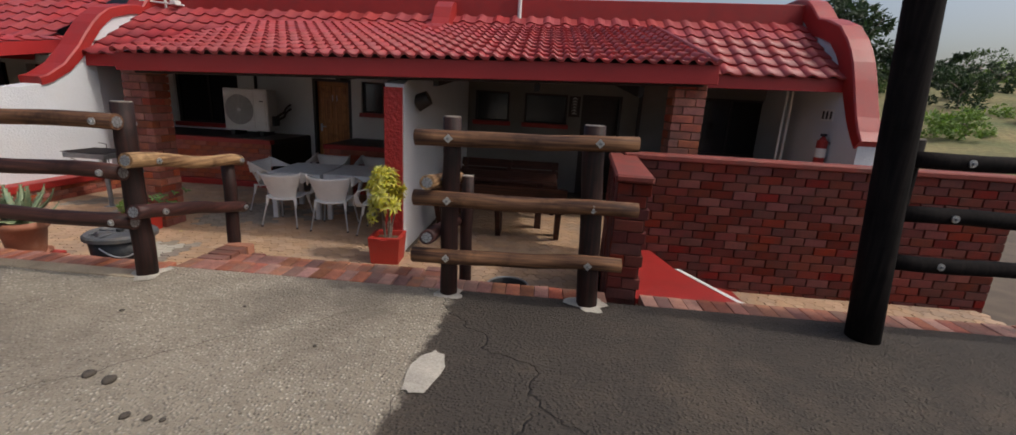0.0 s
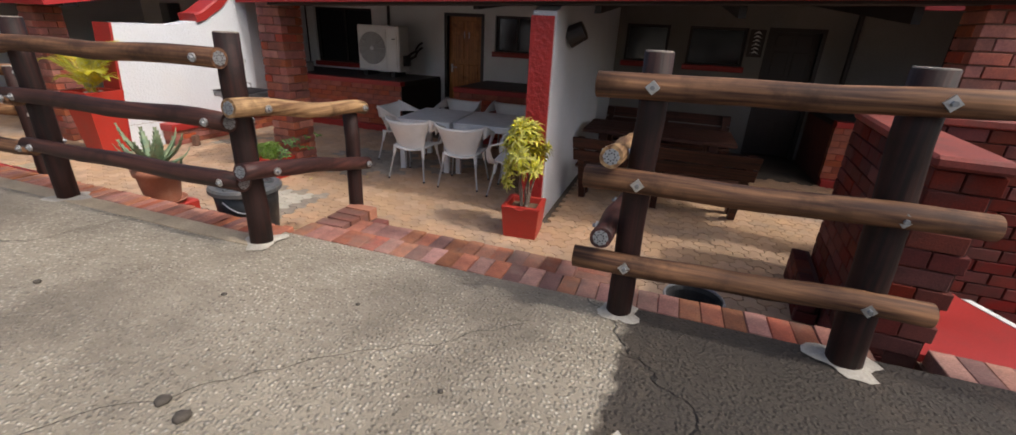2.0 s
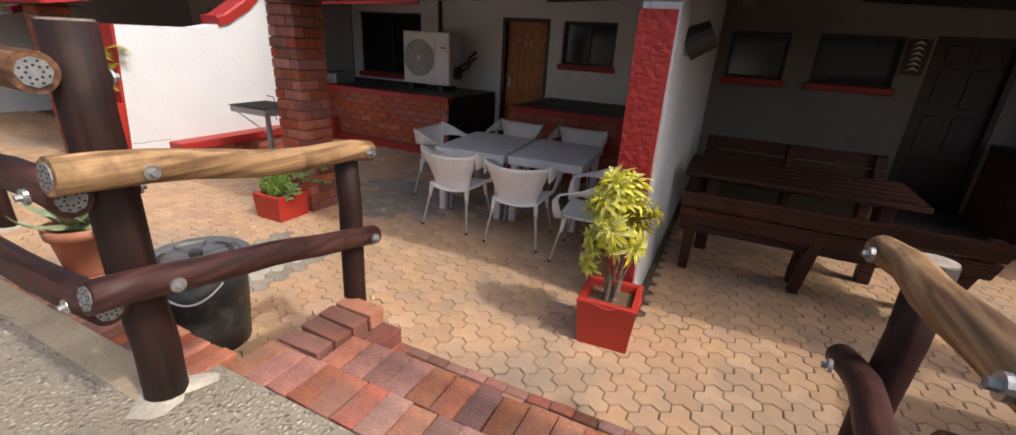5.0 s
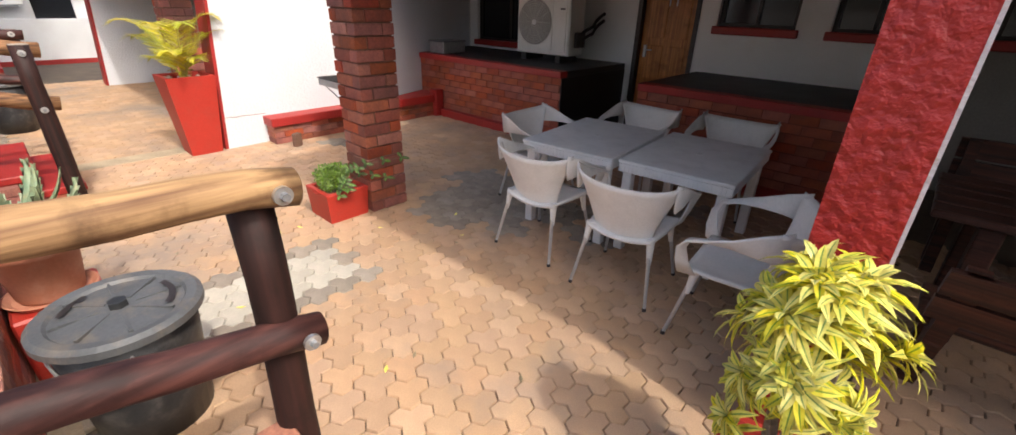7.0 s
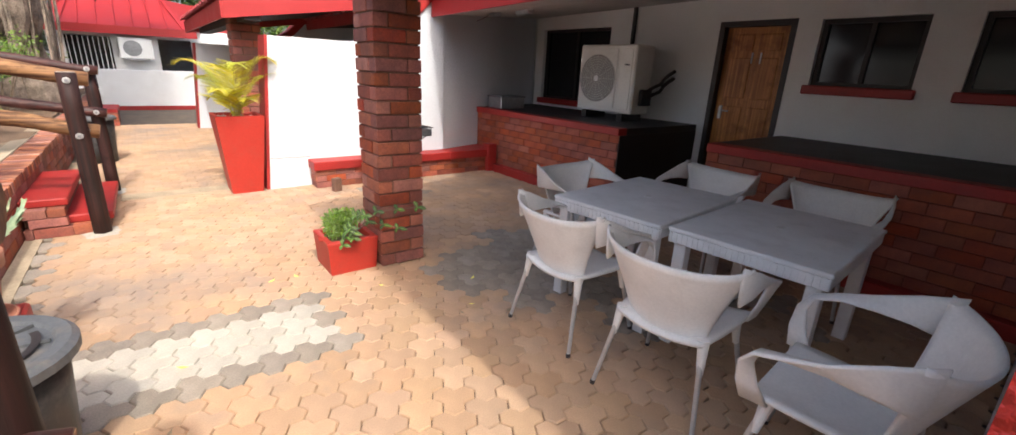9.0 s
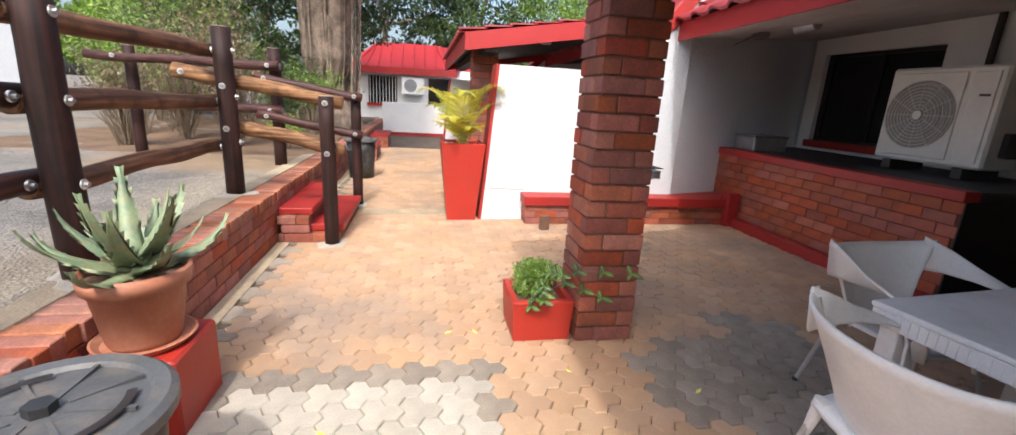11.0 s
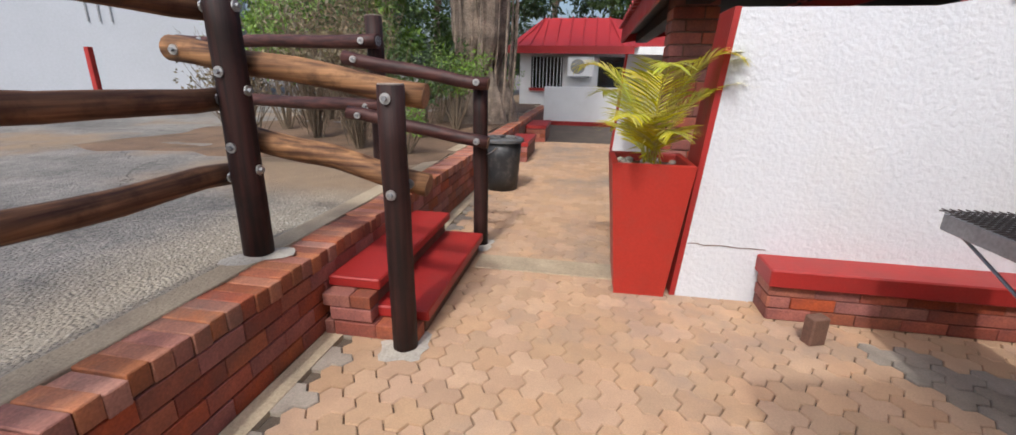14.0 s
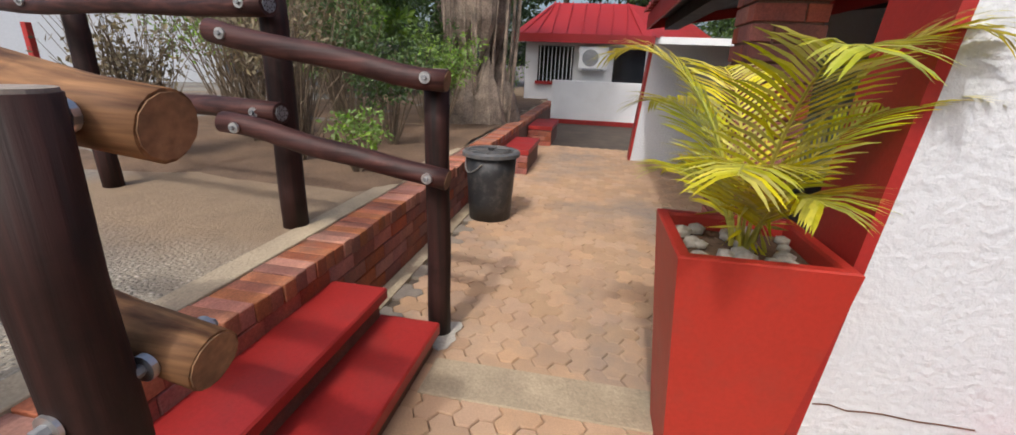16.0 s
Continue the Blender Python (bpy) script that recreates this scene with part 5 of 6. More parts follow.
def refuse_bin(x, y, h, r, label):
    b = tagged(part("refuse_bin", tube((0, 0, 0), (0, 0, h - 0.03), r * 0.78, r * 0.95, 28, rings=3), M_BIN, smooth=False), label, "bin", "refuse bins")
    for f in b.data.polygons:
        f.use_smooth = abs(f.normal.z) < 0.8
    bm = bmesh.new()
    prof = ((r * 0.97, h - 0.045), (r * 1.07, h - 0.045), (r * 1.07, h - 0.015), (r * 1.0, h), (r * 0.86, h - 0.004), (r * 0.82, h - 0.016), (r * 0.45, h - 0.006), (0.0, h - 0.004))
    prev = None
    for rad, z in prof:
        ring = [bm.verts.new((rad * math.cos(2 * math.pi * k / 32), rad * math.sin(2 * math.pi * k / 32), z)) for k in range(32)] if rad else [bm.verts.new((0, 0, z))]
        if prev:
            for k in range(32):
                if len(ring) > 1:
                    bm.faces.new((prev[k], prev[(k + 1) % 32], ring[(k + 1) % 32], ring[k]))
                else:
                    bm.faces.new((prev[k], prev[(k + 1) % 32], ring[0]))
        prev = ring
    lid = part("lid", bm, M_BINLID, b, "grey weathered lid strewn with dry leaves", smooth=False)
    part("knob", tube((0, 0, h - 0.006), (0, 0, h + 0.022), r * 0.13, seg=6), M_BIN, lid)
    for k in range(8):
        a = 2 * math.pi * k / 8
        part("lid_rib", bx(-0.006, 0.006, r * 0.2, r * 0.8, h - 0.012, h - 0.001), M_BINLID, lid).rotation_euler = (0, 0, a)
    for a0, a1 in ((0.9, 2.0), (3.6, 4.4)):
        bm = bmesh.new()
        arc = [(bm.verts.new((r * 0.63 * math.cos(t), r * 0.63 * math.sin(t), h + 0.001)), bm.verts.new((r * 0.72 * math.cos(t), r * 0.72 * math.sin(t), h + 0.001))) for t in [a0 + (a1 - a0) * i / 10 for i in range(11)]]
        for p, q in zip(arc, arc[1:]):
            bm.faces.new((p[0], p[1], q[1], q[0]))
        part("lid_slot", bm, M_FRAME, lid)
    bm = bmesh.new()
    pts = [Vector((r * 0.93 * math.cos(t), r * 0.93 * math.sin(t), h - 0.10 - 0.09 * math.sin((t + 1.5) / 1.4 * math.pi))) for t in [-1.5 + 1.4 * i / 12 for i in range(13)]]
    prev = None
    for i, p in enumerate(pts):
        d = (pts[min(i + 1, 12)] - pts[max(i - 1, 0)]).normalized()
        m = d.to_track_quat('Z', 'Y').to_matrix()
        ring = [bm.verts.new(p * 1.02 + m @ Vector((math.cos(k * 1.047) * 0.006, math.sin(k * 1.047) * 0.006, 0))) for k in range(6)]
        if prev:
            for k in range(6):
                bm.faces.new((prev[k], prev[(k + 1) % 6], ring[(k + 1) % 6], ring[k]))
        prev = ring
    part("handle", bm, M_STEEL, b, "bent wire handle")
    b.location = (x, y, 0)
    return b


refuse_bin(-3.75, 3.91, 0.56, 0.26, "black plastic refuse bin with a grey lid beside the wall")
refuse_bin(-10.22, 3.86, 0.62, 0.24, "black plastic refuse bin lined with a bag by the steps")

# ---- braai grill stand ----
gr = empty("grill_stand", "grey steel braai stand with a mesh tray", "grill")
GX, GY = -6.46, 6.50
part("pole", tube((GX, GY, 0), (GX - 0.03, GY + 0.02, 0.74), 0.032, seg=16), M_ZINC, gr)
part("base_plate", bx(GX - 0.07, GX + 0.07, GY - 0.07, GY + 0.07, 0, 0.008), M_ZINC, gr)
TX0, TX1, TY0, TY1, TZ = -7.02, -6.36, 6.40, 6.92, 0.80
for a in ((TX0, TX1, TY0, TY0 + 0.012), (TX0, TX1, TY1 - 0.012, TY1), (TX0, TX0 + 0.012, TY0 + 0.012, TY1 - 0.012), (TX1 - 0.012, TX1, TY0 + 0.012, TY1 - 0.012)):
    part("tray_side", bx(*a, TZ - 0.07, TZ, 0.002), M_ZINC, gr)
part("tray_floor", bx(TX0 + 0.012, TX1 - 0.012, TY0 + 0.012, TY1 - 0.012, TZ - 0.07, TZ - 0.062), M_FRAME, gr)
mesh_bm = bmesh.new()
for k in range(22):
    f = k / 21
    tube((TX0 + (TX1 - TX0) * f, TY0 - 0.02, TZ + 0.012), (TX0 + (TX1 - TX0) * f, TY1 + 0.02, TZ + 0.012 + 0.01 * f), 0.003, seg=4, bm=mesh_bm)
for k in range(18):
    f = k / 17
    tube((TX0 - 0.02, TY0 + (TY1 - TY0) * f, TZ + 0.017), (TX1 + 0.02, TY0 + (TY1 - TY0) * f, TZ + 0.024), 0.003, seg=4, bm=mesh_bm)
tagged(part("grid", mesh_bm, M_FRAME, gr, "blackened wire grid"), kind="stuff")
for x, y in ((TX0 + 0.05, TY0 + 0.04), (TX1 - 0.04, TY0 + 0.04), (TX0 + 0.05, TY1 - 0.04), (TX1 - 0.04, TY1 - 0.04)):
    part("strut", tube((GX - 0.02, GY + 0.01, 0.48), (x, y, TZ - 0.065), 0.007, seg=6), M_ZINC, gr)
part("crank", tube((TX0 + 0.3, TY1 - 0.1, TZ - 0.2), (TX0 + 0.3, TY1 - 0.1, TZ + 0.1), 0.006, seg=6), M_FRAME, gr)
part("crank_arm", tube((TX0 + 0.3, TY1 - 0.1, TZ + 0.1), (TX0 + 0.22, TY1 - 0.14, TZ + 0.12), 0.006, seg=6), M_FRAME, gr)
tagged(part("loose_brick", bx(-0.035, 0.035, -0.05, 0.05, 0, 0.16, 0.008), M_MORTAR), "loose weathered brick standing on end by the bench", "brick").matrix_basis = pose(-7.22, 6.12, 0, 0, 0, 20)

# ---- planters ----
M_TERRA = mat("terracotta_plastic", (0.42, 0.17, 0.10), 0.6, vary=0.15, scale=4, fine=60, bump=0.1, stain=(0.5, 0.3, 0.22), stain_amt=0.4, stain_scale=7)


def lathe(prof, seg=36, bm=None):
    bm = bm or bmesh.new()
    prev = None
    for r, z in prof:
        ring = [bm.verts.new((r * math.cos(2 * math.pi * k / seg), r * math.sin(2 * math.pi * k / seg), z)) for k in range(seg)]
        if prev:
            for k in range(seg):
                bm.faces.new((prev[k], prev[(k + 1) % seg], ring[(k + 1) % seg], ring[k]))
        prev = ring
    bm.faces.new(prev)
    return bm


def square_pot(name, cx, cy, w0, w1, h, soil, label, rough=0.0, turn=0.0):
    """A square planter, w0 wide at the foot and w1 at the rim, hollow at the top."""
    bm = bmesh.new()
    prev = None
    for w, z in ((w0, 0.0), (w0 + (w1 - w0) * 0.5, h * 0.5), (w1, h - 0.004), (w1 - 0.012, h), (w1 - 0.07, h), (w1 - 0.08, h - 0.01), (w1 - 0.09, soil)):
        ring = [bm.verts.new((sx * w / 2, sy * w / 2, z)) for sx, sy in ((-1, -1), (1, -1), (1, 1), (-1, 1))]
        if prev:
            for k in range(4):
                bm.faces.new((prev[k], prev[(k + 1) % 4], ring[(k + 1) % 4], ring[k]))
        else:
            bm.faces.new(ring[::-1])
        prev = ring
    p = tagged(part(name, bm, M_REDPOT), label, "planter")
    p.matrix_basis = pose(cx, cy, 0, 0, 0, turn)
    part("soil", bx(-w1 / 2 + 0.05, w1 / 2 - 0.05, -w1 / 2 + 0.05, w1 / 2 - 0.05, soil - 0.03, soil + 0.006), M_SOIL, p)
    return p


cp = square_pot("square_planter", -1.68, 5.17, 0.31, 0.36, 0.32, 0.26, "square red-painted concrete planter at the foot of the party wall", turn=4)
for k in range(4):
    o = part("rope_rim", tube((-0.165, -0.172, 0.305), (0.165, -0.172, 0.305), 0.013, seg=8, rings=14, wob=0.02), M_REDPOT, cp)
    o.rotation_euler = (0, 0, k * math.pi / 2)
gp = square_pot("square_planter", -5.10, 5.51, 0.33, 0.36, 0.25, 0.21, "square red-painted planter beside the brick pillar", turn=0)
for k in range(4):
    o = part("rope_rim", tube((-0.165, -0.172, 0.235), (0.165, -0.172, 0.235), 0.012, seg=8, rings=10, wob=0.02), M_REDPOT, gp)
    o.rotation_euler = (0, 0, k * math.pi / 2)
tp = square_pot("tall_planter", -7.76, 5.25, 0.31, 0.47, 0.86, 0.80, "tall tapered red planter against the white wall, chipped foot", turn=1)
for k in range(26):
    x, y = RNG.uniform(-0.17, 0.17), RNG.uniform(-0.17, 0.17)
    bm = bmesh.new()
    bmesh.ops.create_icosphere(bm, subdivisions=1, radius=RNG.uniform(0.022, 0.042))
    for v in bm.verts:
        v.co *= 1 + 0.25 * noise.noise(v.co * 30 + Vector((k, 0, 0)))
        v.co.z *= 0.7
    o = part("pebble", bm, M_CEMENT, tp, smooth=True)
    o.location = (x, y, 0.82)
rb = tagged(part("red_block", bx(-4.69, -4.32, 3.565, 3.91, -0.03, 0.33, 0.012), M_REDPOT), "red-painted masonry block against the retaining wall", "block")
ap = tagged(part("flower_pot", lathe(((0.0001, 0.0), (0.118, 0.0), (0.128, 0.02), (0.160, 0.24), (0.178, 0.24), (0.184, 0.30), (0.172, 0.305), (0.162, 0.27), (0.01, 0.27))), M_TERRA), "round terracotta-coloured pot with a broad rim", "pot")
for f in ap.data.polygons:
    f.use_smooth = abs(f.normal.z) < 0.6
ap.location = (-4.50, 3.73, 0.345)
part("soil", lathe(((0.0001, 0.272), (0.16, 0.272), (0.1, 0.282), (0.001, 0.285))), M_SOIL, ap)
tagged(part("pot_saucer", lathe(((0.0001, 0), (0.15, 0), (0.178, 0.03), (0.17, 0.032), (0.145, 0.012), (0.001, 0.011))), M_TERRA), "terracotta-coloured saucer under the aloe pot", "saucer").location = (-4.50, 3.73, 0.332)

# ---- plants ----
def leaf_mat(name, a, b, rough=0.5):
    m = mat(name, a, rough, vary=0.3, scale=3, fine=40, bump=0.0, hue=b, per="island")
    n, l = m.node_tree.nodes, m.node_tree.links.new
    bs = n["Principled BSDF"]
    src = bs.inputs["Base Color"].links[0].from_socket
    tr = n.new("ShaderNodeBsdfTranslucent")
    l(src, tr.inputs["Color"])
    mx = n.new("ShaderNodeMixShader")
    mx.inputs[0].default_value = 0.3
    l(bs.outputs[0], mx.inputs[1])
    l(tr.outputs[0], mx.inputs[2])
    l(mx.outputs[0], n["Material Output"].inputs["Surface"])
    return m


M_LEAF = leaf_mat("green_leaf", (0.10, 0.17, 0.035), (0.045, 0.09, 0.02))
M_LEAFD = leaf_mat("dark_leaf", (0.055, 0.10, 0.03), (0.02, 0.045, 0.014))
M_LEAFB = leaf_mat("bright_leaf", (0.27, 0.42, 0.06), (0.14, 0.26, 0.035))
M_LEAFY = leaf_mat("yellow_leaf", (0.84, 0.75, 0.10), (0.70, 0.66, 0.08))
M_PALM = leaf_mat("palm_leaf", (0.76, 0.60, 0.02), (0.36, 0.43, 0.025))
M_ALOE = mat("aloe_skin", (0.25, 0.31, 0.17), 0.5, vary=0.3, scale=14, fine=70, bump=0.1, hue=(0.13, 0.20, 0.12), stain=(0.34, 0.20, 0.10), stain_amt=0.5, stain_scale=18)
M_DRY = leaf_mat("dry_twig_leaf", (0.30, 0.24, 0.13), (0.16, 0.13, 0.07))
M_BARK = mat("pale_bark", (0.33, 0.26, 0.20), 0.9, vary=0.5, scale=5, fine=40, bump=0.8, bump_dist=0.03, hue=(0.11, 0.085, 0.065))
M_TWIG = mat("twig_bark", (0.20, 0.15, 0.10), 0.9, vary=0.4, scale=20, fine=60, bump=0.3)
M_GRASS = mat("dry_grass_slope", (0.27, 0.22, 0.10), 0.95, vary=0.5, scale=0.4, fine=4, bump=0.5, bump_dist=0.1, hue=(0.12, 0.135, 0.045), per="world")
GEN = np.random.default_rng(11)


def mesh_from(name, verts, faces, mats, parent=None, label="", ids=None):
    me = bpy.data.meshes.new(name)
    me.from_pydata([tuple(v) for v in verts], [], faces)
    for m in mats:
        me.materials.append(m)
    if ids is not None:
        me.polygons.foreach_set("material_index", ids)
    ob = new(name, me)
    ob.parent = parent
    return tagged(ob, label)


def leaf_cloud(name, centers, radii, per, length, width, material, parent, flat=0.8, label=""):
    """Small folded leaves gathered round the given clump centres."""
    c = np.repeat(np.asarray(centers, float), per, axis=0)
    r = np.repeat(np.asarray(radii, float), per)
    k = len(c)
    d = GEN.normal(size=(k, 3))
    d /= np.linalg.norm(d, axis=1)[:, None]
    rad = r * GEN.uniform(0.25, 1.0, k) ** 0.6
    p = c + d * rad[:, None] * np.array([1, 1, flat])
    ax = d + GEN.normal(size=(k, 3)) * 0.7
    ax[:, 2] -= 0.25
    ax /= np.linalg.norm(ax, axis=1)[:, None]
    sd = np.cross(ax, GEN.normal(size=(k, 3)))
    sd /= np.linalg.norm(sd, axis=1)[:, None]
    ln = (length * GEN.uniform(0.6, 1.3, k))[:, None]
    wd = (width * GEN.uniform(0.7, 1.2, k))[:, None]
    nm = np.cross(ax, sd)
    v = np.stack([p, p + ax * ln * 0.5 + sd * wd / 2 + nm * wd * 0.15, p + ax * ln, p + ax * ln * 0.5 - sd * wd / 2 + nm * wd * 0.15], axis=1).reshape(-1, 3)
    i = np.arange(k)[:, None] * 4
    f = np.concatenate([i + np.array([[0, 1, 2]]), i + np.array([[0, 2, 3]])], axis=0)
    ob = mesh_from(name, v, f.tolist(), [material], parent, label)
    return tagged(ob, kind="stuff")


def swept(pts, r0, r1, seg=6, bm=None):
    """One bent bar along the points, tapering."""
    bm = bm or bmesh.new()
    pts = [Vector(p) for p in pts]
    prev = None
    for i, p in enumerate(pts):
        d = (pts[min(i + 1, len(pts) - 1)] - pts[max(i - 1, 0)]).normalized()
        m = d.to_track_quat("Z", "Y").to_matrix()
        r = r0 + (r1 - r0) * i / (len(pts) - 1)
        ring = [bm.verts.new(p + m @ Vector((math.cos(2 * math.pi * k / seg) * r, math.sin(2 * math.pi * k / seg) * r, 0))) for k in range(seg)]
        if prev:
            for k in range(seg):
                bm.faces.new((prev[k], prev[(k + 1) % seg], ring[(k + 1) % seg], ring[k]))
        else:
            bm.faces.new(ring[::-1])
        prev = ring
    bm.faces.new(prev)
    return bm


def rosette(v, f, ids, at, axis, n_, length, width):
    """Lance leaves round an axis: green along the middle, yellow at both margins."""
    axis = Vector(axis).normalized()
    q = axis.to_track_quat("Z", "Y").to_matrix()
    for k in range(n_):
        a = k * 2.4
        rise = 0.15 + 1.0 * (k / n_)
        d = q @ Vector((math.cos(a) * math.cos(rise), math.sin(a) * math.cos(rise), math.sin(rise)))
        s = d.cross(axis)
        s = s.normalized() if s.length > 0.01 else Vector((1, 0, 0))
        nm = s.cross(d).normalized()
        L = length * RNG.uniform(0.75, 1.15)
        rows = []
        for j, (t, w) in enumerate(((0.0, 0.3), (0.25, 0.85), (0.55, 1.0), (0.8, 0.6), (1.0, 0.05))):
            c = Vector(at) + d * L * t - axis * (L * 0.45 * t * t)
            row = []
            for e in (-1, -0.17, 0.17, 1):
                row.append(len(v))
                v.append(c + s * (width / 2 * w * e) + nm * (0.12 * width * abs(e) * w))
            rows.append(row)
        for r0, r1 in zip(rows, rows[1:]):
            for e in range(3):
                f.append((r0[e], r0[e + 1], r1[e + 1], r1[e]))
                ids.append(1 if e == 1 else 0)


# variegated shrub in the square planter
sh = empty("variegated_shrub", "bushy shrub with yellow-edged green leaves in the square planter", "plant", (-1.68, 5.17, 0.265))
v, f, ids = [], [], []
for k in range(5):
    a = k * 1.3
    tip = Vector((0.10 * math.cos(a), 0.10 * math.sin(a), 0.36 + 0.05 * k))
    part("stem", swept([(0.03 * math.cos(a), 0.03 * math.sin(a), -0.02), (0.05 * math.cos(a + 0.5), 0.05 * math.sin(a + 0.5), 0.15), tip], 0.016, 0.008), M_BARK, sh)
for k in range(40):
    while True:
        p = Vector((RNG.uniform(-1, 1), RNG.uniform(-1, 1), RNG.uniform(-1, 1)))
        if 0.3 < p.length < 1:
            break
    at = Vector((p.x * 0.19, p.y * 0.19, 0.58 + p.z * 0.25))
    rosette(v, f, ids, at, Vector((p.x, p.y, p.z * 0.7 + 0.55)), 19, 0.14, 0.025)
for k in range(5):
    at = Vector((-0.14 + 0.03 * RNG.uniform(-1, 1), -0.10 + 0.05 * RNG.uniform(-1, 1), 0.25 + 0.05 * k))
    rosette(v, f, ids, at, Vector((-0.6, -0.6, 0.4)), 14, 0.10, 0.024)
tagged(mesh_from("crown", v, f, [M_LEAFY, M_LEAFB], sh, "yellow-edged green leaves", ids), kind="stuff")

# areca palm in the tall planter
pm = empty("areca_palm", "yellow-green feather palm in the tall red planter", "plant", (-7.76, 5.25, 0.82))
FR = ((0.0, 0.62, 0.55), (1.1, 0.55, 0.62), (1.6, 0.66, 0.42), (3.3, 0.66, 0.50), (3.9, 0.58, 0.36), (4.4, 0.64, 0.55), (5.9, 0.66, 0.24), (0.3, 0.35, 0.12), (4.1, 0.34, 0.10))
for n_, (a, reach, rise) in enumerate(FR):
    h = Vector((math.cos(a), math.sin(a), 0))
    pts = []
    for i in range(15):
        t = i / 14
        pts.append(h * (0.03 + reach * 0.72 * t ** 1.4) + Vector((0, 0, (rise + 0.16) * 1.62 * (t - 0.50 * t ** 2.4))))
    fr = part("frond", swept(pts, 0.007, 0.002, 5), M_PALM, pm)
    v, f = [], []
    for i in range(4, 15):
        for sub in range(3):
            t = (i - 1 + sub / 3) / 14
            b = min(13, int(t * 14))
            c = pts[b].lerp(pts[b + 1], t * 14 - b)
            d = (pts[b + 1] - pts[b]).normalized()
            for s in (-1, 1):
                side = d.cross(Vector((0, 0, 1))).normalized() * s
                out = (side * 1.0 + d * (0.45 + 0.6 * t) + Vector((0, 0, 0.25))).normalized()
                L = 0.25 * (math.sin(math.pi * min(1, 0.18 + 0.72 * t)) * 0.9 + 0.15) * RNG.uniform(0.85, 1.1)
                w = out.cross(d).normalized().cross(out).normalized() * 0.006
                k = len(v)
                for q, ww in ((0, 0.5), (0.45, 1.0), (0.8, 0.7), (1.0, 0.05)):
                    pos = c + out * L * q - Vector((0, 0, 0.06 * q * q))
                    v += [pos - w * ww, pos + w * ww]
                f += [(k + 2 * j, k + 2 * j + 1, k + 2 * j + 3, k + 2 * j + 2) for j in range(3)]
    tagged(mesh_from("leaflet_fan", v, f, [M_PALM], fr), kind="stuff")
leaf_cloud("undergrowth", [(0, 0, 0.12), (0.03, 0.02, 0.24)], [0.06, 0.06], 40, 0.12, 0.014, M_PALM, pm, 2.0)

# aloe in the round pot
al = empty("aloe", "large grey-green aloe with toothed curved leaves", "plant", (-4.50, 3.73, 0.62))
for k in range(15):
    a = k * 2.39996
    t0 = k / 14
    L = 0.34 + 0.05 * math.sin(k * 1.7)
    el = 0.05 + 1.0 * t0
    h = Vector((math.cos(a), math.sin(a), 0))
    sd = Vector((-math.sin(a), math.cos(a), 0))
    bm = bmesh.new()
    prev = None
    pos = h * 0.025 + Vector((0, 0, 0.01 + 0.05 * t0))
    for i in range(10):
        t = i / 9
        ang = el + 1.15 * t * t * (1.1 - 0.75 * t0)
        d = h * math.cos(ang) + Vector((0, 0, math.sin(ang)))
        nm = sd.cross(d)
        w = 0.042 * (1 - t ** 1.7) + 0.002
        th = 0.014 * (1 - t) + 0.002
        ring = [bm.verts.new(pos + sd * w * x + nm * th * z) for x, z in ((-1, 0.7), (-0.5, -0.1), (0, -0.25), (0.5, -0.1), (1, 0.7), (0.6, -0.9), (0, -1.3), (-0.6, -0.9))]
        if prev:
            for j in range(8):
                bm.faces.new((prev[j], prev[(j + 1) % 8], ring[(j + 1) % 8], ring[j]))
            for s in (0, 4):
                tipd = (sd if s == 4 else -sd) * 0.014 + d * 0.006
                o = ring[s].co
                q = bm.verts.new(o + tipd)
                bm.faces.new((prev[s], ring[s], q))
        prev = ring
        pos = pos + d * (L / 9)
    bm.faces.new(prev)
    bmesh.ops.recalc_face_normals(bm, faces=bm.faces)
    part("leaf", bm, M_ALOE, al, smooth=True)

# low green plant and vine in the planter by the pillar
gb = empty("green_plant", "small rounded bright green bush with a trailing vine", "plant", (-5.12, 5.49, 0.215))
leaf_cloud("crown", [(-0.03, -0.01, 0.11), (-0.09, 0.0, 0.10), (0.04, -0.03, 0.09), (-0.02, 0.06, 0.13)], [0.12, 0.10, 0.10, 0.10], 520, 0.026, 0.015, M_LEAFB, gb)
for k, (dx, dy, dz) in enumerate(((0.26, 0.00, 0.05), (0.30, 0.08, 0.22), (0.34, 0.30, 0.10), (0.36, 0.45, 0.24), (0.22, -0.06, 0.0))):
    pts = [(0.12, 0, 0.02), (0.18 + dx * 0.2, dy * 0.4, 0.12 + dz * 0.5), (dx, dy, dz + 0.02)]
    part("vine", swept(pts, 0.004, 0.002, 5), M_TWIG, gb)
    v, f, ids = [], [], []
    for j in range(3):
        rosette(v, f, ids, Vector(pts[1]).lerp(Vector(pts[2]), j / 2), Vector((0.4, -0.6, 0.5)), 3, 0.065, 0.03)
    mesh_from("vine_foliage", v, f, [M_LEAF, M_LEAFB], gb, "", ids)


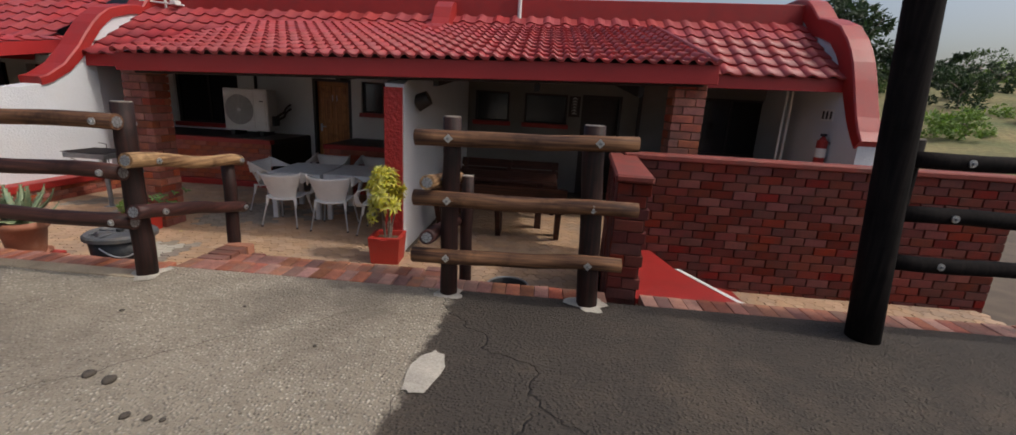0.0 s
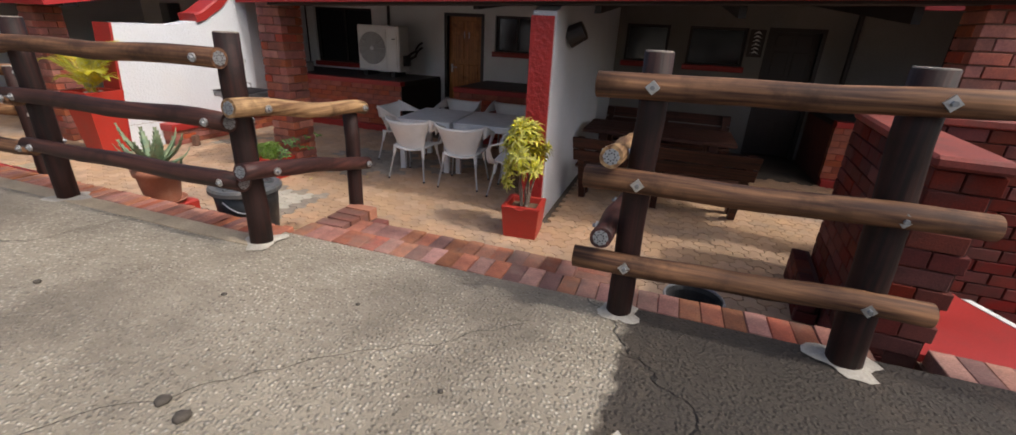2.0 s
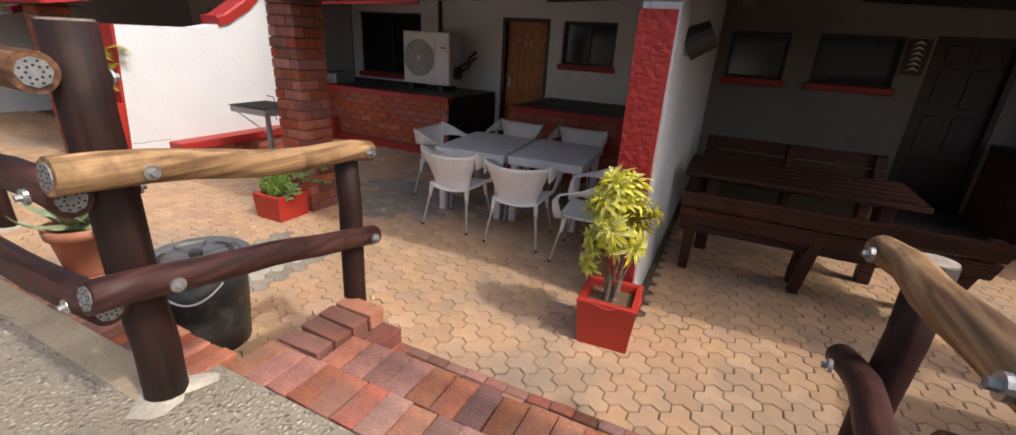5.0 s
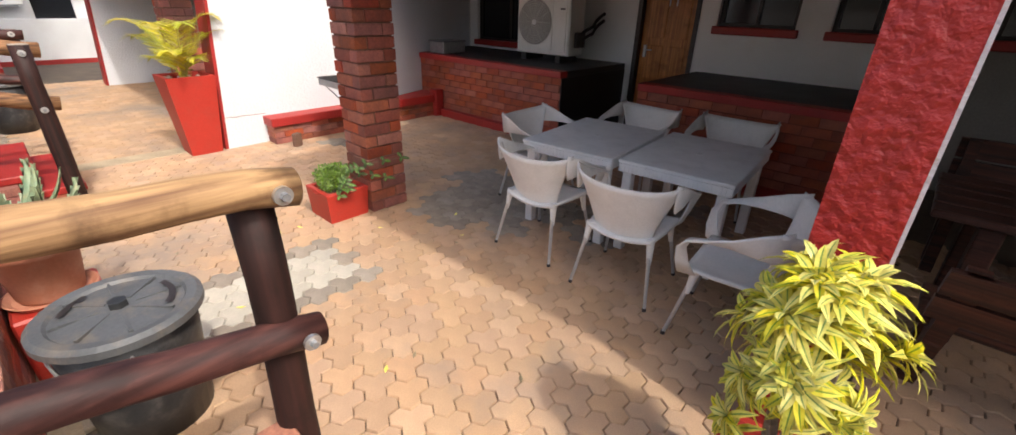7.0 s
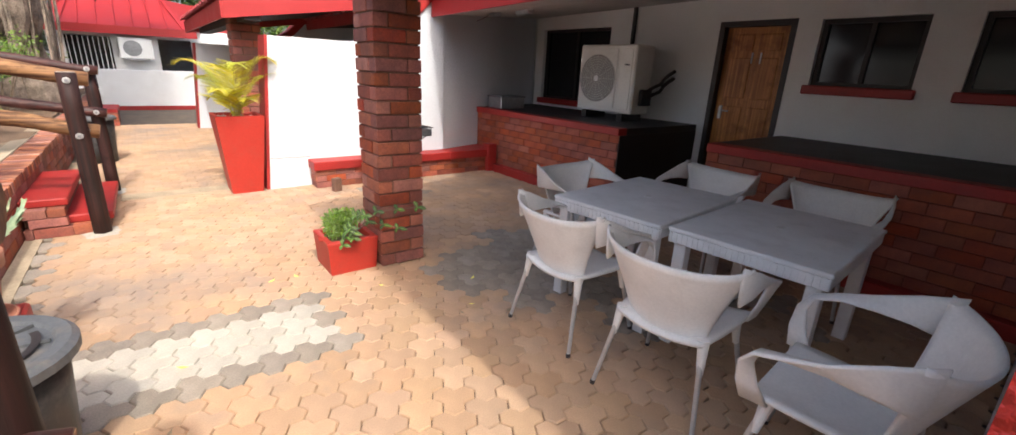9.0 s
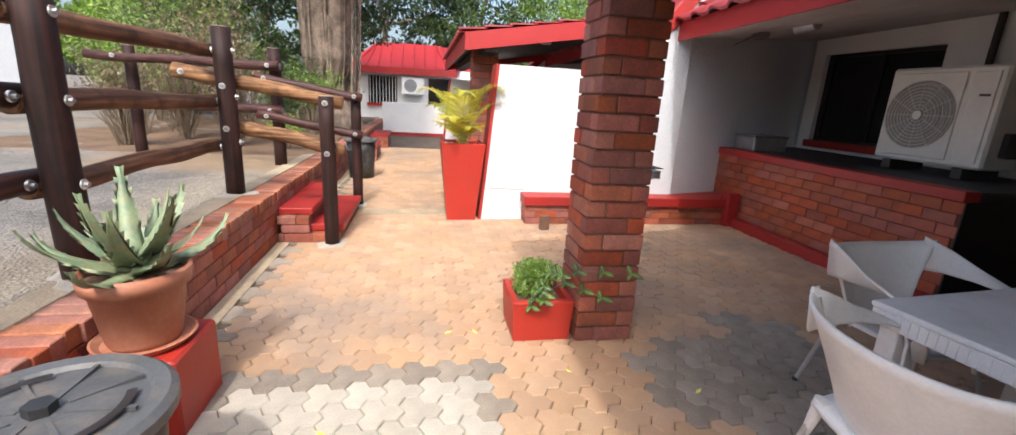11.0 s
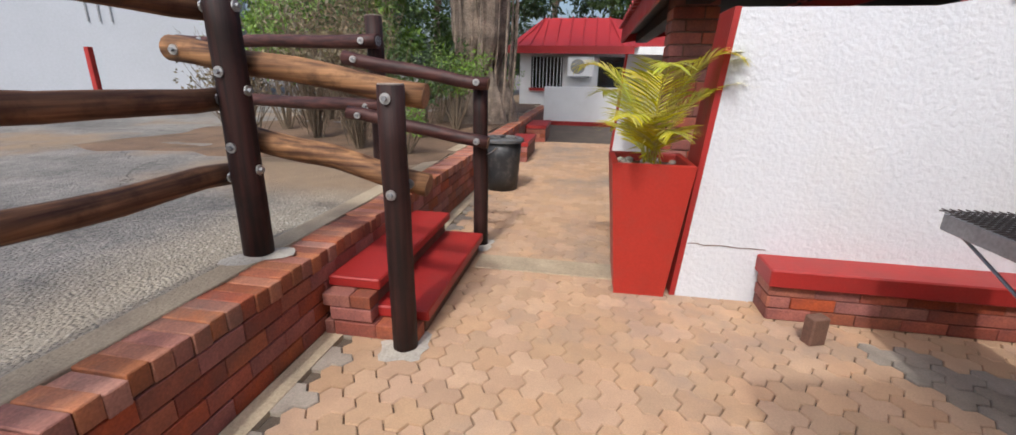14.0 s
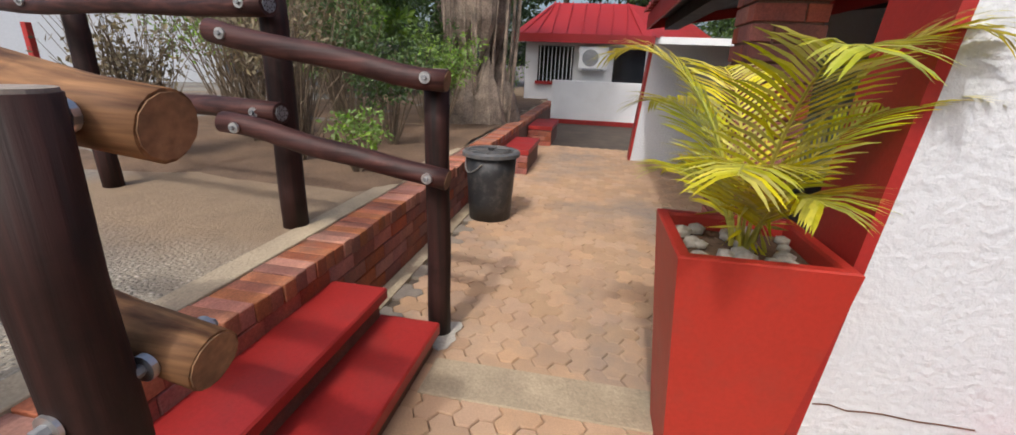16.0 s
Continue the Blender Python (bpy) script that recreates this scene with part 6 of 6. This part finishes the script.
def shrub(x, y, z, h, spread, leaves, material, label, n_stem=9, leaf=0.05, seed=0):
    s = empty("garden_shrub", label, "shrub", (x, y, z), "garden shrubs")
    R = random.Random(seed)
    tips = []
    for k in range(n_stem):
        a, b = R.uniform(0, 6.28), R.uniform(0.2, 1.0)
        tip = Vector((math.cos(a) * spread * b, math.sin(a) * spread * b, h * R.uniform(0.65, 1.0)))
        mid = tip * 0.5 + Vector((R.uniform(-0.1, 0.1), R.uniform(-0.1, 0.1), 0.1))
        part("stem", swept([(tip.x * 0.08, tip.y * 0.08, -0.03), mid, tip], 0.012, 0.003, 5), M_TWIG, s)
        tips += [tip, mid.lerp(tip, 0.5), mid.lerp(tip, 0.2) + Vector((R.uniform(-0.15, 0.15), R.uniform(-0.15, 0.15), 0.05))]
    if material is M_DRY:
        bm = bmesh.new()
        for k in range(110):
            a, b = R.uniform(0, 6.28), R.uniform(0.15, 1.1)
            tip = Vector((math.cos(a) * spread * b, math.sin(a) * spread * b, h * R.uniform(0.4, 1.08)))
            foot = Vector((tip.x * 0.25, tip.y * 0.25, h * R.uniform(0.0, 0.3)))
            bend = Vector((R.uniform(-0.12, 0.12), R.uniform(-0.12, 0.12), 0.06))
            swept([foot, foot.lerp(tip, 0.5) + bend, tip], 0.006, 0.002, 3, bm)
        tagged(part("brushwood", bm, M_TWIG, s, "dry grey-brown twigs"), kind="stuff")
    leaf_cloud("crown", [tuple(t) for t in tips], [spread * 0.32] * len(tips), max(6, leaves // len(tips)), leaf, leaf * 0.45, material, s, 1.0)
    return s


bed_v, bed_f = [], []
NB = 26
for i in range(NB + 1):
    for j in range(13):
        x = -8.9 - 11.0 * i / NB
        y = 3.335 - (4.6 + 0.8 * noise.noise((x * 0.6, 0, 3))) * j / 12
        edge = 0.0 if j == 12 else 1.0
        z = ROAD_Z - 0.03 + edge * (0.05 + 0.05 * noise.noise((x * 1.3, y * 1.3, 0)) + 0.03 * noise.noise((x * 5, y * 5, 0)))
        if i == 0:
            z = ROAD_Z - 0.03
        bed_v.append((x + (0.25 * noise.noise((y * 1.5, 0, 9)) if i == 0 else 0), y, z))
for i in range(NB):
    for j in range(12):
        a = i * 13 + j
        bed_f.append((a, a + 1, a + 14, a + 13))
bed = tagged(mesh_from("garden_bed", bed_v, bed_f, [M_SOIL]), "bare brown soil bed behind the retaining wall", "soil", kind="structure")
SHR = ((-9.9, 2.2, 1.5, 0.55, 420, M_DRY), (-10.6, 1.2, 1.8, 0.7, 520, M_DRY), (-10.9, 2.6, 1.0, 0.45, 620, M_LEAF), (-11.6, 1.8, 1.7, 0.7, 700, M_LEAF), (-12.2, 2.7, 1.2, 0.5, 800, M_LEAFB), (-12.6, 1.0, 2.2, 0.8, 900, M_DRY), (-11.4, 0.2, 2.0, 0.8, 900, M_LEAFB), (-13.0, 0.0, 2.8, 1.1, 1400, M_LEAF), (-14.0, -0.8, 3.2, 1.2, 1600, M_LEAFB), (-9.5, 1.0, 1.2, 0.5, 360, M_DRY), (-12.9, 2.2, 1.3, 0.6, 700, M_LEAF), (-15.6, 2.8, 0.9, 0.4, 500, M_LEAFB), (-9.6, 2.9, 0.5, 0.25, 200, M_LEAFB))
for k, (x, y, h, s, n_, m) in enumerate(SHR):
    shrub(x, y, ROAD_Z + 0.02, h, s, int(n_ * 2.2), m, "half-bare twiggy shrub in the garden bed" if m is M_DRY else "loose green leafy shrub in the garden bed", 10 + int(h * 3), 0.05 + 0.012 * h, k)


def tree(name, x, y, z, h, trunk_r, crown_r, n_clump, per, leaf, material, label, stems=1, low=0.45, seed=1, category="tree", hang=0.0):
    t = empty(name, label, category, (x, y, z), "trees")
    R = random.Random(seed)
    ends = []
    for k in range(stems):
        a = 6.28 * k / stems + R.uniform(-0.3, 0.3)
        off = trunk_r * (0.75 if stems > 1 else 0)
        r = trunk_r / (1 if stems == 1 else 2.1)
        p0 = Vector((math.cos(a) * off * 1.25, math.sin(a) * off * 1.25, -0.1))
        p1 = Vector((math.cos(a) * off * 0.9, math.sin(a) * off * 0.9, h * 0.2))
        p2 = Vector((math.cos(a) * off * 1.3, math.sin(a) * off * 1.3, h * 0.42))
        tip = Vector((math.cos(a) * crown_r * 0.35, math.sin(a) * crown_r * 0.35, h * 0.75))
        part("trunk", swept([p0, p0.lerp(p1, 0.3) * 0.97, p1, p2, tip], r * 1.35, r * 0.3, 9), M_BARK, t)
        for j in range(4 if stems == 1 else 2):
            b = a + R.uniform(-1.2, 1.2) + j * 1.57
            e = Vector((math.cos(b) * crown_r * 0.7, math.sin(b) * crown_r * 0.7, h * R.uniform(0.5, 0.9)))
            part("limb", swept([p2.lerp(tip, 0.2 * j), (p2 + e) / 2 + Vector((0, 0, 0.2)), e], r * 0.45, r * 0.08, 7), M_BARK, t)
            ends.append(e)
    if stems > 1:
        bm = bmesh.new()
        for k in range(16):
            a, b = R.uniform(0, 6.28), trunk_r * R.uniform(0.9, 1.5)
            x, y, z = math.cos(a) * b, math.sin(a) * b, h * R.uniform(0.3, 0.5)
            swept([(x, y, z), (x * 0.95 + R.uniform(-0.05, 0.05), y * 0.95, z * 0.5), (x * 0.8, y * 0.8, 0.0 if k % 3 else z * 0.3)], 0.022, 0.03 if k % 3 else 0.006, 5, bm)
        tagged(part("aerial_roots", bm, M_BARK, t, "pale hanging aerial roots"), kind="stuff")
    cs, rs = [], []
    for k in range(n_clump):
        a, q = R.uniform(0, 6.28), R.uniform(0.1, 1.0) ** 0.5
        zz = R.uniform(low, 1.0)
        rr = crown_r * q * math.sqrt(max(0.08, 1 - ((zz - (low + 1) / 2) / ((1 - low) / 1.75)) ** 2))
        cs.append((math.cos(a) * rr, math.sin(a) * rr, h * zz - hang * q * R.random()))
        rs.append(crown_r * R.uniform(0.12, 0.24))
    leaf_cloud("crown", cs, rs, per, leaf, leaf * 0.45, material, t, 0.75)
    return t


tree("fig_tree", -13.7, 2.75, ROAD_Z, 7.5, 0.52, 3.1, 95, 230, 0.13, M_LEAFD, "old many-stemmed tree with a fluted trunk and dark hanging crown", 7, 0.36, 3, hang=0.8)
for k, (x, y, h, r, m) in enumerate(((-24, -1.5, 8.5, 4, M_LEAF), (-27, 3, 9, 4, M_LEAFD), (-28, 7.5, 8.5, 4, M_LEAF), (-30, 12, 8, 4, M_LEAFB), (-21, -4.5, 6, 2.6, M_LEAFB), (-17.5, -2.2, 5.2, 2.2, M_LEAFB), (-34, -8, 10, 5, M_LEAFD), (-33, 17, 9, 5, M_LEAF))):
    tree("garden_tree", x, y, 0.0, h, 0.22, r, 60, 150, 0.26, m, "tall leafy green tree beyond the houses", 1, 0.2, 20 + k)
for k, (x, y, h, r, m) in enumerate(((15, 27, 9.0, 2.6, M_LEAFD), (29, 27, 3.4, 2.2, M_LEAF), (20, 38, 6.5, 3.4, M_LEAFD), (40, 34, 9, 3.2, M_LEAF), (44, 46, 4, 4, M_LEAFD), (26, 44, 7, 5, M_LEAF), (11, 34, 8, 3.5, M_LEAFD))):
    tree("slope_tree", x, y, -1.0, h, 0.25, r, 46, 120, 0.32, m, "tree on the grassy slope behind the houses", 1, 0.3, 60 + k)
hv, hf = [], []
for i in range(31):
    for j in range(21):
        x, y = 6 + 74 * i / 30, 12 + 68 * j / 20
        hgt = -0.3 + 6.5 * max(0.0, min(1.0, (y - 18) / 34)) * max(0.0, min(1.0, (x - 8) / 18)) + 0.5 * noise.noise((x * 0.15, y * 0.15, 0))
        hv.append((x, y, hgt if 0 < i and 0 < j else -0.4))
for i in range(30):
    for j in range(20):
        a = i * 21 + j
        hf.append((a, a + 21, a + 22, a + 1))
tagged(mesh_from("grass_slope", hv, hf, [M_GRASS]), "rough grassy hillside with scattered bushes", "hill", kind="structure")
for k in range(14):
    x, y = RNG.uniform(18, 50), RNG.uniform(26, 55)
    z = -0.3 + 6.5 * max(0.0, min(1.0, (y - 18) / 34)) * max(0.0, min(1.0, (x - 8) / 18))
    tree("hill_bush", x, y, z - 0.3, RNG.uniform(1.5, 3.2), 0.1, RNG.uniform(1.2, 2.4), 22, 90, 0.25, (M_LEAF, M_LEAFD, M_LEAFB)[k % 3], "round green bush on the hillside", 1, 0.1, 90 + k, "bush")

# ---- small litter ----
dr = tagged(part("metal_drum", lathe(((0.0001, 0.0), (0.15, 0.0), (0.165, 0.02), (0.175, 0.31), (0.183, 0.315), (0.183, 0.33), (0.168, 0.33), (0.16, 0.30), (0.14, 0.03), (0.001, 0.03))), M_BIN), "open black drum with a pale worn rim behind the brick edging", "drum")
part("rim", swept([(0.178 * math.cos(2 * math.pi * k / 28), 0.178 * math.sin(2 * math.pi * k / 28), 0.336) for k in range(29)], 0.009, 0.009, 6), M_ZINC, dr, "pale worn metal rim")
dr.location = (-0.17, 3.93, 0.0)
M_STONE = mat("dark_stone", (0.09, 0.075, 0.06), 0.9, vary=0.4, scale=20, fine=90, bump=0.4)
for x, y, r in ((-2.16, 2.05, 0.028), (-2.02, 2.02, 0.03), (-1.73, 1.80, 0.022), (-1.62, 1.80, 0.018), (-1.55, 1.80, 0.014), (-1.2, 2.5, 0.012), (-2.6, 2.7, 0.016), (-3.6, 2.4, 0.018), (-1.9, 2.9, 0.012), (-0.1, 2.2, 0.010), (0.5, 2.6, 0.010), (-3.1, 2.0, 0.012)):
    bm = bmesh.new()
    bmesh.ops.create_icosphere(bm, subdivisions=2, radius=r)
    for w in bm.verts:
        w.co *= 1 + 0.3 * noise.noise(w.co * 40 + Vector((x, y, 0)))
        w.co.z *= 0.6
    o = tagged(part("stone", bm, M_STONE, smooth=True), "small dark stone lying on the driveway", "stone", "stones")
    o.location = (x, y, ROAD_Z + r * 0.35)
for k in range(26):
    x, y = RNG.uniform(-6.5, -1.0), RNG.uniform(4.3, 6.2)
    bm = bmesh.new()
    L = RNG.uniform(0.018, 0.035)
    vs4 = [bm.verts.new(p) for p in ((-L, 0, 0.004), (0, L * 0.35, 0.002), (L, 0, 0.006), (0, -L * 0.35, 0.002))]
    bm.faces.new(vs4[:3])
    bm.faces.new((vs4[0], vs4[2], vs4[3]))
    o = tagged(part("fallen_leaf", bm, (M_DRY, M_LEAFY, M_DRY)[k % 3]), "dry fallen leaf on the paving", "leaf", "fallen leaves")
    o.matrix_basis = pose(x, y, 0.006, 0, 0, RNG.uniform(0, 360))
bm = bmesh.new()
ring = []
for k in range(26):
    a = 2 * math.pi * k / 26
    rr = 1 + 0.35 * noise.noise((math.cos(a) * 2, math.sin(a) * 2, 4))
    ring.append(bm.verts.new((-0.50 + 0.095 * rr * math.cos(a) + 0.02 * math.sin(a), 2.35 + 0.21 * rr * math.sin(a), ROAD_Z + 0.014)))
bm.faces.new(ring)
tagged(part("cement_patch", bm, M_CEMENT), "pale cement patch at the joint of the driveway", "patch", kind="structure")

for track in (((-2.60, 1.62), (-2.13, 2.14), (-1.80, 2.47), (-1.37, 2.78), (-0.97, 3.12)), ((1.85, 3.44), (2.24, 3.03), (2.18, 2.6), (2.08, 2.2)), ((-0.51, 3.3), (-0.535, 2.54), (-0.575, 2.1), (-0.57, 1.6)), ((-4.4, 3.12), (-3.9, 3.24), (-3.5, 3.20), (-3.05, 3.27))):
    bm = bmesh.new()
    prev = None
    for (xa, ya), (xb, yb) in zip(track, track[1:]):
        for k in range(12):
            f = k / 12
            x, y = xa + (xb - xa) * f, ya + (yb - ya) * f
            x += 0.035 * noise.noise((x * 7, y * 7, 3))
            y += 0.035 * noise.noise((x * 7, y * 7, 9))
            w = 0.0015 + 0.003 * abs(noise.noise((x * 11, y * 11, 5)))
            z = ROAD_Z + 0.016 + 0.012 * noise.noise((x * 0.7, y * 0.7, 0)) - 0.012
            px, py = -(yb - ya), xb - xa
            q = math.hypot(px, py)
            cur = (bm.verts.new((x + px / q * w, y + py / q * w, z)), bm.verts.new((x - px / q * w, y - py / q * w, z)))
            if prev:
                bm.faces.new((prev[0], prev[1], cur[1], cur[0]))
            prev = cur
    tagged(part("road_crack", bm, M_STONE), "dark open crack running across the driveway", "crack", kind="structure")

# ---- pieces: coping, wall bricks, paving ----
BC = (0.110, 0.215, 0.085)
BE = (0.0765, 0.215, 0.085)
n_cope = int((19 - 2.9) / 0.0795)
for k in range(n_cope):
    x = -2.93 - 0.0795 * (k + 0.5)
    brick(rw, BE, (x, 3.445 + RNG.uniform(-0.006, 0.006), 0.405 + RNG.uniform(-0.006, 0.006)), M_COPING, RNG.uniform(-0.015, 0.015))
brick_face(rw, (-2.9, WALL_Y), (-13.5, WALL_Y), 0.0, 4, M_BRICK, 0.0, course=0.0905)
for x in range(31):
    cx = -2.84 + 0.114 * x
    if cx > 0.6:
        break
    brick(gap, BC, (cx, 3.59 + RNG.uniform(-0.006, 0.006), 0.402 + RNG.uniform(-0.005, 0.005)), M_EDGING, RNG.uniform(-0.02, 0.02))
edge = tagged(part("road_edging", bx(0.9, 5.0, 3.47, 3.70, -0.05, 0.36), M_MORTAR), "brick edging of the driveway beside the ramp", "edging", kind="structure")
for k in range(36):
    brick(edge, BC, (0.97 + 0.113 * k, 3.58, 0.403 + RNG.uniform(-0.004, 0.004)), M_EDGING, RNG.uniform(-0.02, 0.02))
for x in range(15):
    cx = -2.56 + 0.114 * x
    brick(gap, BC, (cx + RNG.uniform(-0.004, 0.004), 3.818 + RNG.uniform(-0.006, 0.006), 0.386 + RNG.uniform(-0.004, 0.004)), M_EDGING, RNG.uniform(-0.02, 0.02))
    brick(gap, BC, (cx, 4.05, 0.165 + RNG.uniform(-0.004, 0.004)), M_EDGING, RNG.uniform(-0.02, 0.02))
    brick(gap, (0.110, 0.06, 0.075), (cx, 4.20, 0.165 + RNG.uniform(-0.004, 0.004)), M_EDGING, RNG.uniform(-0.02, 0.02))
for k in range(4):
    for z in (0.335,):
        brick(gap, (0.235, 0.098, 0.075), (-0.81 + RNG.uniform(-0.01, 0.01), 3.757 + 0.106 * k, z + RNG.uniform(-0.005, 0.005)), M_EDGING, RNG.uniform(-0.03, 0.03))
brick_face(gap, (-0.94, 4.10), (-0.68, 4.10), 0.0, 3, M_BRICK, 0.0, course=0.095)
brick_face(gap, (-0.68, 3.70), (0.62, 3.70), 0.0, 4, M_BRICK, 0.0, course=0.09)
for k in range(5):
    brick(stub, (0.235, 0.098, 0.09), (-2.76 + RNG.uniform(-0.01, 0.01), 3.66 + 0.113 * k, 0.395 + RNG.uniform(-0.006, 0.006)), M_COPING, RNG.uniform(-0.05, 0.05))
brick_face(stub, (-2.635, 4.17), (-2.635, 3.56), 0.08, 3, M_BRICK, 0.0, course=0.09)
brick_face(stub, (-2.63, 4.165), (-2.89, 4.165), 0.0, 4, M_BRICK, 0.0, course=0.088)
tagged(part("gutter_strip", bx(-14, -2.9, WALL_Y + 0.005, WALL_Y + 0.11, -0.05, 0.006), M_STRIP), "narrow cement strip along the foot of the retaining wall", "strip", kind="structure")
tagged(part("cement_strip", bx(-8.05, -7.80, 4.12, 5.6, -0.05, 0.008, 0.004), M_STRIP), "pale cement band across the paving", "strip", kind="structure")

# paving of three-lobed interlocking blocks
HW = 0.098
HS = HW / math.sqrt(3)


def lobed_outline():
    """Outline of three joined hexagons, round their common corner."""
    cells = [(0, 0), (HW, 0), (HW / 2, HW * math.sqrt(3) / 2)]
    edges = {}
    for cx, cy in cells:
        c = [(round(cx + HS * math.cos(math.pi / 6 + k * math.pi / 3), 5), round(cy + HS * math.sin(math.pi / 6 + k * math.pi / 3), 5)) for k in range(6)]
        for k in range(6):
            edges[c[k], c[(k + 1) % 6]] = True
    rim = {}
    for a, b in edges:
        if not any(abs(b[0] - c[0]) + abs(b[1] - c[1]) < 1e-3 and abs(a[0] - d[0]) + abs(a[1] - d[1]) < 1e-3 for c, d in edges):
            rim[a] = b
    start = next(iter(rim))
    out, cur = [start], rim[start]
    while True:
        key = next((k for k in rim if abs(k[0] - cur[0]) + abs(k[1] - cur[1]) < 1e-3), None)
        if key is None or key == start:
            break
        out.append(key)
        cur = rim[key]
    gx, gy = HW / 2, HW * math.sqrt(3) / 6
    return [(x - gx, y - gy) for x, y in out]


OUTL = lobed_outline()


def paver_geo():
    v, f = [], []
    n_ = len(OUTL)

    def ring(k, z):
        for x, y in OUTL:
            r = math.hypot(x, y)
            v.append((x * (1 - k / r), y * (1 - k / r), z))
    ring(0.0025, -0.03)
    ring(0.0025, -0.006)
    ring(0.008, 0.0)
    for a in (0, n_):
        for k in range(n_):
            f.append((a + k, a + (k + 1) % n_, a + n_ + (k + 1) % n_, a + n_ + k))
    f.append(tuple(range(2 * n_, 3 * n_)))
    return v, f


PV, PF = paver_geo()
PAVER = bpy.data.meshes.new("paver")
PAVER.from_pydata(PV, [], PF)
PAVER.materials.append(M_PAVER)
PAVERG = PAVER.copy()
PAVERG.materials.clear()
PAVERG.materials.append(M_PAVERGREY)
PAVERW = PAVER.copy()
PAVERW.materials.clear()
PAVERW.materials.append(M_PAVERWHITE)
floor = tagged(part("terrace_floor", bx(-19, 5.0, WALL_Y, BACK + 1.0, -0.2, -0.022), M_JOINT), "terrace paved with worn buff interlocking clay blocks", "floor", kind="structure")
jv, jf, gv, gf = [], [], [], []
singles = 0
for q in range(-190, 190):
    for r in range(-30, 130):
        if (q - r) % 3:
            continue
        x = -6.0 + HW * (q + r / 2)
        y = 3.2 + HW * math.sqrt(3) / 2 * r
        if not (-14.5 < x < 4.8 and WALL_Y + 0.10 < y < 10.0) or y > 8.5 and x < 5 or (-1.85 < x < -1.58 and y > 5.5):
            continue
        if x < -7.6 and y > 6.6:
            continue
        z = 0.004 * noise.noise((x * 0.9, y * 0.9, 0)) + RNG.uniform(-0.002, 0.002)
        white = -4.60 < x < -4.14 and 3.95 < y < 5.08
        m = Matrix.Translation((x, y, z)) @ Matrix.Rotation(RNG.uniform(-0.02, 0.02), 4, "Z") @ Matrix.Rotation(RNG.uniform(-0.012, 0.012), 4, "X")
        tone = noise.noise((x * 0.8 + 3, y * 0.8, 5)) + 0.35 * noise.noise((x * 4, y * 4, 8))
        grey = not white and ((-4.72 < x < -4.02 and 3.8 < y < 5.22 and tone > -0.3) or y < 3.72 or (4.9 < y < 6.1 and -5.0 < x < -4.1 and tone > 0.22) or (y > 5.9 and -5.2 < x < -1.9 and tone > 0.22) or (math.hypot(x + 6.6, y - 6.5) < 0.6 and tone > 0.1))
        near = -5.6 < x < -1.9 and 4.25 < y < 6.35
        if white or (near and singles < 300):
            o = new("paver", PAVERW if white else PAVERG if grey else PAVER)
            o.parent, o.matrix_basis = floor, m
            singles += 1
        else:
            tv, tf = (gv, gf) if grey else (jv, jf)
            k = len(tv)
            tv += [m @ Vector(p) for p in PV]
            tf += [tuple(i + k for i in f) for f in PF]
for tv, tf, tm in ((jv, jf, M_PAVERJ), (gv, gf, M_PAVERGREYJ)):
    me = bpy.data.meshes.new("pavers")
    me.from_pydata(tv, [], tf)
    me.materials.append(tm)
    o = new("pavers", me)
    o.parent = floor
    tagged(o, kind="stuff")
